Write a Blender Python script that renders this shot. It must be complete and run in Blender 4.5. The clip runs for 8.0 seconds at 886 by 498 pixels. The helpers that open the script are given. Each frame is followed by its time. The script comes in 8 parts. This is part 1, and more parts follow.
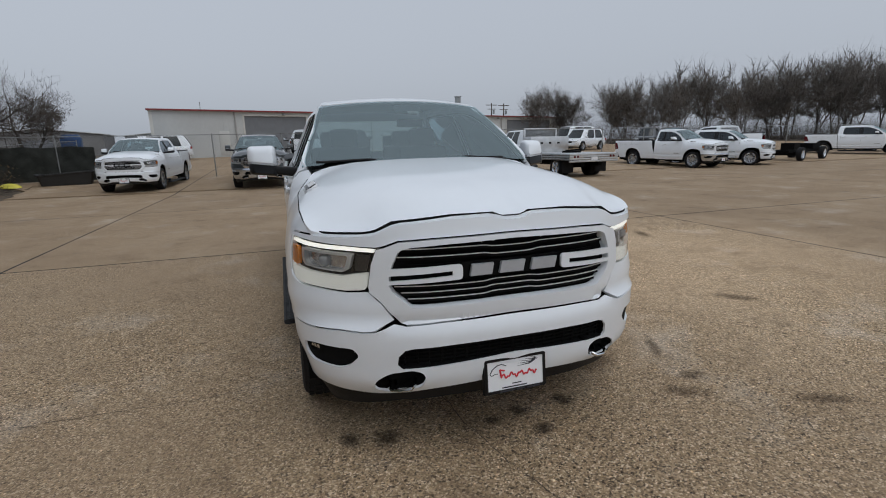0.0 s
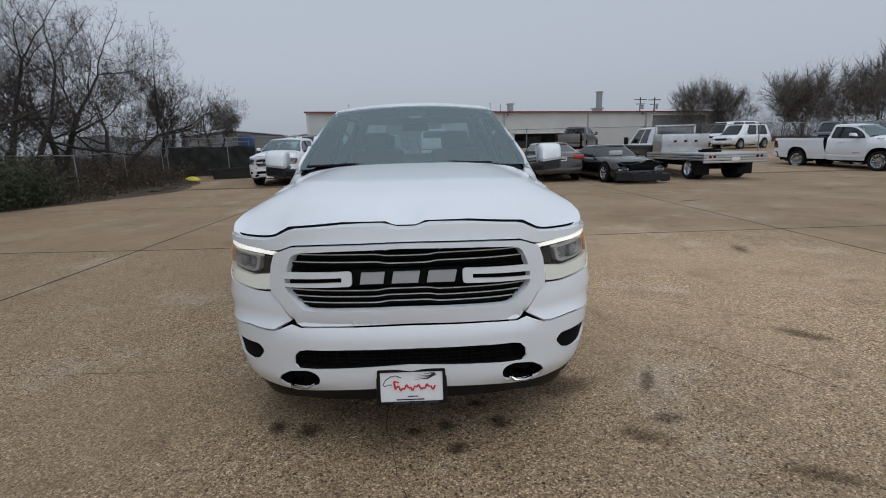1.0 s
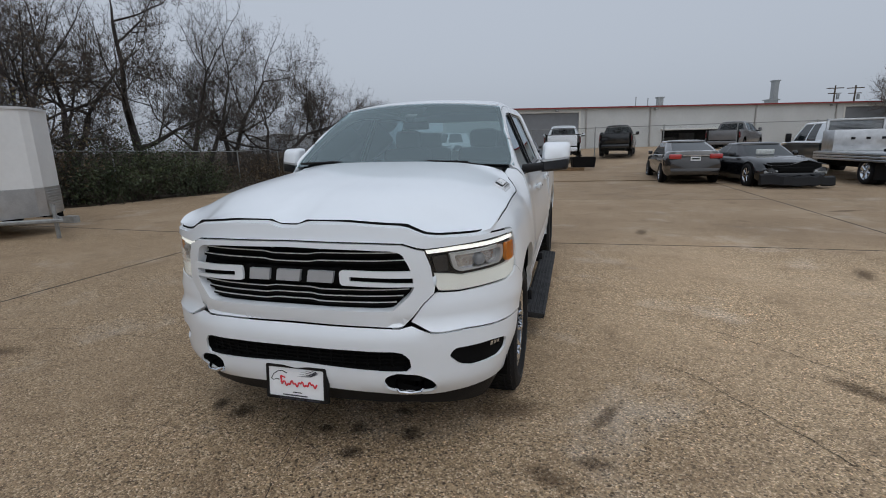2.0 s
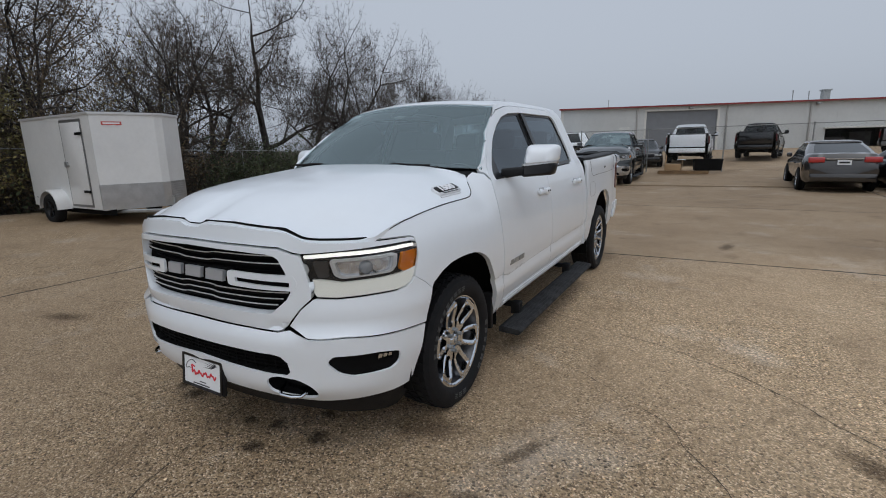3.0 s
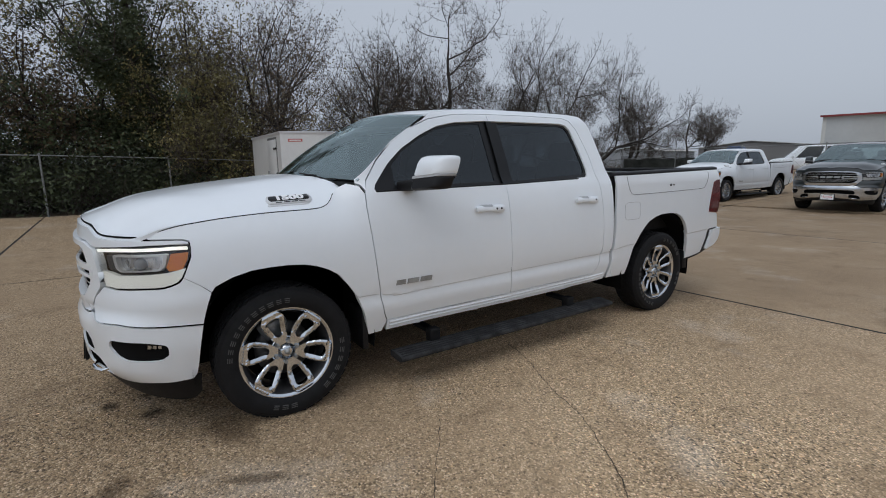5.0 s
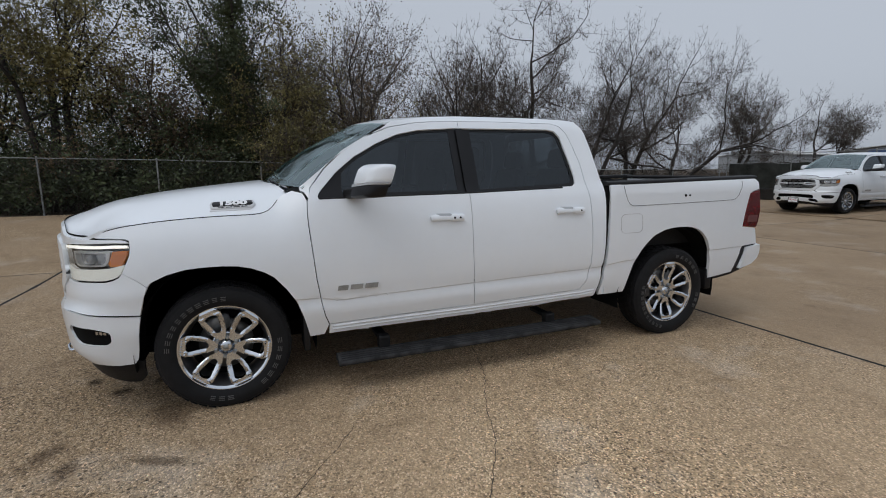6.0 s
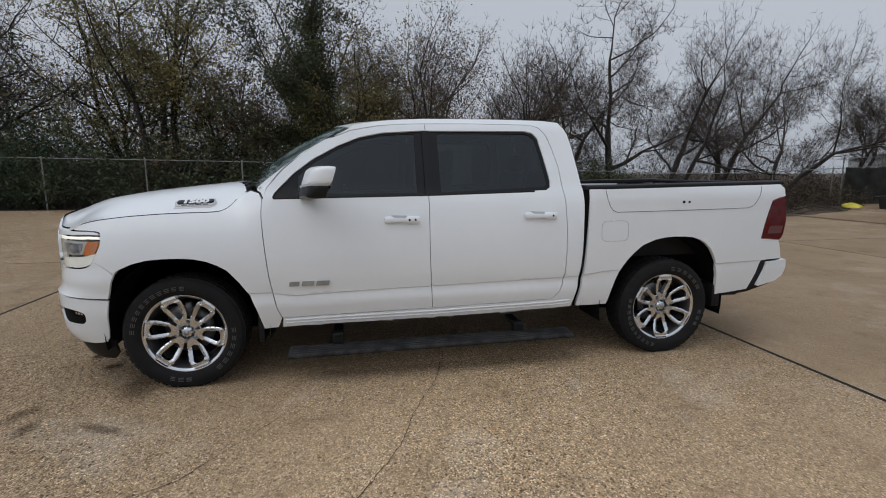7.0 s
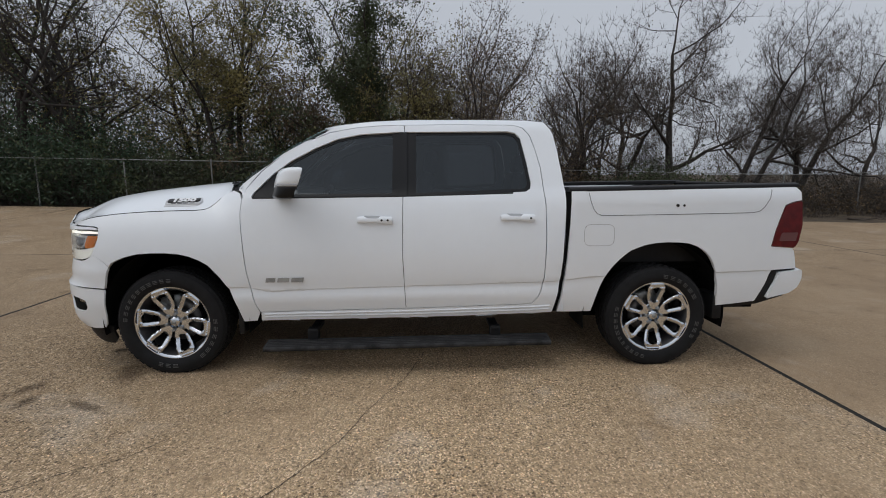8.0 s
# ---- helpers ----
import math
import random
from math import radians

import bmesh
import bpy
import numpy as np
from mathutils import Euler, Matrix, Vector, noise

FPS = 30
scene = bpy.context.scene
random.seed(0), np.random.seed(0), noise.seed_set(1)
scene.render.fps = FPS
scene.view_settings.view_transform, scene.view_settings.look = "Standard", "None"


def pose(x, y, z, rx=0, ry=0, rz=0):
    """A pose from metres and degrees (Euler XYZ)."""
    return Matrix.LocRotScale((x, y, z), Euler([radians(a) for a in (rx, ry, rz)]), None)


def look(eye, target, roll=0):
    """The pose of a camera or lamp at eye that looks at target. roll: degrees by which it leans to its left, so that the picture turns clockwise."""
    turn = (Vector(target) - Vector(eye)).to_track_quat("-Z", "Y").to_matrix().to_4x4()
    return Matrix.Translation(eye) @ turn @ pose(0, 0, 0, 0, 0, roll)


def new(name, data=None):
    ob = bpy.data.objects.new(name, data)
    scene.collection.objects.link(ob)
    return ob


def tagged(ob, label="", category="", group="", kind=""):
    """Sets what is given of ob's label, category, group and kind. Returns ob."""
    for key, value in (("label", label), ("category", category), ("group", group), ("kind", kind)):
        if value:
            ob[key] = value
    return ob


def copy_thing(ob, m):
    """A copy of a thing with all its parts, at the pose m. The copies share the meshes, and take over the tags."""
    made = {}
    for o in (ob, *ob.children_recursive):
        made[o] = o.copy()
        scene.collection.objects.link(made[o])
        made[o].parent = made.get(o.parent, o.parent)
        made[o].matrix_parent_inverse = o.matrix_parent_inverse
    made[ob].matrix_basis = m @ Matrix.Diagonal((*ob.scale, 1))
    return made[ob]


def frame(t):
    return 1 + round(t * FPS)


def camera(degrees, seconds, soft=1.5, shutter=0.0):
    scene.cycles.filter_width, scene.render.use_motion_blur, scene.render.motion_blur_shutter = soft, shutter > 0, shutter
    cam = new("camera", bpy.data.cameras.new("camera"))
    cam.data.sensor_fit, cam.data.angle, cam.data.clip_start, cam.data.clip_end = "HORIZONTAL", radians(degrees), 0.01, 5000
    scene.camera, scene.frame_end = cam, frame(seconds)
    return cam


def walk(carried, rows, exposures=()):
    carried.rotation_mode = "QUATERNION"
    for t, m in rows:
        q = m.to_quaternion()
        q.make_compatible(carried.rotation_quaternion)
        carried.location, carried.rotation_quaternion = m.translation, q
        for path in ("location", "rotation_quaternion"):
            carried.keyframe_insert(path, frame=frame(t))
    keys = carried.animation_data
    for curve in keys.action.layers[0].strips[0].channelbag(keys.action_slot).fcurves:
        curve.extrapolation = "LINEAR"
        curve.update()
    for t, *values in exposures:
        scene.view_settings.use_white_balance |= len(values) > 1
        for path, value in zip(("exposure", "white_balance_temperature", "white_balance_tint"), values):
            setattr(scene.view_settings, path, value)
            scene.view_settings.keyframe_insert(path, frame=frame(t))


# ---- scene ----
cam = camera(85.8, 8.0, soft=1.0)
PATH = [
    (0, (-1.006, -2.97, 1.534), (-0.396, -1.116, 1.099), -1.3),
    (0.5, (-0.45, -3.088, 1.546), (-0.115, -1.164, 1.112), -1.4),
    (1, (0.114, -3.136, 1.558), (0.165, -1.184, 1.128), -1.5),
    (1.5, (0.69, -3.042, 1.557), (0.448, -1.103, 1.133), -1.6),
    (1.7, (0.939, -3.003, 1.553), (0.581, -1.082, 1.127), -1.5),
    (2.8, (2.073, -2.459, 1.502), (1.17, -0.723, 1.087), -1.4),
    (3, (2.255, -2.362, 1.532), (1.267, -0.673, 1.117), -1.3),
    (3.5, (2.657, -1.998, 1.494), (1.466, -0.442, 1.095), -1.0),
    (4, (3.076, -1.613, 1.492), (1.709, -0.203, 1.113), -0.8),
    (4.5, (3.428, -1.16, 1.47), (1.905, 0.087, 1.113), -0.7),
    (5.8, (4.083, 0.062, 1.481), (2.274, 0.849, 1.156), -0.7),
    (6, (4.16, 0.25, 1.491), (2.319, 0.961, 1.169), -0.5),
    (6.5, (4.357, 0.746, 1.498), (2.455, 1.275, 1.18), -0.2),
    (7, (4.412, 1.185, 1.487), (2.469, 1.541, 1.176), -0.1),
    (7.5, (4.496, 1.58, 1.5), (2.53, 1.783, 1.189), -0.1),
    (8, (4.483, 1.856, 1.491), (2.509, 1.946, 1.182), -0.0),
]
walk(cam, [(t, look(eye, aim, roll)) for t, eye, aim, roll in PATH],
     [(0.0, 0.05, 6340, 8.7), (1.0, 0.05, 6230, 8.7), (4.5, 0.05, 6220, 8.7), (6.5, 0.06, 6390, 9), (8.0, 0.07, 6520, 9.4)])

# ---- sky and light: a dull overcast winter day ----
world = bpy.data.worlds.new("overcast_sky")
scene.world = world
world.use_nodes = True
wt = world.node_tree
wt.nodes.clear()
w_out = wt.nodes.new("ShaderNodeOutputWorld")
w_bg = wt.nodes.new("ShaderNodeBackground")
w_sky = wt.nodes.new("ShaderNodeTexSky")
w_sky.sky_type = "NISHITA"
w_sky.sun_disc = False
w_sky.sun_elevation = radians(50)
w_sky.sun_rotation = radians(150)
w_sky.dust_density = 4.0
w_hs = wt.nodes.new("ShaderNodeHueSaturation")
w_hs.inputs["Saturation"].default_value = 0.25
w_mix = wt.nodes.new("ShaderNodeMix")
w_mix.data_type = "RGBA"
w_mix.inputs["Factor"].default_value = 0.75
w_mix.inputs["B"].default_value = (4.6, 4.95, 5.6, 1)
wt.links.new(w_sky.outputs["Color"], w_hs.inputs["Color"])
wt.links.new(w_hs.outputs["Color"], w_mix.inputs["A"])
# an overcast sky is brighter overhead than at the horizon
w_co = wt.nodes.new("ShaderNodeTexCoord")
w_sep = wt.nodes.new("ShaderNodeSeparateXYZ")
w_grad = wt.nodes.new("ShaderNodeMapRange")
w_grad.inputs["From Min"].default_value, w_grad.inputs["From Max"].default_value = 0.0, 1.0
w_grad.inputs["To Min"].default_value, w_grad.inputs["To Max"].default_value = 0.96, 1.38
w_mul = wt.nodes.new("ShaderNodeVectorMath")
w_mul.operation = "SCALE"
wt.links.new(w_co.outputs["Generated"], w_sep.inputs["Vector"])
wt.links.new(w_sep.outputs["Z"], w_grad.inputs["Value"])
wt.links.new(w_mix.outputs["Result"], w_mul.inputs["Vector"])
wt.links.new(w_grad.outputs["Result"], w_mul.inputs["Scale"])
wt.links.new(w_mul.outputs["Vector"], w_bg.inputs["Color"])
w_bg.inputs["Strength"].default_value = 0.1
wt.links.new(w_bg.outputs["Background"], w_out.inputs["Surface"])

sun_data = bpy.data.lights.new("sun", "SUN")
sun_data.energy = 0.4
sun_data.angle = radians(40)
sun_data.color = (1.0, 0.97, 0.93)
sun = new("sun", sun_data)
sun.matrix_basis = look((0, 0, 30), (-4, 9, 0))
scene.view_settings.exposure = 0.0


# ---- materials ----
MATS = {}


def mat(name, color, rough=0.6, metal=0.0, vary=0.0, scale=8.0, bump=0.0, bump_scale=60.0, coat=0.0, spec=0.5, second=None, per_object=0.0):
    """A surface with two scales of noise in colour and fine relief."""
    if name in MATS:
        return MATS[name]
    m = bpy.data.materials.new(name)
    m.use_nodes = True
    nt = m.node_tree
    bsdf = nt.nodes["Principled BSDF"]
    bsdf.inputs["Base Color"].default_value = (*color, 1)
    bsdf.inputs["Roughness"].default_value = rough
    bsdf.inputs["Metallic"].default_value = metal
    bsdf.inputs["Coat Weight"].default_value = coat
    bsdf.inputs["Coat Roughness"].default_value = 0.04
    bsdf.inputs["Specular IOR Level"].default_value = spec
    if vary or bump:
        co = nt.nodes.new("ShaderNodeTexCoord")
    if vary:
        n1 = nt.nodes.new("ShaderNodeTexNoise")
        n1.inputs["Scale"].default_value = scale
        n1.inputs["Detail"].default_value = 6
        n2 = nt.nodes.new("ShaderNodeTexNoise")
        n2.inputs["Scale"].default_value = scale * 9
        n2.inputs["Detail"].default_value = 3
        add = nt.nodes.new("ShaderNodeMath")
        add.operation = "MULTIPLY_ADD"
        add.inputs[1].default_value = 0.4
        ramp = nt.nodes.new("ShaderNodeValToRGB")
        lo = [c * (1 - vary) for c in color]
        hi = second or [min(1, c * (1 + vary)) for c in color]
        ramp.color_ramp.elements[0].position = 0.5
        ramp.color_ramp.elements[1].position = 0.9
        ramp.color_ramp.elements[0].color = (*lo, 1)
        ramp.color_ramp.elements[1].color = (*hi, 1)
        nt.links.new(co.outputs["Object"], n1.inputs["Vector"])
        nt.links.new(co.outputs["Object"], n2.inputs["Vector"])
        nt.links.new(n2.outputs["Fac"], add.inputs[0])
        nt.links.new(n1.outputs["Fac"], add.inputs[2])
        nt.links.new(add.outputs["Value"], ramp.inputs["Fac"])
        src = ramp.outputs["Color"]
        if per_object:
            info = nt.nodes.new("ShaderNodeObjectInfo")
            hs = nt.nodes.new("ShaderNodeHueSaturation")
            mr = nt.nodes.new("ShaderNodeMapRange")
            mr.inputs["To Min"].default_value = 1 - per_object
            mr.inputs["To Max"].default_value = 1 + per_object
            nt.links.new(info.outputs["Random"], mr.inputs["Value"])
            nt.links.new(mr.outputs["Result"], hs.inputs["Value"])
            nt.links.new(src, hs.inputs["Color"])
            src = hs.outputs["Color"]
        nt.links.new(src, bsdf.inputs["Base Color"])
    if bump:
        nb = nt.nodes.new("ShaderNodeTexNoise")
        nb.inputs["Scale"].default_value = bump_scale
        nb.inputs["Detail"].default_value = 4
        bp = nt.nodes.new("ShaderNodeBump")
        bp.inputs["Strength"].default_value = bump
        bp.inputs["Distance"].default_value = 0.02
        nt.links.new(co.outputs["Object"], nb.inputs["Vector"])
        nt.links.new(nb.outputs["Fac"], bp.inputs["Height"])
        nt.links.new(bp.outputs["Normal"], bsdf.inputs["Normal"])
    MATS[name] = m
    return m


def lamp_mat(name, color, strength):
    m = bpy.data.materials.new(name)
    m.use_nodes = True
    b = m.node_tree.nodes["Principled BSDF"]
    b.inputs["Base Color"].default_value = (*color, 1)
    b.inputs["Emission Color"].default_value = (*color, 1)
    b.inputs["Emission Strength"].default_value = strength
    MATS[name] = m
    return m


def glass_mat(name, tint, rough=0.0, clear=0.35, ior=1.5, sheen=(1, 1, 1)):
    """Tinted pane: a clear tinted passage under a glossy outer face."""
    m = bpy.data.materials.new(name)
    m.use_nodes = True
    nt = m.node_tree
    nt.nodes.clear()
    out = nt.nodes.new("ShaderNodeOutputMaterial")
    tr = nt.nodes.new("ShaderNodeBsdfTransparent")
    tr.inputs["Color"].default_value = (*[c * clear for c in tint], 1)
    gl = nt.nodes.new("ShaderNodeBsdfGlossy")
    gl.inputs["Roughness"].default_value = rough
    gl.inputs["Color"].default_value = (*sheen, 1)
    fr = nt.nodes.new("ShaderNodeFresnel")
    fr.inputs["IOR"].default_value = ior
    mx = nt.nodes.new("ShaderNodeMixShader")
    nt.links.new(fr.outputs["Fac"], mx.inputs["Fac"])
    nt.links.new(tr.outputs["BSDF"], mx.inputs[1])
    nt.links.new(gl.outputs["BSDF"], mx.inputs[2])
    nt.links.new(mx.outputs["Shader"], out.inputs["Surface"])
    MATS[name] = m
    return m


WHITE = mat("white_car_paint", (0.82, 0.855, 0.89), 0.38, vary=0.015, scale=1.5, coat=0.7)
BLACKP = mat("black_car_paint", (0.006, 0.0065, 0.008), 0.15, vary=0.1, scale=3, coat=0.6)
DARKP = mat("dark_grey_car_paint", (0.045, 0.05, 0.055), 0.3, vary=0.1, scale=3, coat=1.0)
GREYP = mat("grey_car_paint", (0.16, 0.16, 0.165), 0.3, vary=0.1, scale=3, coat=1.0)
PLASTIC = mat("black_plastic", (0.008, 0.008, 0.009), 0.55, spec=0.3, vary=0.2, scale=20, bump=0.1, bump_scale=400)
TRIMBLK = mat("gloss_black_trim", (0.007, 0.007, 0.008), 0.3, spec=0.3)
VOIDBLK = mat("underbody_black", (0.004, 0.004, 0.004), 0.9, spec=0.15, vary=0.3, scale=5)
RUBBER = mat("tyre_rubber", (0.009, 0.009, 0.010), 0.8, spec=0.3, vary=0.25, scale=14, bump=0.15, bump_scale=250)
CHROME = mat("bright_chrome", (0.66, 0.69, 0.73), 0.12, metal=1.0, vary=0.05, scale=6)
ALU = mat("brushed_aluminium", (0.55, 0.56, 0.57), 0.35, metal=1.0, vary=0.12, scale=5, bump=0.05, bump_scale=120)
STEEL = mat("galvanised_steel", (0.36, 0.37, 0.37), 0.5, metal=0.8, vary=0.2, scale=10)
TYREINK = mat("tyre_letter_white", (0.085, 0.085, 0.083), 0.7, vary=0.15, scale=60)
TINT = glass_mat("privacy_glass", (0.75, 0.85, 0.95), clear=0.17, ior=1.6, sheen=(0.86, 0.94, 1.0))
WSGLASS = glass_mat("windscreen_glass", (0.80, 0.97, 1.0), clear=0.80, ior=2.9, sheen=(0.80, 0.95, 0.96))
REARGLASS = glass_mat("rear_window_glass", (0.80, 0.92, 0.95), clear=0.55)
LENS = glass_mat("lamp_lens", (1, 1, 1), clear=0.92)
BRIGHT = mat("bright_strip", (0.72, 0.73, 0.74), 0.3, metal=0.35, vary=0.04, scale=8)
SILVER = mat("satin_silver", (0.46, 0.48, 0.51), 0.35, metal=0.25, vary=0.05, scale=8)
AMBER = mat("amber_reflector", (0.75, 0.24, 0.015), 0.25, coat=1.0)
REDLENS = mat("red_lamp_lens", (0.10, 0.005, 0.007), 0.25, coat=0.4, vary=0.25, scale=20)
DRL = lamp_mat("daytime_lamp", (1.0, 0.98, 0.91), 0.6)
CONCRETE = None


# ---- mesh tools ----
from mathutils.geometry import delaunay_2d_cdt, interpolate_bezier


def link(name, bm, material, parent=None, label="", smooth=True, sharp=40):
    """One bmesh as one mesh object; materials may be a list."""
    me = bpy.data.meshes.new(name)
    for f in bm.faces:
        f.smooth = smooth
    if smooth:
        for e in bm.edges:
            if len(e.link_faces) == 2 and e.calc_face_angle(0) > radians(sharp):
                e.smooth = False
    bm.to_mesh(me)
    bm.free()
    for m in material if isinstance(material, (list, tuple)) else [material]:
        me.materials.append(m)
    ob = new(name, me)
    if parent:
        ob.parent = parent
    if label:
        tagged(ob, label)
    return ob


def part(name, bm, material, parent, label="", smooth=True, sharp=40):
    return link(name, bm, material, parent, label, smooth, sharp)


def empty(name, m, label, category, group="", kind=""):
    ob = new(name)
    ob.empty_display_size = 0.2
    ob.matrix_basis = m
    return tagged(ob, label, category, group, kind)


def box(bm, x0, y0, z0, x1, y1, z1, bevel=0.0, seg=2, m=None):
    r = bmesh.ops.create_cube(bm, size=1.0)
    vs = r["verts"]
    for v in vs:
        v.co = Vector((x0 + (v.co.x + 0.5) * (x1 - x0), y0 + (v.co.y + 0.5) * (y1 - y0), z0 + (v.co.z + 0.5) * (z1 - z0)))
    if bevel:
        es = list({e for v in vs for e in v.link_edges})
        r2 = bmesh.ops.bevel(bm, geom=es, offset=bevel, segments=seg, affect="EDGES", profile=0.5)
        vs = r2["verts"]
    if m is not None:
        bmesh.ops.transform(bm, matrix=m, verts=list({v for v in vs if v.is_valid}))
    return vs


def boxes(*rows, bevel=0.0):
    bm = bmesh.new()
    for r in rows:
        box(bm, *r, bevel=bevel)
    return bm


def rod(bm, a, b, r, n=8, r2=None):
    """A straight round bar from a to b."""
    a, b = Vector(a), Vector(b)
    d = b - a
    q = d.to_track_quat("Z", "Y").to_matrix().to_4x4()
    bmesh.ops.create_cone(bm, cap_ends=True, segments=n, radius1=r, radius2=r if r2 is None else r2, depth=d.length,
                          matrix=Matrix.Translation((a + b) / 2) @ q)


def lathe(bm, prof, n=48, m=Matrix(), close=False):
    """Turn a list of (radius, height) round z."""
    rings = []
    for r, h in prof:
        rings.append([bm.verts.new(m @ Vector((r * math.cos(2 * math.pi * k / n), r * math.sin(2 * math.pi * k / n), h))) for k in range(n)])
    pairs = list(zip(rings, rings[1:])) + ([(rings[-1], rings[0])] if close else [])
    for a, b in pairs:
        for k in range(n):
            bm.faces.new((a[k], a[(k + 1) % n], b[(k + 1) % n], b[k]))
    return rings


def prism(bm, pts, lo, hi, m=Matrix(), bevel=0.0):
    """A flat outline (x, y) raised from lo to hi along z, then moved by m."""
    bot = [bm.verts.new(m @ Vector((x, y, lo))) for x, y in pts]
    top = [bm.verts.new(m @ Vector((x, y, hi))) for x, y in pts]
    fs = [bm.faces.new(bot[::-1]), bm.faces.new(top)]
    n = len(pts)
    for k in range(n):
        fs.append(bm.faces.new((bot[k], bot[(k + 1) % n], top[(k + 1) % n], top[k])))
    if bevel:
        es = list({e for f in fs[:2] for e in f.edges})
        bmesh.ops.bevel(bm, geom=es, offset=bevel, segments=2, affect="EDGES", profile=0.5)
    return fs


def loft(bm, rings, closed=True, caps=True):
    """Skin rings of points, each with the same count."""
    rows = [[bm.verts.new(p) for p in ring] for ring in rings]
    for a, b in zip(rows, rows[1:]):
        n = len(a)
        for k in range(n if closed else n - 1):
            bm.faces.new((a[k], a[(k + 1) % n], b[(k + 1) % n], b[k]))
    if caps and closed:
        bm.faces.new(rows[0][::-1])
        bm.faces.new(rows[-1])
    return rows


def rounded(pts, radius, seg=5):
    """The outline with its corners rounded; radius one number or one a corner."""
    out = []
    n = len(pts)
    for k in range(n):
        p = Vector(pts[k])
        a, b = Vector(pts[k - 1]) - p, Vector(pts[(k + 1) % n]) - p
        r = radius if isinstance(radius, (int, float)) else radius[k]
        if r <= 0:
            out.append(tuple(p))
            continue
        ra, rb = min(r, a.length * 0.48), min(r, b.length * 0.48)
        p0, p1 = p + a.normalized() * ra, p + b.normalized() * rb
        for i in range(seg + 1):
            t = i / seg
            out.append(tuple((1 - t) ** 2 * p0 + 2 * t * (1 - t) * p + t * t * p1))
    return out


def dense(pts, step, closed=True):
    out = []
    n = len(pts)
    for k in range(n if closed else n - 1):
        a, b = Vector(pts[k]), Vector(pts[(k + 1) % n])
        m = max(1, int((b - a).length / step + 0.5))
        for i in range(m):
            out.append(tuple(a + (b - a) * i / m))
    if not closed:
        out.append(tuple(pts[-1]))
    return out


def inside(p, poly):
    c = False
    n = len(poly)
    j = n - 1
    for i in range(n):
        xi, yi = poly[i]
        xj, yj = poly[j]
        if (yi > p[1]) != (yj > p[1]) and p[0] < (xj - xi) * (p[1] - yi) / (yj - yi) + xi:
            c = not c
        j = i
    return c


def sheet(bm, outline, to3d, step=0.06, holes=(), lip=0.0, lip_dir=None, flip=False, extra_pts=()):
    """Fill a flat outline with holes by fine triangles and lay it on a curved surface; lip: its edges turn back by that much."""
    loops = [dense(outline, step)] + [dense(h, step) for h in holes]
    pts, edges = [], []
    for lp in loops:
        o = len(pts)
        pts += lp
        edges += [(o + i, o + (i + 1) % len(lp)) for i in range(len(lp))]
    xs, ys = [p[0] for p in loops[0]], [p[1] for p in loops[0]]
    nx, ny = int((max(xs) - min(xs)) / step), int((max(ys) - min(ys)) / step)
    edge_pts = np.array(pts)
    for i in range(nx + 1):
        for j in range(ny + 1):
            p = (min(xs) + (i + 0.5 * (j % 2)) * step, min(ys) + (j + 0.5) * step)
            if inside(p, loops[0]) and not any(inside(p, h) for h in loops[1:]):
                if np.min(np.sum((edge_pts - p) ** 2, axis=1)) > (0.45 * step) ** 2:
                    pts.append(p)
    x0, x1, y0, y1 = min(xs), max(xs), min(ys), max(ys)
    for p in extra_pts:
        if x0 < p[0] < x1 and y0 < p[1] < y1 and inside(p, loops[0]) and not any(inside(p, h) for h in loops[1:]):
            if np.min(np.sum((edge_pts - p) ** 2, axis=1)) > 0.006 ** 2:
                pts.append(p)
    vs, es, fs, _, _, _ = delaunay_2d_cdt([Vector(p) for p in pts], edges, [], 0, 1e-6)
    made = [bm.verts.new(to3d(v[0], v[1])) for v in vs]
    faces = []
    for f in fs:
        c = sum((vs[i] for i in f), Vector((0, 0))) / len(f)
        if inside(c, loops[0]) and not any(inside(c, h) for h in loops[1:]):
            idx = list(f)[::-1] if flip else list(f)
            try:
                faces.append(bm.faces.new([made[i] for i in idx]))
            except ValueError:
                pass
    bmesh.ops.delete(bm, geom=[v for v in made if v.is_valid and not v.link_faces], context="VERTS")
    if lip:
        rim = [e for f in faces for e in f.edges if len(e.link_faces) == 1]
        rim = list(dict.fromkeys(rim))
        bm.normal_update()
        norms = {v: v.normal.copy() for e in rim for v in e.verts}
        ext = bmesh.ops.extrude_edge_only(bm, edges=rim)
        news = [g for g in ext["geom"] if isinstance(g, bmesh.types.BMVert)]
        srcs = list(norms)
        for v in news:
            src = min(srcs, key=lambda s: (s.co - v.co).length_squared)
            d = Vector(lip_dir) if lip_dir is not None else -norms[src]
            v.co = v.co + d.normalized() * lip
    return faces


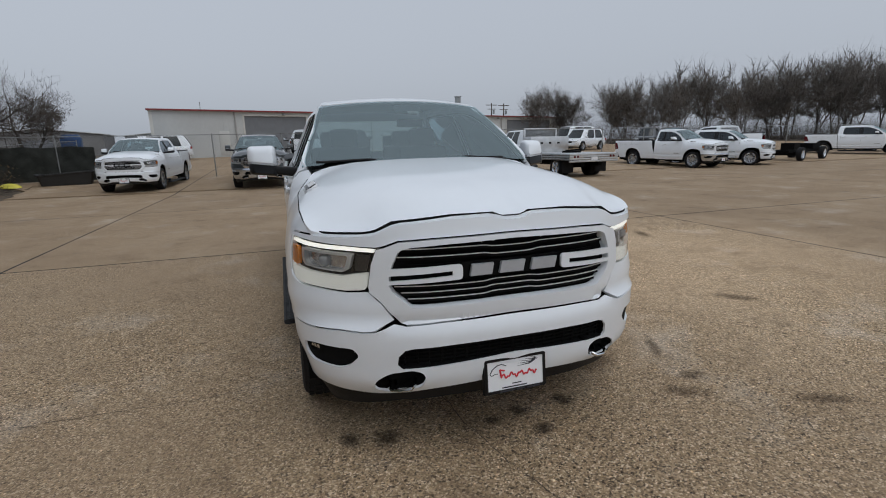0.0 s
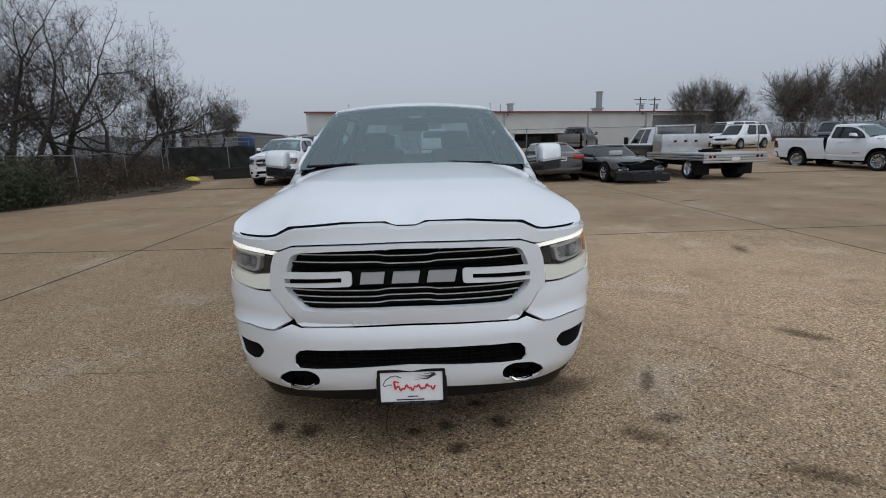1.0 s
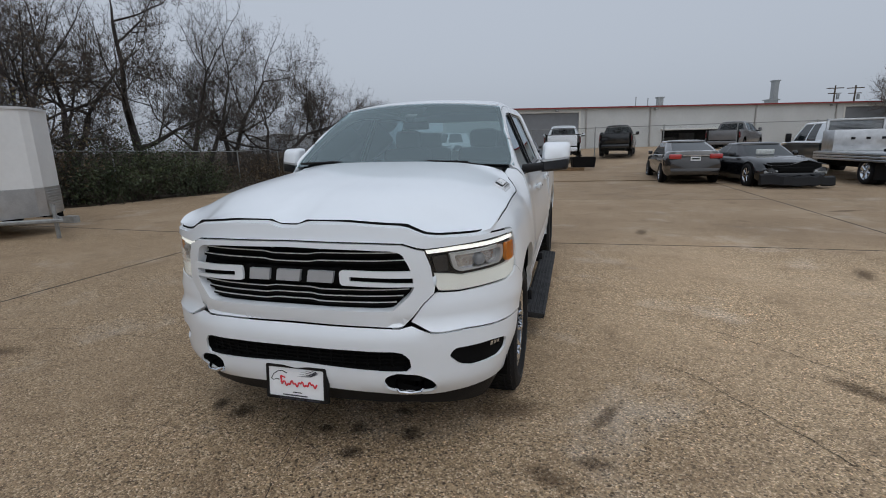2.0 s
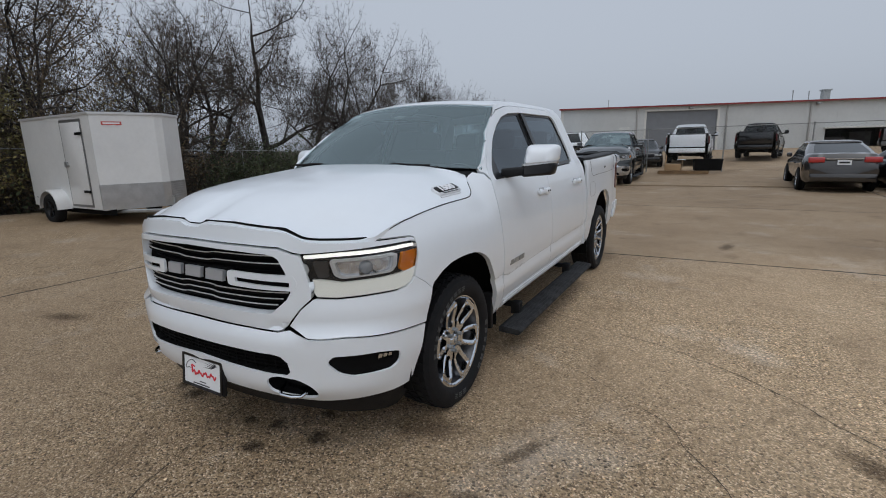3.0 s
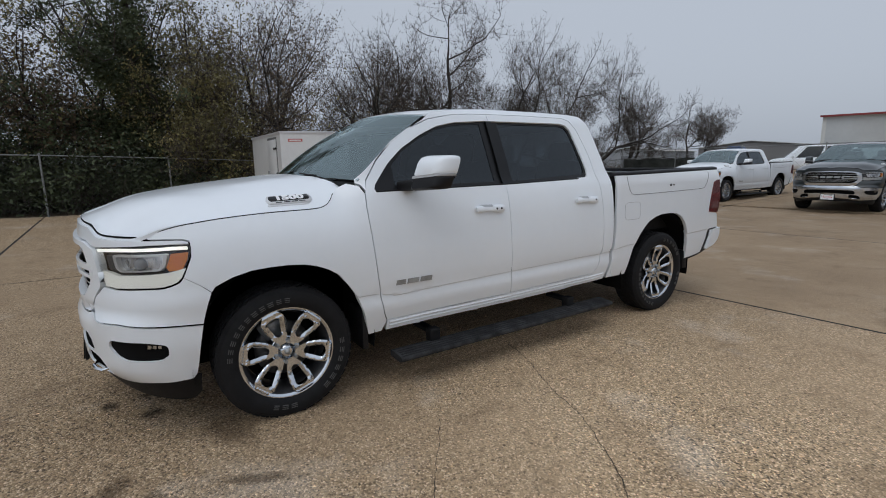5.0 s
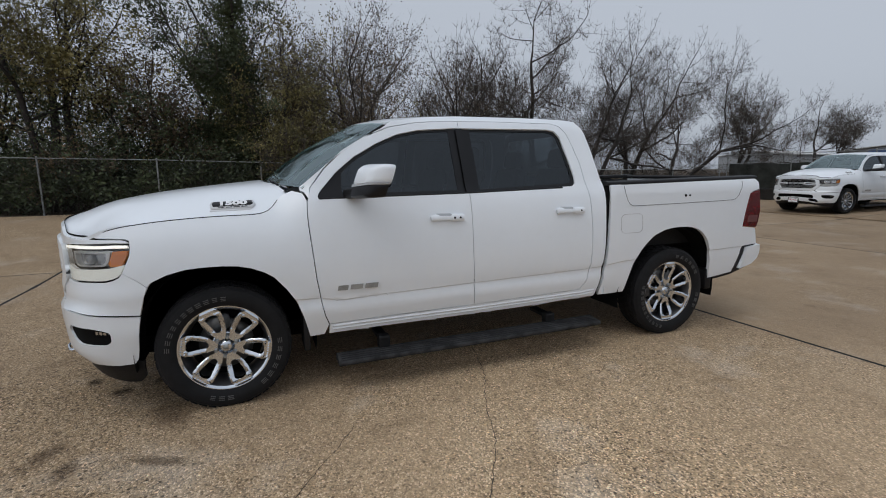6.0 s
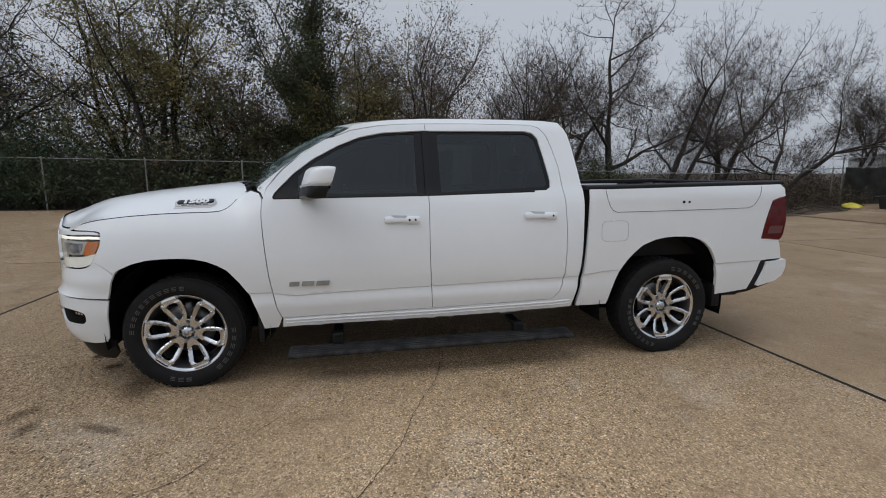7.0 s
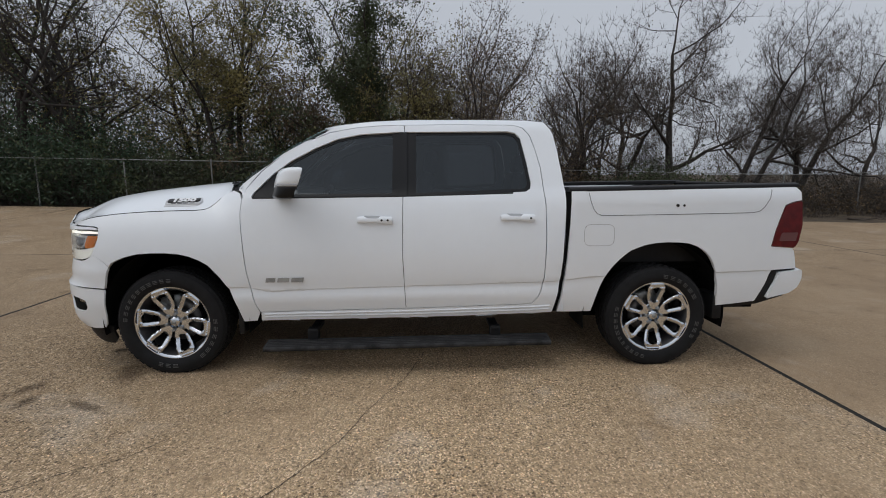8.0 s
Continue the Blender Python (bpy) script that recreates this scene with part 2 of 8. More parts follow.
def text_mesh(bm, body, size, m, depth=0.004, stretch=1.0, bold=0.0, spacing=1.0):
    """Letters of the built-in font as geometry, centred, in the xy plane of m."""
    cu = bpy.data.curves.new("letters", "FONT")
    cu.body, cu.size, cu.extrude, cu.align_x, cu.align_y = body, size, depth, "CENTER", "CENTER"
    cu.offset, cu.space_character, cu.resolution_u = bold, spacing, 3
    ob = bpy.data.objects.new("letters", cu)
    scene.collection.objects.link(ob)
    dg = bpy.context.evaluated_depsgraph_get()
    me = bpy.data.meshes.new_from_object(ob.evaluated_get(dg))
    me.transform(m @ Matrix.Diagonal((stretch, 1, 1, 1)))
    bm.from_mesh(me)
    bpy.data.objects.remove(ob)
    bpy.data.curves.remove(cu)
    bpy.data.meshes.remove(me)


def poly(points):
    """Piecewise linear or smooth curve through (t, value) rows: returns a function."""
    ts = [p[0] for p in points]
    vs = [p[1] for p in points]

    def f(t):
        return float(np.interp(t, ts, vs))
    return f


def smooth_curve(points):
    """Monotone cubic through (t, value) rows."""
    ts = np.array([p[0] for p in points], float)
    vs = np.array([p[1] for p in points], float)
    h, d = np.diff(ts), np.diff(vs) / np.diff(ts)
    m = np.concatenate([[d[0]], np.where(d[:-1] * d[1:] > 0, (d[:-1] + d[1:]) / 2, 0), [d[-1]]])
    for k in range(len(d)):
        if d[k] == 0:
            m[k] = m[k + 1] = 0
        else:
            a, b = m[k] / d[k], m[k + 1] / d[k]
            s = a * a + b * b
            if s > 9:
                m[k], m[k + 1] = 3 * a / s ** 0.5 * d[k], 3 * b / s ** 0.5 * d[k]

    def f(t):
        t = min(max(t, ts[0]), ts[-1])
        k = min(int(np.searchsorted(ts, t, side="right")) - 1, len(h) - 1)
        u = (t - ts[k]) / h[k]
        return float((2 * u ** 3 - 3 * u * u + 1) * vs[k] + (u ** 3 - 2 * u * u + u) * h[k] * m[k]
                     + (3 * u * u - 2 * u ** 3) * vs[k + 1] + (u ** 3 - u * u) * h[k] * m[k + 1])
    return f


def tubes(name, segs, sides, material, parent, label=""):
    """Many tapered bars (p0, p1, r0, r1) as one mesh."""
    if not segs:
        return None
    p0 = np.array([s[0] for s in segs])
    p1 = np.array([s[1] for s in segs])
    r0 = np.array([s[2] for s in segs])[:, None]
    r1 = np.array([s[3] for s in segs])[:, None]
    d = p1 - p0
    d /= np.maximum(np.linalg.norm(d, axis=1, keepdims=True), 1e-9)
    ref = np.where(np.abs(d[:, 2:3]) > 0.9, np.array([[1.0, 0, 0]]), np.array([[0, 0, 1.0]]))
    u = np.cross(d, ref)
    u /= np.linalg.norm(u, axis=1, keepdims=True)
    v = np.cross(d, u)
    n = len(segs)
    verts = np.zeros((n, 2 * sides, 3))
    for k in range(sides):
        a = 2 * math.pi * k / sides
        off = u * math.cos(a) + v * math.sin(a)
        verts[:, k] = p0 + off * r0
        verts[:, sides + k] = p1 + off * r1
    base = (np.arange(n) * 2 * sides)[:, None]
    faces = []
    for k in range(sides):
        j = (k + 1) % sides
        faces.append(base + np.array([[k, sides + k, sides + j, j]]))
    return raw_mesh(name, verts.reshape(-1, 3), np.concatenate(faces), material, parent, label)


def raw_mesh(name, verts, faces, material, parent, label=""):
    me = bpy.data.meshes.new(name)
    nf, w = faces.shape
    me.vertices.add(len(verts))
    me.vertices.foreach_set("co", np.asarray(verts, np.float32).ravel())
    me.loops.add(nf * w)
    me.loops.foreach_set("vertex_index", faces.astype(np.int32).ravel())
    me.polygons.add(nf)
    me.polygons.foreach_set("loop_start", np.arange(nf, dtype=np.int32) * w)
    me.update(calc_edges=True)
    me.validate()
    me.materials.append(material)
    ob = new(name, me)
    ob.parent = parent
    if label:
        tagged(ob, label)
    return ob


# ---- the setting ----
def left_rise(y):
    return float(np.interp(y, [-14, -1, 4, 10], [0.42, 0.28, 0.10, 0.0]))


def ground_z(x, y):
    """The yard is nearly flat round the truck, rises to the fence on one side and to the lot behind."""
    z = 0.008 * min(max(x, -1.2), 3.5)
    z += left_rise(y) * min(max((-x - 4.0) / 8.5, 0.0), 1.0)
    if y > 16.55:
        z += 0.035
    if y > 16.6:
        z += min(0.030 * (y - 16.6), 0.85)
    return z


def concrete_mat(name, worn_lo, worn_hi, tone, dots_w):
    """Sand-coloured concrete, worn down to its small stones, with broad stains."""
    m = bpy.data.materials.new(name)
    m.use_nodes = True
    nt = m.node_tree
    L = nt.links.new
    b = nt.nodes["Principled BSDF"]
    b.inputs["Roughness"].default_value = 0.8
    b.inputs["Specular IOR Level"].default_value = 0.3
    geo = nt.nodes.new("ShaderNodeNewGeometry")

    def noise_node(scale, detail=5, rough=0.6):
        n = nt.nodes.new("ShaderNodeTexNoise")
        n.inputs["Scale"].default_value, n.inputs["Detail"].default_value, n.inputs["Roughness"].default_value = scale, detail, rough
        L(geo.outputs["Position"], n.inputs["Vector"])
        return n

    def ramp_node(src, stops):
        r = nt.nodes.new("ShaderNodeValToRGB")
        r.color_ramp.elements[0].position, r.color_ramp.elements[0].color = stops[0][0], (*stops[0][1], 1)
        r.color_ramp.elements[1].position, r.color_ramp.elements[1].color = stops[-1][0], (*stops[-1][1], 1)
        for p, c in stops[1:-1]:
            e = r.color_ramp.elements.new(p)
            e.color = (*c, 1)
        L(src, r.inputs["Fac"])
        return r

    def mix(a, bb, fac, kind="MULTIPLY"):
        x = nt.nodes.new("ShaderNodeMix")
        x.data_type, x.blend_type = "RGBA", kind
        if isinstance(fac, float):
            x.inputs["Factor"].default_value = fac
        else:
            L(fac, x.inputs["Factor"])
        L(a, x.inputs["A"])
        L(bb, x.inputs["B"])
        return x.outputs["Result"]
    vor = nt.nodes.new("ShaderNodeTexVoronoi")
    vor.inputs["Scale"].default_value = 120
    L(geo.outputs["Position"], vor.inputs["Vector"])
    sep = nt.nodes.new("ShaderNodeSeparateColor")
    L(vor.outputs["Color"], sep.inputs["Color"])
    def c(r, g, bl):
        return (r * tone, g * tone, bl * tone)
    stones = ramp_node(sep.outputs["Red"], [(0.0, c(0.045, 0.031, 0.019)), (0.16, c(0.15, 0.105, 0.064)), (0.5, c(0.272, 0.188, 0.107)), (0.82, c(0.37, 0.268, 0.165)), (1.0, c(0.60, 0.48, 0.34))])
    paste = ramp_node(noise_node(0.55, 7).outputs["Fac"], [(0.30, c(0.215, 0.152, 0.094)), (0.5, c(0.275, 0.197, 0.123)), (0.68, c(0.325, 0.245, 0.162))])
    worn = ramp_node(noise_node(0.42, 5).outputs["Fac"], [(0.33, (worn_lo,) * 3), (0.62, (worn_hi,) * 3)])
    col = mix(paste.outputs["Color"], stones.outputs["Color"], worn.outputs["Color"], "MIX")
    stain = ramp_node(noise_node(1.7, 6, 0.7).outputs["Fac"], [(0.30, (0.72, 0.70, 0.68)), (0.46, (1, 1, 1)), (1.0, (1.0, 1.0, 1.0))])
    col = mix(col, stain.outputs["Color"], 1.0)
    pale = ramp_node(noise_node(0.9, 6, 0.65).outputs["Fac"], [(0.55, (0, 0, 0)), (0.78, (0.40, 0.38, 0.35))])
    col = mix(col, pale.outputs["Color"], 0.5, "SCREEN")
    dots = ramp_node(noise_node(9.0, 3).outputs["Fac"], [(0.24, (0.45, 0.42, 0.40)), (0.33, (1, 1, 1)), (1.0, (1, 1, 1))])
    col = mix(col, dots.outputs["Color"], dots_w)
    # single dark and pale pebbles in the worn paste
    peb = nt.nodes.new("ShaderNodeTexVoronoi")
    peb.inputs["Scale"].default_value = 46
    L(geo.outputs["Position"], peb.inputs["Vector"])
    psep = nt.nodes.new("ShaderNodeSeparateColor")
    L(peb.outputs["Color"], psep.inputs["Color"])
    ptone = ramp_node(psep.outputs["Green"], [(0.0, (0.18, 0.16, 0.14)), (0.14, (0.45, 0.42, 0.40)), (0.24, (0.92, 0.92, 0.92)), (0.75, (1.0, 1.0, 1.0)), (0.92, (1.30, 1.28, 1.25)), (1.0, (1.75, 1.72, 1.65))])
    pcore = ramp_node(peb.outputs["Distance"], [(0.30, (1, 1, 1)), (0.48, (0, 0, 0))])
    pw = nt.nodes.new("ShaderNodeMath")
    pw.operation = "MULTIPLY"
    L(pcore.outputs["Color"], pw.inputs[0])
    L(worn.outputs["Color"], pw.inputs[1])
    col = mix(col, ptone.outputs["Color"], pw.outputs["Value"])
    # a paler area beside the truck, with a ragged edge
    dist = nt.nodes.new("ShaderNodeVectorMath")
    dist.operation = "DISTANCE"
    dist.inputs[1].default_value = (3.4, 2.1, 0.0)
    L(geo.outputs["Position"], dist.inputs[0])
    rag = nt.nodes.new("ShaderNodeMath")
    rag.operation = "MULTIPLY_ADD"
    rag.inputs[1].default_value = 2.4
    L(noise_node(0.8, 5, 0.6).outputs["Fac"], rag.inputs[0])
    L(dist.outputs["Value"], rag.inputs[2])
    pale_near = nt.nodes.new("ShaderNodeMapRange")
    pale_near.inputs["From Min"].default_value, pale_near.inputs["From Max"].default_value = 2.4, 5.2
    pale_near.inputs["To Min"].default_value, pale_near.inputs["To Max"].default_value = 1.50, 1.0
    L(rag.outputs["Value"], pale_near.inputs["Value"])
    info = nt.nodes.new("ShaderNodeObjectInfo")
    mr = nt.nodes.new("ShaderNodeMapRange")
    mr.inputs["To Min"].default_value, mr.inputs["To Max"].default_value = 0.93, 1.05
    L(info.outputs["Random"], mr.inputs["Value"])
    hs = nt.nodes.new("ShaderNodeHueSaturation")
    both = nt.nodes.new("ShaderNodeMath")
    both.operation = "MULTIPLY"
    L(mr.outputs["Result"], both.inputs[0])
    L(pale_near.outputs["Result"], both.inputs[1])
    L(both.outputs["Value"], hs.inputs["Value"])
    L(col, hs.inputs["Color"])
    L(hs.outputs["Color"], b.inputs["Base Color"])
    bump = nt.nodes.new("ShaderNodeBump")
    bump.inputs["Strength"].default_value, bump.inputs["Distance"].default_value = 0.9, 0.009
    L(vor.outputs["Distance"], bump.inputs["Height"])
    bump.invert = True
    b2 = nt.nodes.new("ShaderNodeBump")
    b2.inputs["Strength"].default_value, b2.inputs["Distance"].default_value = 0.35, 0.02
    L(noise_node(14, 4).outputs["Fac"], b2.inputs["Height"])
    L(bump.outputs["Normal"], b2.inputs["Normal"])
    L(b2.outputs["Normal"], b.inputs["Normal"])
    return m


CONC = concrete_mat("worn_concrete", 0.35, 1.0, 1.36, 0.6)
CONC_SMOOTH = concrete_mat("smooth_concrete", 0.0, 0.45, 1.28, 0.35)
EARTH = mat("leaf_litter_earth", (0.055, 0.040, 0.026), 0.95, vary=0.5, scale=1.3, second=[0.13, 0.095, 0.06], bump=0.8, bump_scale=25)
JOINT = mat("joint_dark", (0.014, 0.012, 0.010), 0.95, vary=0.3, scale=12)


def build_ground():
    bm = bmesh.new()
    xs = [-900, -400, -150, -70, -40, -25] + list(range(-20, 46)) + [55, 75, 110, 200, 400, 900]
    ys = [-900, -400, -150, -80, -45, -28] + list(range(-20, 56)) + [65, 80, 110, 200, 400, 900]
    g = [[bm.verts.new((x, y, ground_z(x, y) - 0.05)) for y in ys] for x in xs]
    for i in range(len(xs) - 1):
        for j in range(len(ys) - 1):
            bm.faces.new((g[i][j], g[i + 1][j], g[i + 1][j + 1], g[i][j + 1]))
    tagged(link("ground", bm, EARTH), "brown earth and leaf litter under bare trees", "ground", kind="structure")


build_ground()


def verge(y):
    """Where the concrete ends towards the fence."""
    return float(np.interp(y, [-40, 6, 10.2, 12.6, 14, 17, 19, 22, 40], [-12.85, -12.85, -12.1, -11.0, -10.3, -9.7, -10.3, -12.2, -12.8])) + 0.12 * math.sin(y * 1.7) + 0.07 * math.sin(y * 4.1)


def build_pavement():
    """Concrete slabs with open joints."""
    base = empty("pavement", pose(0, 0, 0), "sand-coloured worn concrete yard slabs with dark joints", "pavement", kind="structure")
    gx = [None, -4.62, 5.98, 16.5, 27.0, 37.5, 48.0, 58.5]
    gy = [-31.5, -24.3, -17.1, -9.87, -2.64, 4.56, 10.5, 16.55, 22.3, 29.0, 36.0, 43.0, 52.0]
    for i in range(len(gx) - 1):
        for j in range(len(gy) - 1):
            y0, y1 = gy[j] + 0.022, gy[j + 1] - 0.022
            x1 = gx[i + 1] - 0.018
            ny = max(4, int((y1 - y0) / 0.6))
            nx = 12
            bm = bmesh.new()
            top = []
            for b in range(ny + 1):
                y = y0 + (y1 - y0) * b / ny
                x0 = gx[i] + 0.018 if gx[i] is not None else verge(y)
                top.append([bm.verts.new((x, y, ground_z(x, y))) for x in (x0 + (x1 - x0) * a / nx for a in range(nx + 1))])
            for b in range(ny):
                for a in range(nx):
                    bm.faces.new((top[b][a], top[b][a + 1], top[b + 1][a + 1], top[b + 1][a]))
            rim = top[0] + [r[-1] for r in top[1:]] + top[-1][-2::-1] + [r[0] for r in top[-2:0:-1]]
            low = [bm.verts.new(v.co - Vector((0, 0, 0.06))) for v in rim]
            for k in range(len(rim)):
                bm.faces.new((rim[k], low[k], low[(k + 1) % len(rim)], rim[(k + 1) % len(rim)]))
            bmesh.ops.recalc_face_normals(bm, faces=bm.faces)
            part("slab", bm, CONC if i < 2 and 2 <= j <= 4 else CONC_SMOOTH, base, sharp=30)


build_pavement()


def build_joints():
    """Dirt-filled joints between the slabs."""
    base = bpy.data.objects["pavement"]
    runs = [((x, -31.5), (x, 52.0)) for x in (-4.62, 5.98, 16.5, 27.0, 37.5)] + [((-12.0, y), (58.0, y)) for y in (-9.87, -2.64, 4.56, 10.5, 16.55, 22.3, 29.0, 36.0)]
    for (xa, ya), (xb, yb) in runs:
        bm = bmesh.new()
        n = 90
        wx, wy = (0.022, 0) if xa == xb else (0, 0.028)
        prev = None
        for k in range(n + 1):
            x, y = xa + (xb - xa) * k / n, ya + (yb - ya) * k / n
            cur = [bm.verts.new((x + q * wx, y + q * wy, ground_z(x, y) - 0.0015)) for q in (-1, 1)]
            if prev:
                bm.faces.new((prev[0], prev[1], cur[1], cur[0]))
            prev = cur
        bmesh.ops.recalc_face_normals(bm, faces=bm.faces)
        part("joint", bm, JOINT, base, "dark dirt-filled joint")


build_joints()


def soft_stain(name, tone, core):
    """A dark damp mark that fades at a ragged edge."""
    m = bpy.data.materials.new(name)
    m.use_nodes = True
    nt = m.node_tree
    nt.nodes.clear()
    L = nt.links.new
    out, mixs = nt.nodes.new("ShaderNodeOutputMaterial"), nt.nodes.new("ShaderNodeMixShader")
    tr, df = nt.nodes.new("ShaderNodeBsdfTransparent"), nt.nodes.new("ShaderNodeBsdfPrincipled")
    df.inputs["Base Color"].default_value = (*tone, 1)
    df.inputs["Roughness"].default_value = 0.9
    co, no = nt.nodes.new("ShaderNodeTexCoord"), nt.nodes.new("ShaderNodeTexNoise")
    no.inputs["Scale"].default_value, no.inputs["Detail"].default_value = 3.0, 6
    ln = nt.nodes.new("ShaderNodeVectorMath")
    ln.operation = "LENGTH"
    ad, mr = nt.nodes.new("ShaderNodeMath"), nt.nodes.new("ShaderNodeMapRange")
    ad.operation = "MULTIPLY_ADD"
    ad.inputs[1].default_value = 0.9
    mr.inputs["From Min"].default_value, mr.inputs["From Max"].default_value = 1.30, 0.70
    mr.inputs["To Min"].default_value, mr.inputs["To Max"].default_value = 0.0, core
    L(co.outputs["Object"], ln.inputs[0])
    L(co.outputs["Object"], no.inputs["Vector"])
    L(no.outputs["Fac"], ad.inputs[0])
    L(ln.outputs["Value"], ad.inputs[2])
    L(ad.outputs["Value"], mr.inputs["Value"])
    L(mr.outputs["Result"], mixs.inputs["Fac"])
    L(tr.outputs["BSDF"], mixs.inputs[1])
    L(df.outputs["BSDF"], mixs.inputs[2])
    L(mixs.outputs["Shader"], out.inputs["Surface"])
    return m


def build_stains():
    oil, damp = soft_stain("oil_mark", (0.034, 0.023, 0.014), 0.66), soft_stain("damp_mark", (0.10, 0.062, 0.033), 0.5)
    me = bpy.data.meshes.new("stain")
    n = 24
    me.from_pydata([(0, 0, 0)] + [(math.cos(2 * math.pi * k / n), math.sin(2 * math.pi * k / n), 0) for k in range(n)], [], [(0, 1 + k, 1 + (k + 1) % n) for k in range(n)])
    me2 = me.copy()
    me.materials.append(oil)
    me2.materials.append(damp)
    rows = [(-0.60, -0.71, 0.10, 0.09, 0, 0), (0.47, -0.71, 0.08, 0.10, 0, 40), (-0.79, -0.66, 0.07, 0.10, 0, 20), (-0.01, -0.76, 0.07, 0.06, 0, 0), (0.22, -0.93, 0.08, 0.07, 0, 0), (0.17, -0.72, 0.06, 0.09, 0, 10), (0.36, -0.50, 0.08, 0.05, 0, 0),
            (1.22, -0.90, 0.15, 0.07, 1, -25), (1.42, -0.75, 0.11, 0.06, 1, 0), (3.02, 0.28, 0.24, 0.09, 1, -50), (1.90, -1.26, 0.20, 0.06, 1, -25), (0.95, -0.35, 0.25, 0.12, 1, 20),
            (2.4, 5.6, 0.3, 0.09, 1, 80), (1.50, -0.32, 0.20, 0.045, 1, 64), (6.6, 8.5, 0.4, 0.1, 1, 20), (4.4, 3.2, 0.3, 0.10, 1, 70), (-3.2, -0.4, 0.3, 0.1, 1, 15)]
    for x, y, a, b, kind, rz in rows:
        ob = new("stain", me2 if kind else me)
        ob.matrix_basis = pose(x, y, ground_z(x, y) + 0.004, 0, 0, rz) @ Matrix.Diagonal((a * (1.35 if kind else 1.1), b * (1.35 if kind else 1.1), 1, 1))
        tagged(ob, "dark damp stain soaked into the concrete" if kind else "black oil spot on the concrete", "stain", "stains on the concrete")


build_stains()


def build_cracks():
    rng = random.Random(3)
    lines = [[(3.6, -0.1), (3.02, 0.58), (2.73, 0.90), (2.34, 1.20), (2.0, 1.39), (1.65, 1.50), (1.2, 1.72), (0.6, 1.9)], [(0.12, -1.75), (0.08, -1.58), (-0.09, -1.12), (-0.17, -0.73), (-0.22, 0.2)], [(-4.4, -0.1), (-3.0, 0.15), (-1.6, 0.1), (-0.9, 0.2)], [(2.6, -0.5), (2.1, 0.3), (1.5, 0.7)]]
    for ln in lines:
        pts = dense(ln, 0.035, False)
        bm = bmesh.new()
        prev = None
        off = 0.0
        for k in range(len(pts) - 1):
            a, b = Vector(pts[k]), Vector(pts[k + 1])
            n = Vector((-(b - a).y, (b - a).x)).normalized()
            off = 0.85 * off + rng.uniform(-0.008, 0.008)
            w = rng.uniform(0.0010, 0.0034)
            c = a + n * off
            cur = [bm.verts.new((*(c + n * w), ground_z(*a) + 0.0035)), bm.verts.new((*(c - n * w), ground_z(*a) + 0.0035))]
            if prev:
                bm.faces.new((prev[0], prev[1], cur[1], cur[0]))
            prev = cur
        bmesh.ops.recalc_face_normals(bm, faces=bm.faces)
        tagged(link("crack", bm, mat("crack_dirt", (0.06, 0.045, 0.032), 0.95, vary=0.4, scale=6)), "thin dark crack in the concrete", "crack", "cracks in the concrete")


build_cracks()


# ---- chain-link fences ----
def build_fence(name, a, b, top, spacing, label, mesh_step=0.13):
    """Posts, top rail and woven wire from a to b; top(t): height of the rail over the ground."""
    f = empty(name, pose(0, 0, 0), label, "fence")
    a, b = Vector(a), Vector(b)
    d = b - a
    n = max(1, round(d.length / spacing))
    u = d.normalized()
    metal = mat("weathered_fence_steel", (0.24, 0.245, 0.24), 0.55, metal=0.3, vary=0.3, scale=8)
    wire = mat("fence_wire", (0.10, 0.10, 0.095), 0.6, metal=0.6, vary=0.2, scale=30)
    pts = []
    for k in range(n + 1):
        p = a + d * k / n
        z0 = ground_z(p.x, p.y)
        h = top(k / n)
        bm = bmesh.new()
        rod(bm, (p.x, p.y, z0 - 0.1), (p.x, p.y, z0 + h + 0.03), 0.025, 8)
        bmesh.ops.create_icosphere(bm, subdivisions=1, radius=0.036, matrix=Matrix.Translation((p.x, p.y, z0 + h + 0.03)))
        part("post", bm, metal, f)
        pts.append(Vector((p.x, p.y, z0 + h)))
    for p, q in zip(pts, pts[1:]):
        bm = bmesh.new()
        rod(bm, p, q, 0.015, 6)
        part("top_rail", bm, metal, f)
    wires = []
    m = int(d.length / mesh_step)
    for k in range(-14, m):
        for s in (1, -1):
            t0 = k * mesh_step if s > 0 else (k + 14) * mesh_step
            t1 = t0 + s * 14 * mesh_step
            lo, hi = max(0.0, min(t0, t1)), min(d.length, max(t0, t1))
            if hi <= lo:
                continue

            def at(t):
                p = a + u * t
                h = top(t / d.length)
                w = (t - t0) / (t1 - t0)
                return Vector((p.x, p.y, ground_z(p.x, p.y) + 0.03 + (h - 0.03) * w))
            wires.append((np.array(at(lo)), np.array(at(hi)), 0.0022, 0.0022))
    tagged(tubes("chain_link", wires, 3, wire, f, "grey woven wire"), kind="stuff")
    return f


build_fence("boundary_fence", (-13.3, -24, 0), (-13.3, 34, 0), poly([(0, 1.75), (0.4, 1.62), (0.57, 1.62), (0.72, 1.45), (0.9, 1.6), (1, 1.6)]), 3.05, "galvanised chain-link fence along the tree line")
build_fence("lot_fence", (-13.3, 22.3, 0), (58, 22.3, 0), lambda t: 1.95, 3.1, "tall chain-link fence between the two lots")


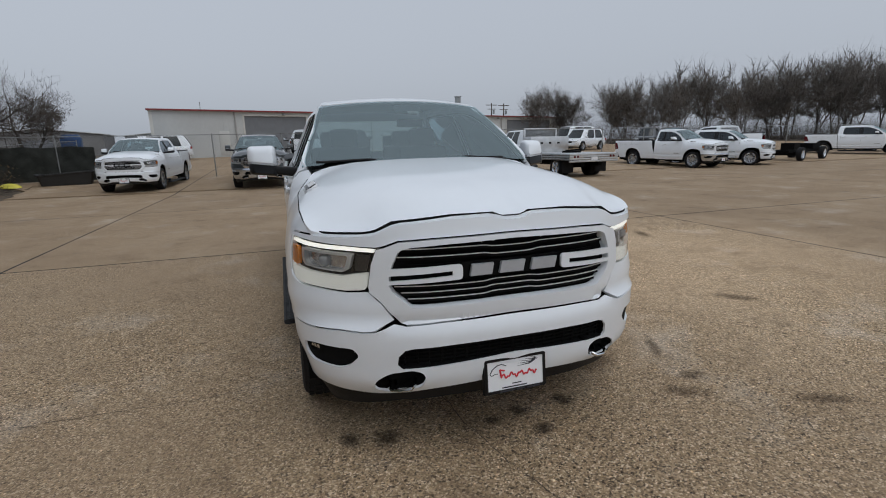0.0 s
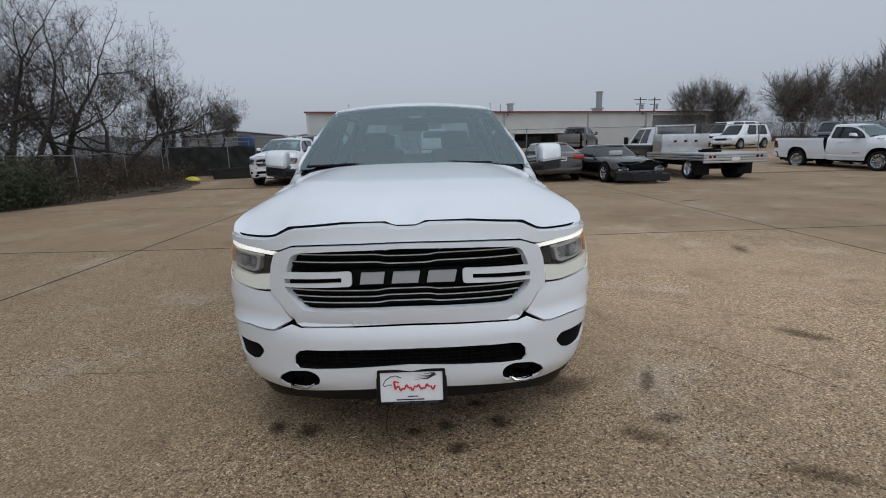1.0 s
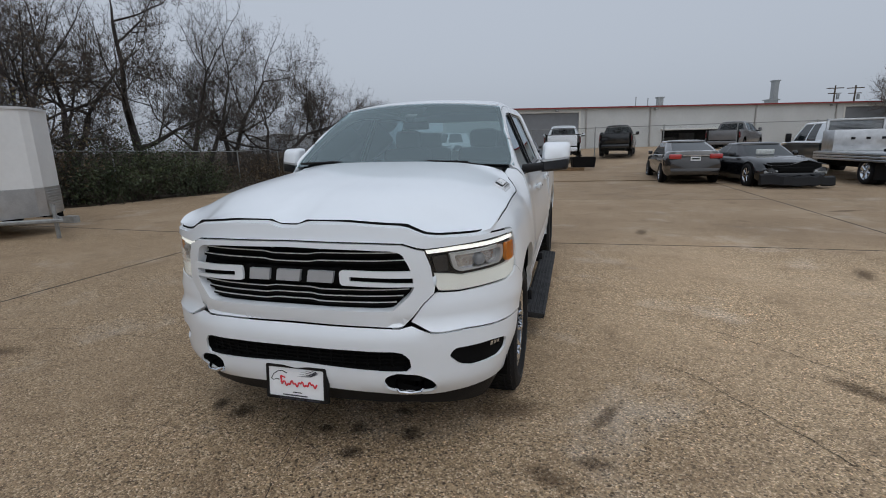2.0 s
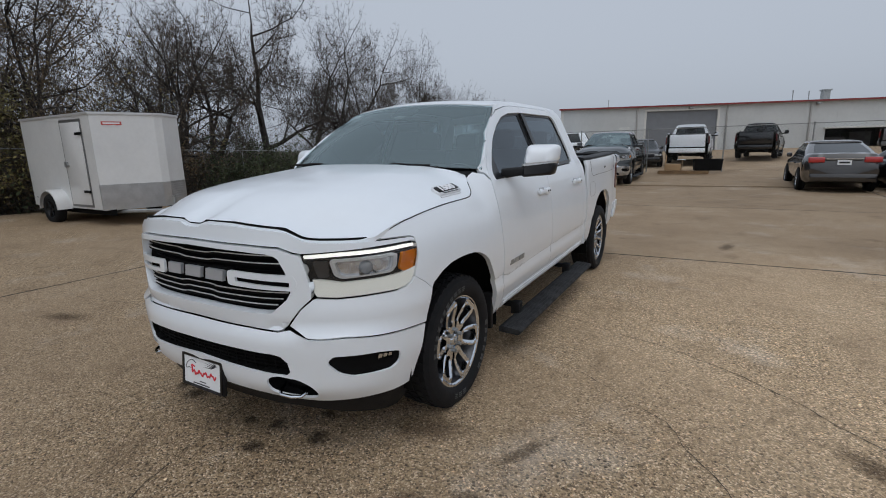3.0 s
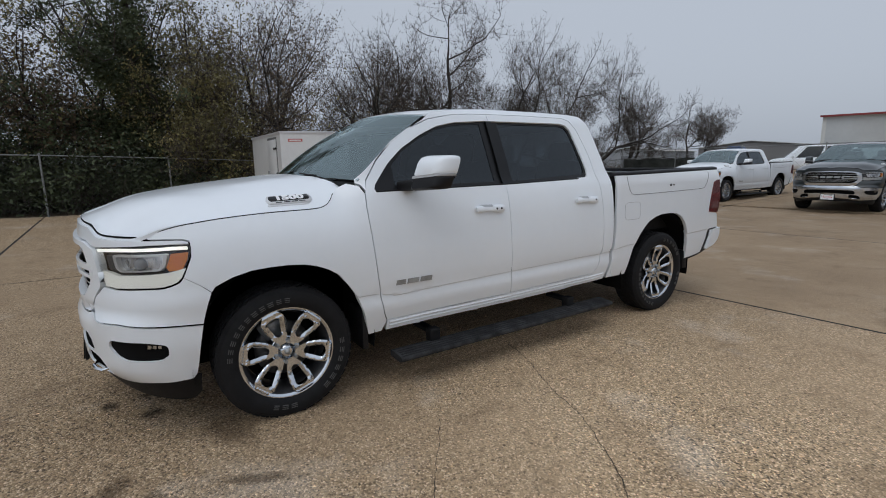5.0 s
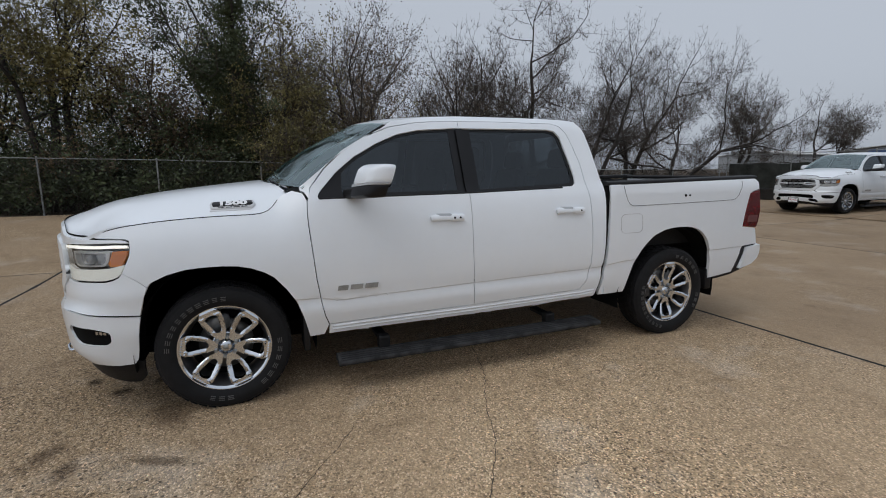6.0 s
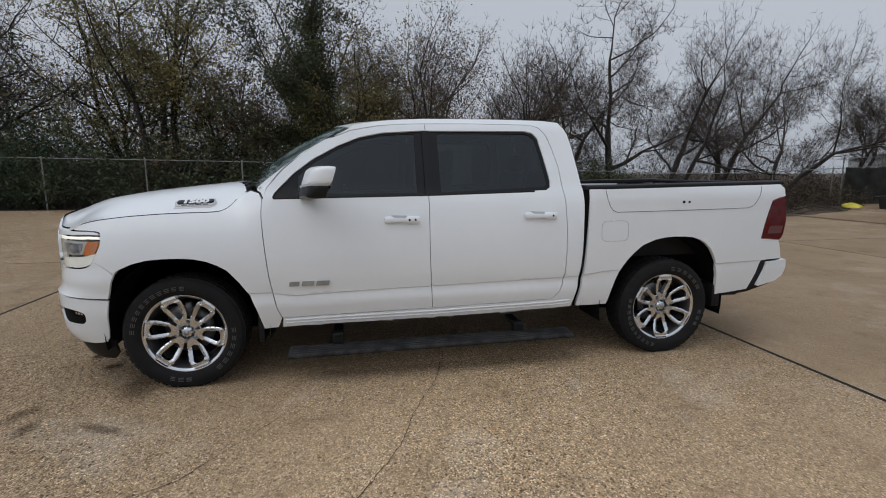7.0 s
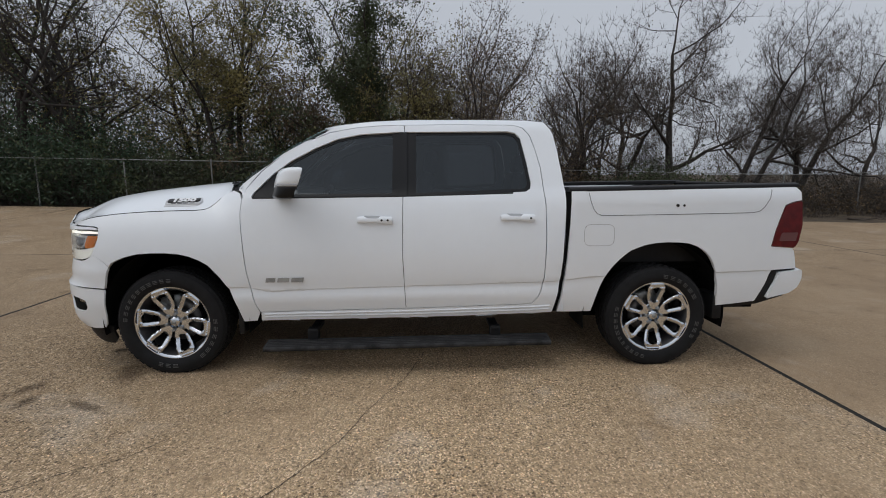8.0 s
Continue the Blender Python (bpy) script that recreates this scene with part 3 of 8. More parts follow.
# dark screen hung on the fence behind the first bays
scr = bmesh.new()
scr_rows = [[scr.verts.new((-13.2 + 0.2 * k, 22.33 + 0.03 * math.sin(k * 1.3), ground_z(-13.2 + 0.2 * k, 22.33) + z)) for z in (0.06, 0.6, 1.1, 1.55 - 0.06 * abs(math.sin(k * 0.35)))] for k in range(23)]
for ra, rb in zip(scr_rows, scr_rows[1:]):
    for k in range(3):
        scr.faces.new((ra[k], rb[k], rb[k + 1], ra[k + 1]))
bmesh.ops.solidify(scr, geom=scr.faces, thickness=0.006)
part("screen_cloth", scr, mat("dark_green_cloth", (0.065, 0.07, 0.062), 0.9, vary=0.4, scale=2.5, bump=0.3, bump_scale=12), bpy.data.objects["lot_fence"], "sagging dark green screen cloth")


# ---- the long metal building behind ----
def build_building():
    m = pose(-10.28, 40.03, 0, 0, 0, 18.3)
    b = empty("warehouse", m, "long cream metal warehouse with red eaves trim", "building")
    cream = mat("cream_sheet_metal", (0.53, 0.54, 0.53), 0.55, vary=0.06, scale=0.5)
    cream2 = mat("roof_metal", (0.5, 0.5, 0.48), 0.5, vary=0.1, scale=0.5)
    redtrim = mat("red_eaves", (0.22, 0.03, 0.03), 0.5, vary=0.1, scale=3)
    doorg = mat("grey_roller_door", (0.19, 0.20, 0.215), 0.5, vary=0.06, scale=2)
    pale = mat("pale_trim", (0.62, 0.61, 0.57), 0.5, vary=0.05, scale=3)
    L, D, zb, zt = 47.9, 26.0, 0.3, 4.50
    # front wall in bays with openings through it
    doors = [(6.95, 12.4, 4.12), (37.8, 45.8, 4.12)]
    bay = (20.3, 26.4, 2.35)
    bm = bmesh.new()
    sheet(bm, [(0, zb), (L, zb), (L, zt), (0, zt)], lambda x, z: Vector((x, 0, z)), 3.0, [[(x0, zb + 0.01), (x1, zb + 0.01), (x1, h), (x0, h)] for x0, x1, h in doors + [bay]], 0.18, (0, 1, 0))
    front_wall = part("wall", bm, cream, b, "cream ribbed front wall", smooth=False)
    # ribs of the sheeting
    rib_rows = []
    x = 0.3
    while x < L:
        if not any(x0 - 0.15 < x < x1 + 0.15 for x0, x1, h in doors + [bay]):
            rib_rows.append((x - 0.02, -0.010, zb, x + 0.02, 0.0, zt))
        else:
            h = next(h for x0, x1, h in doors + [bay] if x0 - 0.15 < x < x1 + 0.15)
            rib_rows.append((x - 0.02, -0.010, h + 0.1, x + 0.02, 0.0, zt))
        x += 0.45
    for row in rib_rows:
        part("rib", boxes(row), cream, front_wall, smooth=False)
    bm = bmesh.new()
    prism(bm, [(0, 0.18), (0.2, 0.18), (4.2, D), (4.0, D)], zb, zt)
    part("wall", bm, cream, b, "cream flank wall", smooth=False)
    part("wall", boxes((L - 0.2, 0.18, zb, L, D, zt)), cream, b, "cream flank wall", smooth=False)
    part("wall", boxes((4.2, D - 0.2, zb, L - 0.2, D, zt)), cream, b, "cream rear wall", smooth=False)
    bm = bmesh.new()
    rings = [[Vector((x + (4.0 * max(y, 0.0) / D if x < 0 else 0.0), y, z)) for y, z in ((-0.25, zt + 0.06), (D / 2, zt + 0.35), (D + 0.25, zt + 0.06), (D + 0.25, zt - 0.02), (D / 2, zt + 0.25), (-0.25, zt - 0.02))] for x in (-0.2, L + 0.2)]
    loft(bm, rings)
    bmesh.ops.recalc_face_normals(bm, faces=bm.faces)
    part("roof", bm, cream2, b, "pale metal roof", smooth=False)
    part("eaves_trim", boxes((-0.22, -0.30, zt - 0.05, L + 0.22, -0.24, zt + 0.075)), redtrim, b, "dark red eaves trim", smooth=False)
    part("corner_trim", boxes((-0.06, -0.05, zb, 0.16, -0.026, zt)), pale, b, smooth=False)
    part("corner_trim", boxes((L - 0.16, -0.05, zb, L + 0.06, -0.026, zt)), pale, b, smooth=False)
    for x in (6.2, 13.1, 19.1, 29.1, 36.9):
        part("downpipe", boxes((x - 0.06, -0.13, zb, x + 0.06, -0.03, zt - 0.1), bevel=0.02), mat("downpipe_grey", (0.36, 0.35, 0.33), 0.5), b)
    for x0, x1, h in doors:
        bm = bmesh.new()
        slats = []
        z = zb
        while z < h:
            slats.append((x0 + 0.02, 0.13, z, x1 - 0.02, 0.149, min(z + 0.24, h) - 0.02))
            z += 0.24
        box(bm, x0, 0.15, zb, x1, 0.19, h)
        rd = part("roller_door", bm, doorg, b, "closed grey roller door", smooth=False)
        for row in slats:
            part("slat", boxes(row), doorg, rd, smooth=False)
        part("door_trim", boxes((x0 - 0.16, -0.045, zb, x0, -0.005, h + 0.14), (x1, -0.045, zb, x1 + 0.16, -0.005, h + 0.14), (x0, -0.045, h, x1, -0.005, h + 0.14)), pale, b, smooth=False)
    part("door", boxes((4.80, -0.06, 0.95, 5.62, -0.012, 2.88), bevel=0.01), mat("pale_steel_door", (0.55, 0.55, 0.52), 0.5, vary=0.05, scale=3), b, "pale steel side door")
    part("door", boxes((35.4, -0.06, 0.7, 36.3, -0.012, 2.65), bevel=0.01), mat("pale_steel_door", (0.5, 0.5, 0.5), 0.5), b, "pale steel side door")
    # near-black lining and floor: the bay's shade is put into their colour
    dark = mat("bay_shade_dark", (0.03, 0.032, 0.033), 0.9, vary=0.4, scale=1.0)
    part("open_bay", boxes((bay[0], 4.8, zb, bay[1], 5.0, bay[2] + 1), (bay[0] - 0.2, 0.2, zb, bay[0], 5, bay[2] + 1), (bay[1], 0.2, zb, bay[1] + 0.2, 5, bay[2] + 1), (bay[0], 0.2, bay[2] + 0.9, bay[1], 5, bay[2] + 1)), dark, b, "dark open workshop bay", smooth=False)
    part("bay_floor", boxes((bay[0], 0.0, 0.80, bay[1], 4.8, 0.90)), dark, b, "workshop floor coloured dark for the shade in the bay", smooth=False)
    part("workbench", boxes((bay[0] + 0.6, 2.2, 0.9, bay[0] + 2.6, 3.0, 1.7), (bay[0] + 3.4, 3.2, 0.9, bay[0] + 5.0, 4.2, 2.1), bevel=0.03), mat("bench_grey", (0.10, 0.10, 0.10), 0.7, vary=0.3, scale=3), b, "grey benches inside the bay", smooth=False)
    part("bay_canopy", boxes((bay[0] - 0.15, -0.35, bay[2], bay[1] + 0.15, 0.0, bay[2] + 0.14), bevel=0.02), pale, b)
    for x, y, w, h in ((21.9, 4.0, 0.5, 0.75), (37.4, 9.0, 0.55, 2.7), (19.0, 3.0, 0.06, 0.7), (20.2, 3.0, 0.06, 0.6), (36.4, 8.0, 0.9, 0.6), (-0.0 + 4.2, 3.0, 0.05, 0.5)):
        bm = boxes((x - w / 2, y - w / 2, zt, x + w / 2, y + w / 2, zt + 0.3 + h))
        box(bm, x - w * 0.65, y - w * 0.65, zt + 0.3 + h, x + w * 0.65, y + w * 0.65, zt + 0.42 + h)
        part("roof_vent", bm, STEEL, b, smooth=False)
    for x in (10.2, 19.4, 36.2):
        part("wall_light", boxes((x, -0.35, zt - 0.28, x + 0.25, -0.02, zt - 0.14), bevel=0.02), STEEL, b)
    # far sheds on the other side
    for x, y, w, d, h, rz, c in ((-40, 78, 15, 10, 4.0, 8, (0.22, 0.215, 0.21)), (-24, 86, 15, 10, 3.8, 5, (0.42, 0.44, 0.46)), (-56, 74, 12, 10, 3.6, 0, (0.35, 0.36, 0.37))):
        s = empty("shed", pose(x, y, 0.6, 0, 0, rz), "low metal shed beyond the lot", "building", "sheds beyond the lot")
        mm = mat("shed_wall_%d" % abs(x), c, 0.6, vary=0.1, scale=0.5)
        bm = bmesh.new()
        loft(bm, [[Vector((xx, yy, zz)) for xx, zz in ((0, 0), (w, 0), (w, h * 0.8), (w / 2, h), (0, h * 0.8))] for yy in (0, d)])
        bmesh.ops.recalc_face_normals(bm, faces=bm.faces)
        part("wall", bm, mm, s, smooth=False)
        bm = bmesh.new()
        loft(bm, [[Vector((xx, yy, zz)) for xx, zz in ((-0.3, h * 0.79), (w / 2, h + 0.02), (w + 0.3, h * 0.79), (w + 0.3, h * 0.82), (w / 2, h + 0.12), (-0.3, h * 0.82))] for yy in (-0.3, d + 0.3)])
        bmesh.ops.recalc_face_normals(bm, faces=bm.faces)
        part("roof", bm, cream2, s, smooth=False)
        part("door", boxes((w * 0.35, -0.06, 0, w * 0.6, -0.01, h * 0.62)), doorg, s, smooth=False)


build_building()
for x, y, h in ((41.6, 92.0, 8.6), (44.4, 92.0, 8.5)):
    p = empty("utility_pole", pose(x, y, 0.8), "wooden utility pole with crossarms beyond the warehouse", "utility pole", "utility poles")
    bm = bmesh.new()
    rod(bm, (0, 0, 0), (0, 0, h), 0.16, 8, 0.11)
    wood = mat("pole_wood", (0.10, 0.075, 0.055), 0.9, vary=0.3, scale=5)
    part("pole", bm, wood, p)
    part("crossarm", boxes((-1.2, -0.06, h - 0.5, 1.2, 0.06, h - 0.36), (-0.9, -0.06, h - 1.3, 0.9, 0.06, h - 1.18)), wood, p)
    bm = bmesh.new()
    rod(bm, (0.4, -0.2, h - 2.2), (0.4, -0.2, h - 1.4), 0.22, 10)
    part("transformer", bm, STEEL, p)


# ---- the white crew-cab pickup ----
# Plan outline of its skin, from the nose's middle round the corner to the tail (x out, y back from the front axle).
PLAN = [(0, -0.994), (0.25, -0.985), (0.45, -0.957), (0.62, -0.896), (0.74, -0.835), (0.855, -0.755), (0.942, -0.66), (0.998, -0.56), (1.026, -0.45),
        (1.038, -0.3), (1.04, 0), (1.026, 0.5), (1.006, 1), (1.0, 2.5), (1.006, 3.2), (1.012, 3.7), (1.006, 4.2), (0.985, 4.5), (0.965, 4.78), (0.955, 4.9)]
_t = [0.0]
for (xa, ya), (xb, yb) in zip(PLAN, PLAN[1:]):
    _t.append(_t[-1] + math.hypot(xb - xa, yb - ya))
_px, _py = smooth_curve([(t, p[0]) for t, p in zip(_t, PLAN)]), smooth_curve([(t, p[1]) for t, p in zip(_t, PLAN)])
S_LEN = _t[-1]
_grid = np.linspace(0, S_LEN, 900)
_gx, _gy = np.array([_px(t) for t in _grid]), np.array([_py(t) for t in _grid])
_tx, _ty = np.gradient(_gx), np.gradient(_gy)
_tl = np.hypot(_tx, _ty)
_nx, _ny = _ty / _tl, -_tx / _tl
_nx[0], _ny[0] = 0, -1
_front = _grid <= 1.45


def sx(x):
    """Arc length at a distance x from the middle, on the nose."""
    return math.copysign(float(np.interp(abs(x), _gx[_front], _grid[_front])), x)


def sy(y):
    """Arc length at a place y along the side."""
    return float(np.interp(y, _gy, _grid))


SIDE_FENDER = smooth_curve([(0.2, -0.10), (0.45, -0.05), (0.55, -0.02), (0.72, -0.012), (0.85, -0.005), (1.0, -0.018), (1.12, -0.048), (1.2, -0.09), (1.25, -0.125), (1.304, -0.172), (1.36, -0.235), (1.4, -0.31)])
SIDE_CAB = smooth_curve([(0.2, -0.12), (0.42, -0.06), (0.50, -0.035), (0.60, -0.015), (0.66, -0.018), (0.72, -0.008), (0.85, -0.004), (1.0, -0.015), (1.17, -0.04), (1.25, -0.06), (1.32, -0.085), (1.376, -0.122), (1.5, -0.175), (1.7, -0.265), (1.82, -0.32), (1.87, -0.35), (1.91, -0.40), (1.94, -0.47)])
SIDE_BED = smooth_curve([(0.2, -0.12), (0.42, -0.06), (0.50, -0.035), (0.66, -0.015), (0.72, -0.008), (0.85, -0.004), (1.0, -0.008), (1.2, -0.018), (1.34, -0.03), (1.38, -0.045), (1.42, -0.08)])
NOSE = smooth_curve([(0.2, -0.14), (0.33, -0.05), (0.42, 0.012), (0.50, 0.02), (0.62, 0.03), (0.68, 0.03), (0.715, 0.008), (0.74, -0.010), (1.0, -0.012), (1.1, -0.018), (1.25, -0.04)])


def ramp(v, a, b):
    u = min(max((v - a) / (b - a), 0.0), 1.0)
    return u * u * (3 - 2 * u)


def crease(y):
    """Height of the pressed line along the doors and bed."""
    return float(np.interp(y, [0.5, 0.58, 0.74, 0.99, 1.66, 2.77, 2.88, 3.14, 4.13, 4.55], [0.672, 0.670, 0.638, 0.648, 0.662, 0.685, 0.693, 0.725, 0.751, 0.757]))


def press(y, z):
    """Depth of the pressed line: a sharp ledge whose foot swells out again below."""
    c = crease(y)
    return -0.010 * ramp(z, c + 0.002, c - 0.005) * (1 - 0.8 * ramp(z, c - 0.005, c - 0.09)) * ramp(y, 0.36, 0.44)


def skin_off(y, z):
    if y < -0.3:
        w = ramp(y, -0.85, -0.45)
        return (1 - w) * NOSE(z) + w * SIDE_FENDER(z)
    if y < 0.7:
        w = ramp(y, 0.35, 0.6)
        return (1 - w) * SIDE_FENDER(z) + w * SIDE_CAB(z) + press(y, z)
    w = ramp(y, 2.93, 2.99)
    return (1 - w) * SIDE_CAB(z) + w * SIDE_BED(z) + press(y, z)


def skin(s, z, extra=0.0):
    a, q = abs(s), (1 if s >= 0 else -1)
    x, y = np.interp(a, _grid, _gx), np.interp(a, _grid, _gy)
    nx, ny = np.interp(a, _grid, _nx), np.interp(a, _grid, _ny)
    o = skin_off(y, z) + extra
    return Vector((q * (x + nx * o), y + ny * o, z))


def on_skin(extra=0.0):
    if callable(extra):
        return lambda s, z: skin(s, z, extra(s, z))
    return lambda s, z: skin(s, z, extra)


def FX(*pts):
    """Nose points (x, z) as (s, z)."""
    return [(sx(x), z) for x, z in pts]


def SYR(*pts):
    """Side points (y, z) as (s, z)."""
    return [(sy(y), z) for y, z in pts]


def SY(*pts):
    """Side points (y, z) as (s, z), drawn forward a little round the front corner."""
    out = []
    for y, z in pts:
        dy = float(np.interp(y, [-0.85, -0.75, -0.65, -0.5, -0.42, -0.3, -0.1, 0.1], [0, -0.02, -0.038, -0.045, -0.036, -0.032, -0.012, 0]))
        dz = float(np.interp(y, [-0.85, -0.65, -0.45, -0.3, -0.1], [0.004, 0.014, 0.014, 0.012, 0])) * (1 - ramp(z, 0.93, 1.03))
        out.append((sy(y + dy), z + dz))
    return out


def mirrored(pts):
    return [(-s, z) for s, z in reversed(pts)]


def both_ways(half):
    """An outline across the nose from its half, given from the middle's top round to the middle's bottom."""
    return [(-s, z) for s, z in half[::-1]] + list(half)


def side_pts(pts, q):
    return pts if q > 0 else mirrored(pts)


ARCH_F = [(-0.40, 0.655), (-0.435, 0.705), (-0.385, 0.79), (-0.33, 0.853), (-0.25, 0.895), (-0.161, 0.924), (-0.07, 0.934), (0.025, 0.934), (0.11, 0.926), (0.184, 0.908), (0.255, 0.878), (0.314, 0.840), (0.386, 0.753), (0.448, 0.658), (0.490, 0.535), (0.525, 0.398)]
ARCH_R = [(3.162, 0.443), (3.183, 0.541), (3.215, 0.65), (3.256, 0.742), (3.30, 0.805), (3.348, 0.856), (3.430, 0.924), (3.540, 0.966), (3.625, 0.981), (3.711, 0.986), (3.80, 0.984), (3.883, 0.975), (3.95, 0.952), (4.000, 0.920), (4.045, 0.877), (4.078, 0.823), (4.11, 0.745), (4.134, 0.648), (4.15, 0.48)]
SEAM = [(-0.69, 1.130), (-0.64, 1.153), (-0.585, 1.174), (-0.40, 1.203), (-0.15, 1.223), (0.08, 1.231), (0.24, 1.235), (0.30, 1.248), (0.34, 1.275), (0.37, 1.31), (0.40, 1.345)]
DOOR_F = [(0.655, 0.475), (0.628, 0.54), (0.610, 0.622), (0.582, 0.794), (0.564, 0.987), (0.551, 1.15), (0.549, 1.23), (0.556, 1.31), (0.585, 1.39), (0.69, 1.515), (0.83, 1.635), (0.99, 1.735), (1.17, 1.808), (1.38, 1.848), (1.55, 1.862), (1.728, 1.868),
          (1.726, 1.6), (1.718, 1.296), (1.714, 0.882), (1.733, 0.488)]
DOOR_R = [(1.7375, 0.488), (1.7185, 0.882), (1.7225, 1.296), (1.7305, 1.6), (1.7325, 1.868), (2.1, 1.874), (2.58, 1.872), (2.65, 1.85), (2.70, 1.79), (2.735, 1.68), (2.767, 1.542), (2.788, 1.268), (2.790, 1.0), (2.779, 0.720), (2.765, 0.64), (2.741, 0.574), (2.690, 0.513)]
DLO_F = [(0.629, 1.316), (0.622, 1.335), (0.638, 1.362), (0.768, 1.496), (0.898, 1.597), (1.062, 1.691), (1.229, 1.761), (1.401, 1.797), (1.683, 1.816), (1.722, 1.817), (1.718, 1.328)]
DLO_R = [(1.729, 1.329), (1.733, 1.817), (2.53, 1.825), (2.59, 1.812), (2.629, 1.770), (2.66, 1.62), (2.690, 1.43), (2.682, 1.385), (2.645, 1.362)]


def zgap(x):
    """Height of the hood's front edge."""
    return float(np.interp(abs(x), [0, 0.055, 0.09, 0.30, 0.575, 0.655, 0.705, 0.82, 0.9], [1.186, 1.186, 1.204, 1.204, 1.182, 1.140, 1.133, 1.130, 1.129]))


RISE = smooth_curve([(0, 0), (0.04, 0.016), (0.09, 0.036), (0.27, 0.112), (0.5, 0.160), (0.77, 0.195), (1.18, 0.238), (1.45, 0.258)])
ACROSS = smooth_curve([(0, 0), (0.3, 0.015), (0.5, 0.06), (0.64, 0.16), (0.76, 0.32), (0.86, 0.52), (0.94, 0.75), (1, 1)])
_sz = smooth_curve(SEAM)
_hs = np.linspace(0, sx(0.92), 60)
_hood_front = [skin(t, zgap(float(np.interp(t, _grid, _gx)))) for t in _hs]
_hx, _hy = np.array([p.x for p in _hood_front]), np.array([p.y for p in _hood_front])


def seam_x(y):
    return skin(sy(y), _sz(y)).x


def hood_z(x, y):
    a = abs(x)
    d = max(0.0, y - float(np.interp(a, _hx, _hy)))
    base = zgap(x) + (1.19 - zgap(x)) * ramp(d, 0.0, 0.45) + RISE(d)
    if y < -0.69:
        ex = float(np.interp(y, _hy, _hx))
        ez = zgap(ex)
    else:
        ys = min(y, 0.40)
        ex, ez = seam_x(ys), _sz(ys)
    return base - (base - ez) * ACROSS(min(a / max(ex, 0.01), 1.0))


def bed_top(y):
    return float(np.interp(y, [2.95, 3.83, 4.76], [1.366, 1.383, 1.398]))


def roof_line(y):
    return float(np.interp(y, [0.95, 1.05, 1.2, 1.44, 1.75, 2.33, 2.7, 2.83, 2.92], [1.855, 1.885, 1.915, 1.933, 1.948, 1.952, 1.948, 1.936, 1.915]))


def roof_z(x, y):
    a = abs(x) / 0.6
    return roof_line(y) - (0.048 - 0.016 * ramp(y, 1.05, 1.55)) * a ** 2 - 0.03 * max(0, a - 0.8) ** 2


def roof_edge(y):
    """Where roof and side meet: x and z."""
    lo, hi = 1.6, 1.95
    for _ in range(30):
        z = (lo + hi) / 2
        if z < roof_z(1.0 + SIDE_CAB(z), y):
            lo = z
        else:
            hi = z
    return 1.0 + SIDE_CAB(lo), lo


def windscreen_pt(u, v):
    b = Vector((0.875 * u, 0.30 + 0.225 * u * u, 1.425 - 0.035 * u * u))
    t = Vector((0.676 * u, 1.015 + 0.125 * u * u, 1.873 - 0.036 * u * u))
    p = b.lerp(t, v)
    bulge = 0.035 * math.sin(math.pi * v) * (1 - 0.3 * u * u)
    return p + Vector((0, -0.7, 0.7)) * bulge


crease_rows = [(q * sy(y), crease(y) + dz) for q in (1, -1) for y in np.arange(0.42, 4.55, 0.03) for dz in (0.022, 0.003, -0.006, -0.026, -0.052, -0.085)]


def skin_part(name, outline, material, parent, extra=0.0, step=0.05, holes=(), lip=0.022, label=""):
    bm = bmesh.new()
    sheet(bm, outline, on_skin(extra), step, holes, lip, extra_pts=crease_rows)
    return part(name, bm, material, parent, label, sharp=35)


def tube_path(bm, pts, r, n=8):
    """A round bar swept through the points, in one piece."""
    pts = [Vector(p) for p in pts]
    shut = (pts[0] - pts[-1]).length < 1e-5
    if shut:
        pts = pts[:-1]
    m = len(pts)
    rings, up = [], None
    for k, p in enumerate(pts):
        d = ((pts[(k + 1) % m] if shut or k < m - 1 else p) - (pts[k - 1] if shut or k else p)).normalized()
        if up is None:
            up = d.orthogonal()
        up = (up - d * up.dot(d)).normalized()
        side = d.cross(up)
        rings.append([p + up * (r * math.cos(2 * math.pi * i / n)) + side * (r * math.sin(2 * math.pi * i / n)) for i in range(n)])
    rows = loft(bm, rings, True, not shut)
    if shut:
        for i in range(n):
            bm.faces.new((rows[-1][i], rows[-1][(i + 1) % n], rows[0][(i + 1) % n], rows[0][i]))
    bmesh.ops.recalc_face_normals(bm, faces=bm.faces)


def block_marks(bm, widths, height, depth, m, gap=0.15):
    """A maker's mark as a row of plain leaning slabs."""
    total = sum(widths) + gap * height * (len(widths) - 1)
    x = -total / 2
    for k, w in enumerate(widths):
        h = height / 2
        pts = [(x, -h), (x + w * 0.92, -h), (x + w, h), (x + w * 0.08, h)]
        prism(bm, pts, 0, depth, m)
        x += w + gap * height


# --- wheels, built once about their own axle: x points outwards ---
def loop_outline(r0, r1, w0, w1, n=9):
    """One rounded window between two prongs of a spoke, in (radial, across)."""
    pts = []
    for k in range(n + 1):
        a = math.pi / 2 + math.pi * k / n
        pts.append((r0 + w0 * math.cos(a), w0 * math.sin(a)))
    for k in range(n + 1):
        a = -math.pi / 2 + math.pi * k / n
        pts.append((r1 + w1 * 0.6 * math.cos(a), w1 * math.sin(a)))
    return pts


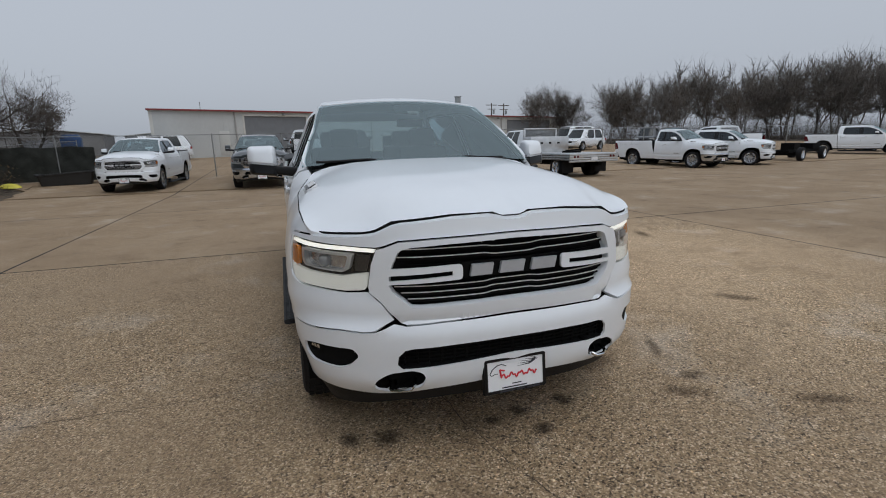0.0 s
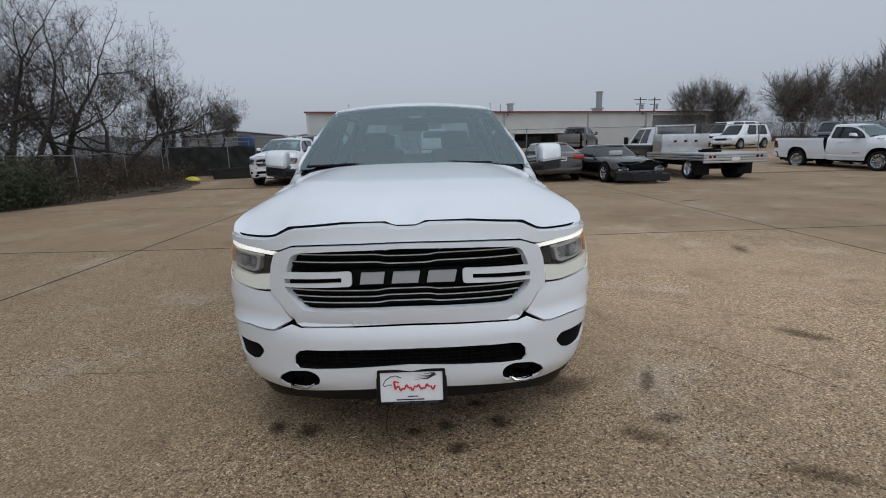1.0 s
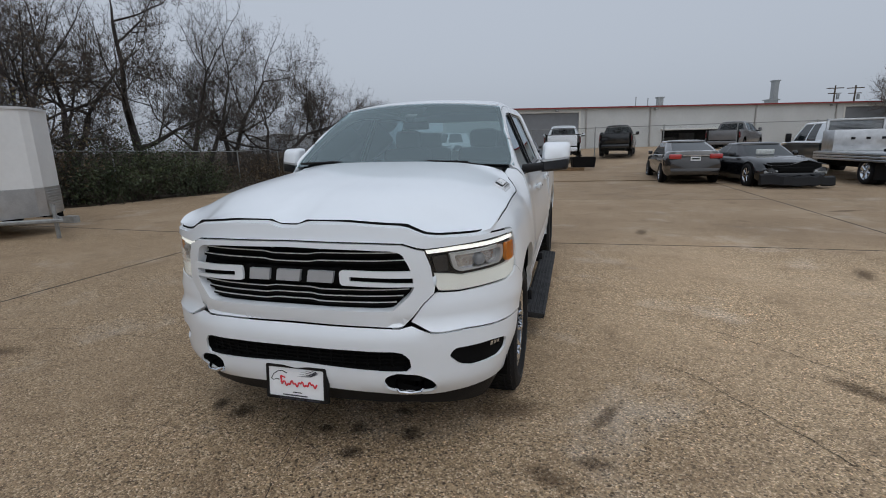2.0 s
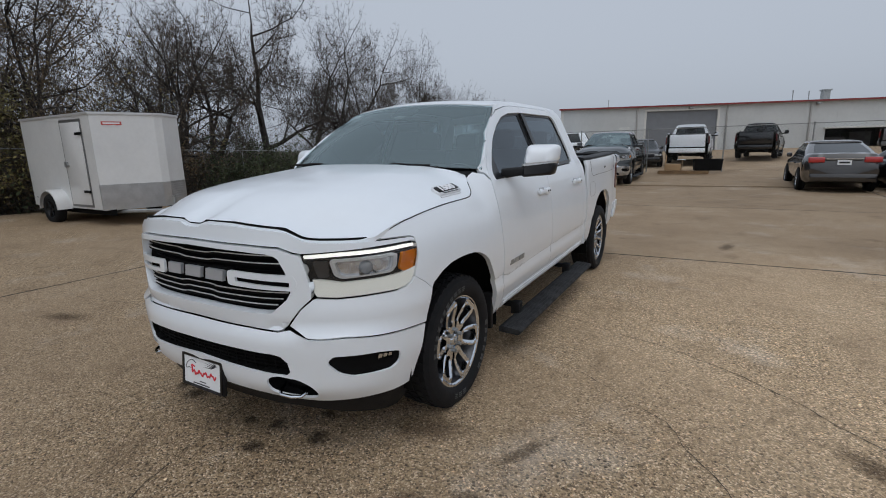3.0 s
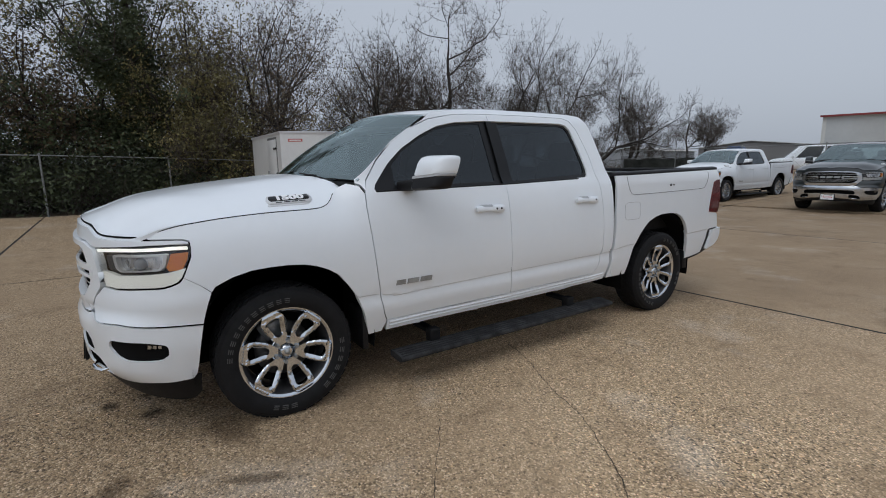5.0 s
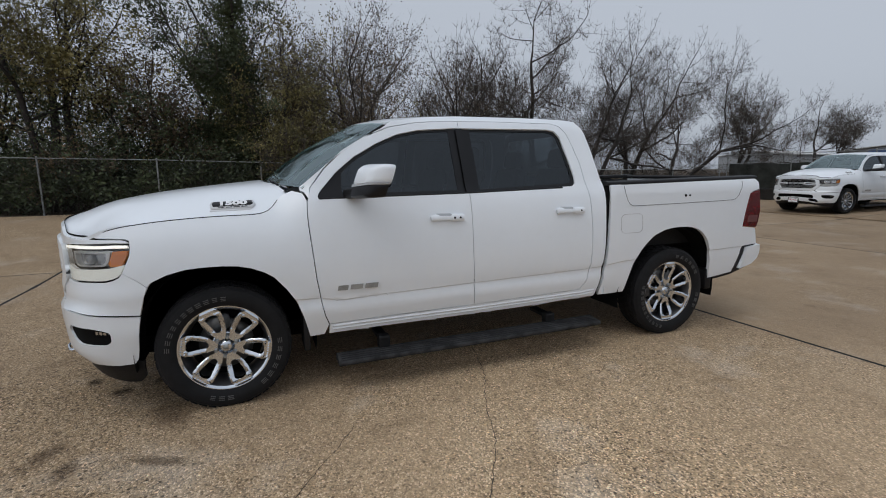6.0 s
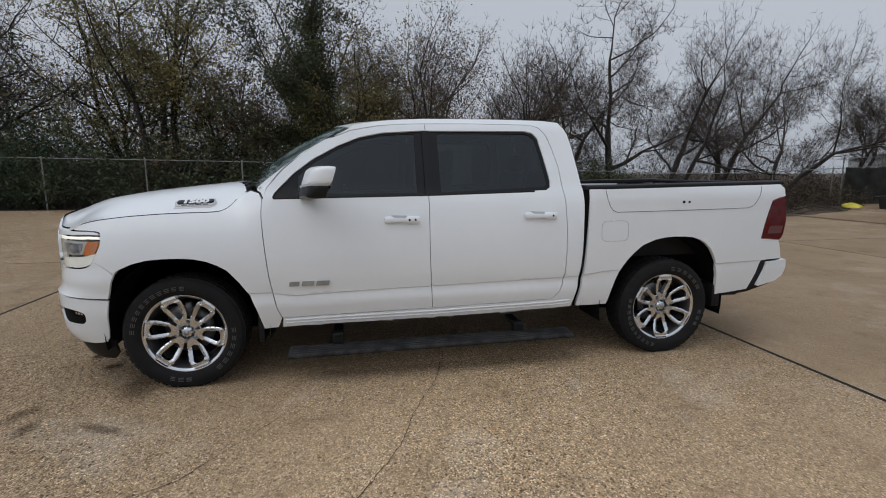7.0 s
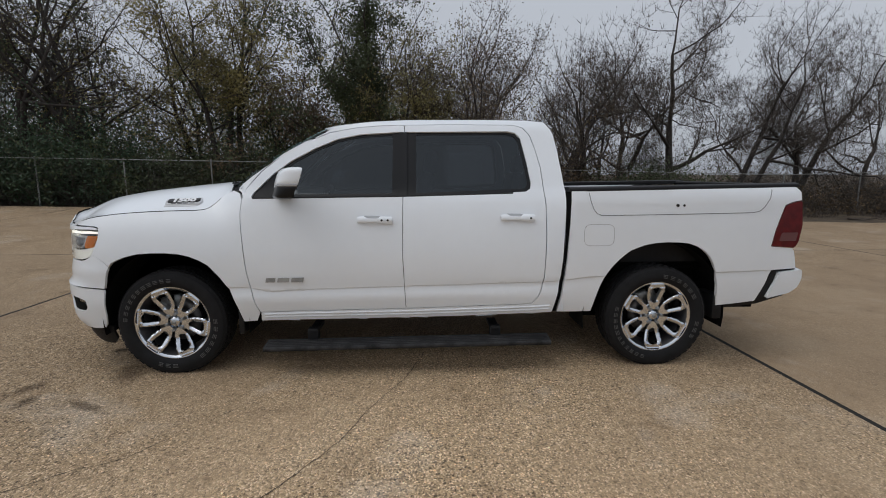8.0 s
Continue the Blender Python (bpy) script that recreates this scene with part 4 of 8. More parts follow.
def build_wheel(name, m, parent, out, spin=0, turn=0):
    """out: +1 or -1, the side the face looks to. The wheel's middle is at the axle end, its face 0.07 m out."""
    wheel = new(name)
    wheel.parent = parent
    wheel.matrix_basis = m @ pose(0, 0, 0, 0, 90 if out > 0 else -90, 0)
    # tyre: turned profile with a shouldered tread
    bm = bmesh.new()
    prof = [(0.266, 0.098), (0.276, 0.112), (0.292, 0.128), (0.32, 0.137), (0.350, 0.135), (0.374, 0.126), (0.384, 0.112), (0.3925, 0.104), (0.395, 0.07)]
    prof = prof + [(r, -h) for r, h in prof[::-1]]
    lathe(bm, prof, 72)
    bmesh.ops.recalc_face_normals(bm, faces=bm.faces)
    tyre = part("tyre", bm, RUBBER, wheel, "black all-terrain tyre with raised grey marks", sharp=30)
    # tread blocks
    bm = bmesh.new()
    for row, (h0, h1) in enumerate([(0.078, 0.108), (0.03, 0.07), (-0.02, 0.022), (-0.07, -0.03), (-0.108, -0.078)]):
        nblk = 44
        for k in range(nblk):
            a = 2 * math.pi * (k + 0.5 * (row % 2)) / nblk
            da = 2 * math.pi / nblk * 0.39
            r0, r1 = 0.388, 0.402 if abs(h0 + h1) < 0.15 else 0.398
            sk = 0.25 * da * (1 if row < 2 else -1)
            v = [bm.verts.new((r * math.cos(a + d), r * math.sin(a + d), h)) for r in (r0, r1) for d, h in ((-da, h0), (da, h0 + 0.004), (da + sk, h1), (-da + sk, h1 - 0.004))]
            for f in ((4, 5, 6, 7), (0, 1, 5, 4), (1, 2, 6, 5), (2, 3, 7, 6), (3, 0, 4, 7)):
                bm.faces.new([v[i] for i in f])
    bmesh.ops.recalc_face_normals(bm, faces=bm.faces)
    tagged(part("tread", bm, RUBBER, tyre, "blocky tyre tread", sharp=30), kind="stuff")
    # lettering on the sidewall as plain raised outlined bars
    bm = bmesh.new()
    rng = random.Random(4)
    def wall(r):
        return float(np.interp(r, [0.292, 0.32, 0.35, 0.374], [0.128, 0.137, 0.135, 0.126])) + 0.0006
    for a0, a1, count in ((268, 174, 11), (98, 36, 6), (6, -22, 3)):
        for k in range(count):
            a = radians(a0 + turn + (a1 - a0) * (k + 0.5) / count)
            wd = radians(abs(a1 - a0) / count) * 0.33 * rng.uniform(0.8, 1.05)
            for v0, v1 in ((0.312, 0.3165), (0.323, 0.3275), (0.334, 0.3385)):
                q = [Vector((rr * math.cos(aa), rr * math.sin(aa), wall(rr))) for aa, rr in ((a - wd, v0), (a + wd, v0), (a + wd, v1), (a - wd, v1))]
                lo = [bm.verts.new(p) for p in q]
                hi = [bm.verts.new(p + Vector((0, 0, 0.0018))) for p in q]
                bm.faces.new(hi)
                for i in range(4):
                    bm.faces.new((lo[i], lo[(i + 1) % 4], hi[(i + 1) % 4], hi[i]))
    bmesh.ops.recalc_face_normals(bm, faces=bm.faces)
    tagged(part("sidewall_lettering", bm, TYREINK, tyre, "raised grey bars on the tyre", smooth=False), kind="stuff")
    # rim barrel and lip
    bm = bmesh.new()
    lathe(bm, [(0.258, 0.0985), (0.266, 0.105), (0.275, 0.111), (0.2795, 0.109), (0.2795, 0.098), (0.272, 0.095)], 72)
    rim = part("rim", bm, CHROME, wheel, "polished chrome rim")
    bm = bmesh.new()
    lathe(bm, [(0.259, 0.0980), (0.252, 0.088), (0.244, 0.06), (0.230, 0.02), (0.225, -0.06), (0.25, -0.10)], 48)
    part("barrel", bm, mat("dark_barrel_metal", (0.10, 0.10, 0.105), 0.4, metal=0.7, vary=0.2, scale=12), wheel, "dark metal inner barrel")
    # dished back with brake disc
    bm = bmesh.new()
    lathe(bm, [(0.0, -0.04), (0.223, -0.045)], 36)
    part("wheel_back", bm, VOIDBLK, wheel)
    bm = bmesh.new()
    lathe(bm, [(0.06, 0.0), (0.165, 0.0), (0.165, -0.028), (0.06, -0.028)], 48, close=True)
    part("brake_disc", bm, mat("brake_iron", (0.16, 0.155, 0.15), 0.45, metal=0.8, vary=0.2, scale=20), wheel)
    bm = bmesh.new()
    prism(bm, rounded([(0.09, -0.07), (0.185, -0.09), (0.2, 0.09), (0.09, 0.07)], 0.03), -0.03, 0.022, pose(0, 0, 0, 0, 0, 200))
    part("brake_caliper", bm, STEEL, wheel)
    # six looped spokes: a band round a long window, its outer end cut to a blunt wedge
    side = [(0.050, 0.022), (0.080, 0.033), (0.105, 0.046), (0.145, 0.059), (0.190, 0.068), (0.228, 0.068), (0.250, 0.055), (0.2705, 0.040)]
    outer = side + [(r, -c) for r, c in side[::-1]]
    hole = loop_outline(0.122, 0.206, 0.021, 0.038)
    bm0 = bmesh.new()
    wide, slot = poly(side), poly([(0.101, 0.0), (0.122, 0.021), (0.206, 0.038), (0.229, 0.0)])

    def face(r, c):
        lift = 0.064 + 0.036 * ramp(r, 0.10, 0.25) + 0.004 * ramp(r, 0.0, 0.12)
        w, h = wide(r), slot(r)
        # a flat outer land that falls by a bevel into the window
        u = (abs(c) - h) / max(w - h, 0.01) if h > 0 else 1.0
        if r < 0.122:
            u = max(u, (0.122 - r) / 0.03)
        if r > 0.206:
            u = max(u, (r - 0.224) / 0.014)
        lift += 0.011 * min(max(u, 0.0) / 0.5, 1.0) - 0.006 * ramp(u, 0.80, 1.0) * (1 if 0.11 < r < 0.25 else 0)
        return Vector((r, c, lift - 0.008 * ramp(r, 0.245, 0.272)))
    sheet(bm0, outer, face, 0.0085, [hole], 0.036, (0, 0, -1))
    me = bpy.data.meshes.new("spoke")
    for e in bm0.edges:
        if len(e.link_faces) == 2 and e.calc_face_angle(0) > radians(22):
            e.smooth = False
    for f in bm0.faces:
        f.smooth = True
    bm0.to_mesh(me)
    bm0.free()
    me.materials.append(CHROME)
    for k in range(6):
        ob = new("spoke", me)
        ob.parent = rim
        ob.matrix_basis = pose(0, 0, 0, 0, 0, 60 * k + 20 + spin)
    bm = bmesh.new()
    lathe(bm, [(0.0, 0.086), (0.026, 0.085), (0.034, 0.08), (0.040, 0.07), (0.046, 0.060), (0.050, 0.048), (0.076, 0.046), (0.084, 0.052), (0.088, 0.03)], 36)
    hub = part("hub", bm, CHROME, wheel, "chrome wheel centre")
    bm = bmesh.new()
    prism(bm, rounded([(-0.014, -0.016), (0.014, -0.016), (0.018, 0.014), (-0.018, 0.014)], 0.006), 0.086, 0.0885)
    part("cap_emblem", bm, STEEL, hub)
    me = None
    for k in range(6):
        a = radians(60 * k + 50 + spin)
        if me is None:
            bm = bmesh.new()
            bmesh.ops.create_cone(bm, cap_ends=True, segments=6, radius1=0.0145, radius2=0.011, depth=0.042, matrix=Matrix.Translation((0, 0, 0.074)))
            me = bpy.data.meshes.new("lug_nut")
            bm.to_mesh(me)
            bm.free()
            me.materials.append(STEEL)
        ob = new("lug_nut", me)
        ob.parent = hub
        ob.matrix_basis = Matrix.Translation((0.063 * math.cos(a), 0.063 * math.sin(a), 0))
    return wheel


def build_pickup():
    truck = empty("pickup_truck", pose(0, 0, 0), "white crew-cab pickup truck with chrome wheels, parked on the concrete", "pickup truck")

    # hood: front edge along the nose, then the seams and the rear edge before the windscreen
    bm = bmesh.new()
    half = [(float(np.interp(t, _hs, _hx)) - 0.002, float(np.interp(t, _hs, _hy)) + 0.009) for t in np.linspace(0, sx(0.905), 26)]
    half += [(seam_x(y) - 0.004, y) for y in np.linspace(-0.665, 0.385, 28)]
    rear = [(0.80, 0.43), (0.70, 0.40), (0.53, 0.36), (0.44, 0.30), (0.30, 0.285), (0, 0.27)]
    half += rear
    outline = [(-x, y) for x, y in half[1:-1][::-1]] + half
    sheet(bm, outline, lambda x, y: Vector((x, y, hood_z(x, y))), 0.045, (), 0.02, (0, 0, -1))
    part("hood", bm, WHITE, truck, "white domed hood", sharp=50)

    # header strip over grille and lamps
    top = [(sx(x), zgap(x) - 0.008) for x in np.linspace(0, 0.90, 40)] + SYR((-0.66, 1.120), (-0.57, 1.119), (-0.50, 1.116), (-0.472, 1.108))
    low = SYR((-0.471, 1.100), (-0.55, 1.102), (-0.65, 1.099)) + FX((0.80, 1.088), (0.72, 1.082), (0.645, 1.078), (0.612, 1.084), (0.548, 1.108), (0.40, 1.116), (0, 1.123))
    skin_part("header_panel", both_ways(top + low), WHITE, truck, lambda s, z: 0.004, 0.035)

    gap = [(sx(x), zgap(x) + 0.012) for x in np.linspace(0, 0.90, 40)] + [(sx(x), zgap(x) - 0.03) for x in np.linspace(0.90, 0, 40)]
    bm = bmesh.new()
    sheet(bm, both_ways(gap), on_skin(-0.012), 0.04)
    part("hood_seal", bm, VOIDBLK, truck, "dark gap under the hood edge")

    # grille: ring, bars, slats, mesh
    ring = FX((0, 1.117), (0.40, 1.110), (0.546, 1.101), (0.607, 1.077), (0.640, 1.068), (0.664, 1.0), (0.680, 0.892), (0.676, 0.868), (0.626, 0.820), (0.567, 0.741), (0.545, 0.722), (0.522, 0.716), (0.38, 0.722), (0, 0.728))
    hole = FX((0, 1.094), (0.35, 1.086), (0.495, 1.078), (0.53, 1.068), (0.548, 1.055), (0.572, 1.005), (0.590, 0.95), (0.592, 0.900), (0.574, 0.866), (0.500, 0.800), (0.463, 0.795), (0.30, 0.797), (0, 0.800))

    def ring_off(s, z):
        x = abs(s)
        return 0.022 - 0.012 * ramp(x, 0.45, 0.75) - 0.02 * ramp(z, 0.77, 0.73)
    skin_part("grille_surround", both_ways(ring), WHITE, truck, ring_off, 0.03, [both_ways(hole)], 0.05, "white painted grille frame")
    bm = bmesh.new()
    sheet(bm, both_ways([(s * 1.03, 0.947 + (z - 0.947) * 1.06) for s, z in hole]), on_skin(-0.055), 0.06)
    for k in range(9):
        z = 0.815 + k * 0.033
        sheet(bm, both_ways(FX((0, z + 0.004), (0.575, z + 0.004), (0.575, z - 0.004), (0, z - 0.004))), on_skin(-0.045), 0.05, (), 0.012)
    part("grille_mesh", bm, VOIDBLK, truck, "black grille mesh")
    for z, xe in ((1.058, 0.53), (1.022, 0.562), (0.884, 0.572), (0.854, 0.545), (0.824, 0.515)):
        bm = bmesh.new()

        def hump(x, z=z):
            return z + 0.008 * (1 - ramp(abs(x), 0.09, 0.15)) * (1 if z > 0.9 else -1) * -1
        xs = np.linspace(-xe, xe, 41)
        line = [(sx(x), hump(x) + 0.0085) for x in xs[::-1]] + [(sx(x), hump(x) - 0.0085) for x in xs]
        sheet(bm, line, on_skin(lambda s, z: -0.014), 0.03, (), 0.02)
        part("grille_slat", bm, VOIDBLK, truck, sharp=30)
        bm = bmesh.new()
        line = [(sx(x), hump(x) + 0.0088) for x in xs[::-1]] + [(sx(x), hump(x) + 0.0046) for x in xs]
        sheet(bm, line, on_skin(lambda s, z: -0.010), 0.03, (), 0.006)
        part("slat_edge", bm, BRIGHT, truck, "bright strip along a grille slat", sharp=30)
    for q in (1, -1):
        o = rounded(FX((0.259, 0.990), (0.61, 0.978), (0.625, 0.945), (0.61, 0.905), (0.259, 0.918)), [0.02, 0, 0, 0, 0.02])
        h = FX((0.307, 0.960), (0.590, 0.947), (0.590, 0.922), (0.307, 0.938))
        skin_part("grille_bar", side_pts(o[::-1], q), WHITE, truck, 0.016, 0.03, [side_pts(h[::-1], q)], 0.014, "white C-shaped grille bar")
    bm = bmesh.new()
    block_marks(bm, [0.118, 0.135, 0.142], 0.054, 0.018, Matrix.Translation((0.005, -0.972, 0.955)) @ pose(0, 0, 0, 90, 0, 0), 0.55)
    part("grille_emblem", bm, SILVER, truck, "three silver slabs across the grille", smooth=False)
    bm = bmesh.new()
    sheet(bm, both_ways(FX((0, 0.99), (0.26, 0.99), (0.26, 0.915), (0, 0.915))), on_skin(-0.012), 0.04, (), 0.03)
    part("emblem_panel", bm, VOIDBLK, truck)

    # front bumper with its openings
    btop = FX((0, 0.720), (0.38, 0.715), (0.522, 0.708), (0.545, 0.713), (0.575, 0.718), (0.60, 0.706), (0.655, 0.680), (0.70, 0.676)) + SY((-0.777, 0.674), (-0.66, 0.660), (-0.50, 0.655), (-0.402, 0.650))
    bend = SY((-0.412, 0.60), (-0.424, 0.534), (-0.440, 0.44), (-0.455, 0.375), (-0.476, 0.348))
    bbot = SY((-0.58, 0.338), (-0.694, 0.338)) + FX((0.72, 0.336), (0.66, 0.336), (0.604, 0.343), (0.54, 0.350), (0.47, 0.365), (0.405, 0.376), (0.176, 0.394), (0, 0.396))
    intake = FX((0, 0.614), (0.30, 0.611), (0.49, 0.604), (0.53, 0.594), (0.559, 0.563), (0.567, 0.515), (0.545, 0.494), (0.40, 0.502), (0, 0.524))
    fog = rounded(SYR((-0.828, 0.597), (-0.70, 0.597), (-0.645, 0.588), (-0.604, 0.575), (-0.606, 0.518), (-0.645, 0.490), (-0.70, 0.489), (-0.78, 0.489), (-0.815, 0.508), (-0.843, 0.56))[::-1], 0.02)
    hook = rounded(FX((0.442, 0.445), (0.455, 0.475), (0.50, 0.490), (0.60, 0.474), (0.655, 0.440), (0.680, 0.40), (0.668, 0.365), (0.60, 0.360), (0.52, 0.374), (0.46, 0.402))[::-1], 0.02)
    skin_part("front_bumper", both_ways(btop + bend + bbot), WHITE, truck, 0.0, 0.04, [both_ways(intake), fog, mirrored(fog), hook, mirrored(hook)], 0.012, "white front bumper with black openings")
    bm = bmesh.new()
    sheet(bm, both_ways([(s * 1.02, z) for s, z in FX((0, 0.63), (0.58, 0.62), (0.60, 0.48), (0, 0.50))]), on_skin(-0.05), 0.06)
    for z in (0.53, 0.55, 0.57, 0.59):
        sheet(bm, both_ways(FX((0, z + 0.004), (0.56, z + 0.002), (0.56, z - 0.004), (0, z - 0.004))), on_skin(-0.035), 0.06, (), 0.012)
    for k in range(-9, 10):
        x = 0.06 * k
        sheet(bm, FX((x - 0.004, 0.615), (x - 0.004, 0.50), (x + 0.004, 0.50), (x + 0.004, 0.615)), on_skin(-0.037), 0.06, (), 0.01)
    sheet(bm, both_ways(FX((0, 0.63), (0.58, 0.62), (0.60, 0.48), (0, 0.50))), on_skin(-0.010), 0.05, [both_ways(intake)], 0.05)
    part("lower_grille", bm, VOIDBLK, truck, "black lower grille mesh")
    bm = bmesh.new()
    sheet(bm, both_ways(FX((0, 0.735), (0.56, 0.742), (0.56, 0.69), (0, 0.70))), on_skin(-0.03), 0.06)
    part("bumper_filler", bm, VOIDBLK, truck)
    bm = bmesh.new()
    dam = FX((0, 0.43), (0.45, 0.40), (0.65, 0.36)) + SY((-0.62, 0.34), (-0.44, 0.35), (-0.45, 0.24), (-0.50, 0.20), (-0.60, 0.20)) + FX((0.75, 0.25), (0.55, 0.29), (0.30, 0.30), (0, 0.30))
    sheet(bm, both_ways(dam), lambda s, z: skin(s, max(z, 0.36), -0.035 - 0.05 * ramp(z, 0.33, 0.2)) * 1.0 + Vector((0, 0, min(0, z - 0.36))), 0.05, (), 0.02)
    part("air_dam", bm, PLASTIC, truck, "black plastic air dam under the bumper")
    for q in (1, -1):
        fg = new("fog_lamp")
        fg.parent = truck
        bm = bmesh.new()
        sheet(bm, side_pts([(s * 1.0, z) for s, z in rounded(SYR((-0.86, 0.61), (-0.59, 0.60), (-0.59, 0.475), (-0.86, 0.475))[::-1], 0.02)], q), on_skin(-0.014), 0.04, [side_pts(SYR((-0.70, 0.58), (-0.635, 0.573), (-0.635, 0.545), (-0.70, 0.55))[::-1], q)], 0.02)
        part("fog_bezel", bm, VOIDBLK, fg, "black fog lamp surround")
        for k in range(3):
            bm = bmesh.new()
            y = -0.695 + 0.021 * k
            sheet(bm, side_pts(SYR((y, 0.577), (y + 0.014, 0.576), (y + 0.012, 0.556), (y - 0.003, 0.557))[::-1], q), on_skin(-0.018), 0.02, (), 0.015)
            part("fog_element", bm, CHROME, fg, "small bright lamp element")
        bm = bmesh.new()
        sheet(bm, side_pts(rounded(FX((0.42, 0.51), (0.71, 0.49), (0.71, 0.34), (0.42, 0.37))[::-1], 0.02), q), on_skin(-0.09), 0.04)
        sheet(bm, side_pts(FX((0.42, 0.51), (0.71, 0.49), (0.71, 0.34), (0.42, 0.37))[::-1], q), on_skin(-0.010), 0.03, [side_pts(hook, q)], 0.08)
        part("hook_recess", bm, VOIDBLK, truck)
        bm = bmesh.new()
        pts = [skin(q * sx(x), z, e) for x, z, e in ((0.495, 0.415, -0.07), (0.498, 0.405, -0.01), (0.512, 0.396, 0.018), (0.56, 0.388, 0.024), (0.60, 0.386, 0.016), (0.615, 0.395, -0.01), (0.618, 0.405, -0.07))]
        tube_path(bm, pts, 0.0095)
        part("tow_hook", bm, CHROME, truck, "chrome tow hook")

    # number plate on its bracket, with the dealer's card as plain shapes
    plate = new("number_plate")
    plate.parent = truck
    plate.matrix_basis = Matrix.Translation((0, -1.014, 0.414)) @ pose(0, 0, 0, 84, 0, 0)
    bm = boxes((-0.172, -0.094, -0.022, 0.172, 0.094, 0.0), bevel=0.008)
    part("bracket", bm, PLASTIC, plate, "black plate bracket")
    bm = bmesh.new()
    o, h = rounded([(-0.165, -0.088), (0.165, -0.088), (0.165, 0.088), (-0.165, 0.088)], 0.012), rounded([(-0.151, -0.074), (0.151, -0.074), (0.151, 0.074), (-0.151, 0.074)], 0.006)
    sheet(bm, o, lambda a, b: Vector((a, b, 0.008)), 0.03, [h], 0.01)
    part("frame", bm, TRIMBLK, plate, "black plate frame")
    bm = boxes((-0.155, -0.078, 0.0, 0.155, 0.078, 0.0035))
    part("card", bm, mat("plate_card", (0.82, 0.83, 0.84), 0.5, vary=0.03, scale=20), plate, "white dealer card with a red script mark and a dark wing")
    red, ink = mat("red_print", (0.62, 0.03, 0.045), 0.5), mat("dark_print", (0.03, 0.03, 0.04), 0.5)
    bm = bmesh.new()
    xs = np.linspace(-0.085, 0.115, 60)
    prev = None
    for x in xs:
        y = -0.004 + 0.009 * math.sin((x + 0.085) * 125) + 0.006 * math.sin((x + 0.085) * 320 + 1) + 0.02 * (x - 0.02)
        p = (x, y, 0.0045)
        if prev:
            rod(bm, prev, p, 0.0042, 5)
        prev = p
    rod(bm, (-0.085, 0.03, 0.0045), (-0.078, -0.012, 0.0045), 0.005, 5)
    rod(bm, (-0.085, 0.03, 0.0045), (-0.06, 0.022, 0.0045), 0.004, 5)
    part("red_mark", bm, red, plate, "red wavy script stroke")
    bm = bmesh.new()
    for k in range(5):
        a = 0.012 * k
        prism(bm, [(0.01 + a * 0.4, 0.034 + a), (0.08 + a * 0.6, 0.036 + a * 0.55), (0.128 - a * 0.3, 0.058 + 0.002 * k), (0.075 + a * 0.5, 0.041 + a * 0.55)], 0.0036, 0.0046)
    tagged(part("dark_mark", bm, ink, plate, "dark feathered wing"), kind="stuff")
    bm = bmesh.new()
    tube_path(bm, [Vector(p) for p in ((-0.138, 0.012, 0.004), (-0.125, 0.035, 0.004), (-0.10, 0.052, 0.004), (-0.075, 0.056, 0.004), (-0.05, 0.045, 0.004))], 0.0022, 5)
    part("dark_mark", bm, ink, plate, "dark curved outline")
    bm = bmesh.new()
    tube_path(bm, [Vector(p) for p in ((-0.138, 0.012, 0.004), (-0.128, 0.004, 0.004), (-0.11, 0.012, 0.004), (-0.095, 0.01, 0.004))], 0.002, 5)
    part("dark_mark", bm, ink, plate, "dark curved outline")
    bm = boxes((-0.075, -0.068, 0.0036, 0.06, -0.062, 0.0046), (-0.02, -0.052, 0.0036, 0.03, -0.047, 0.0046))
    part("small_print", bm, ink, plate, smooth=False)
    bm = boxes((-0.09, -0.085, 0.0085, -0.01, -0.077, 0.0095), (0.0, -0.085, 0.0085, 0.045, -0.077, 0.0095), (0.06, -0.085, 0.0085, 0.13, -0.077, 0.0095))
    part("frame_print", bm, ink, plate, smooth=False)

    # headlamps
    lamp_out = FX((0.640, 1.072), (0.72, 1.078), (0.80, 1.084)) + SY((-0.60, 1.090), (-0.50, 1.094), (-0.428, 1.092), (-0.420, 1.075), (-0.432, 1.03), (-0.47, 0.92), (-0.487, 0.895), (-0.52, 0.878), (-0.56, 0.868), (-0.66, 0.864)) + FX((0.78, 0.868), (0.700, 0.874), (0.690, 0.890), (0.667, 0.98))
    for q in (1, -1):
        lamp = new("headlamp")
        lamp.parent = truck
        tagged(lamp, "clear headlamp with lit strip and amber corner")
        bm = bmesh.new()
        sheet(bm, side_pts(lamp_out[::-1], q), on_skin(-0.055), 0.04)
        part("housing", bm, TRIMBLK, lamp, "black headlamp housing")
        bm = bmesh.new()
        sheet(bm, side_pts(lamp_out[::-1], q), on_skin(-0.004), 0.035, (), 0.05)
        part("lens", bm, LENS, lamp, "clear lens").visible_shadow = False
        strip = FX((0.650, 1.066), (0.72, 1.071), (0.80, 1.077)) + SY((-0.60, 1.083), (-0.50, 1.087), (-0.44, 1.085), (-0.437, 1.071), (-0.52, 1.071), (-0.60, 1.067)) + FX((0.80, 1.061), (0.72, 1.056), (0.655, 1.052))
        bm = bmesh.new()
        sheet(bm, side_pts(strip[::-1], q), on_skin(-0.008), 0.03, (), 0.02)
        part("running_light", bm, DRL, lamp, "lit white running light strip")
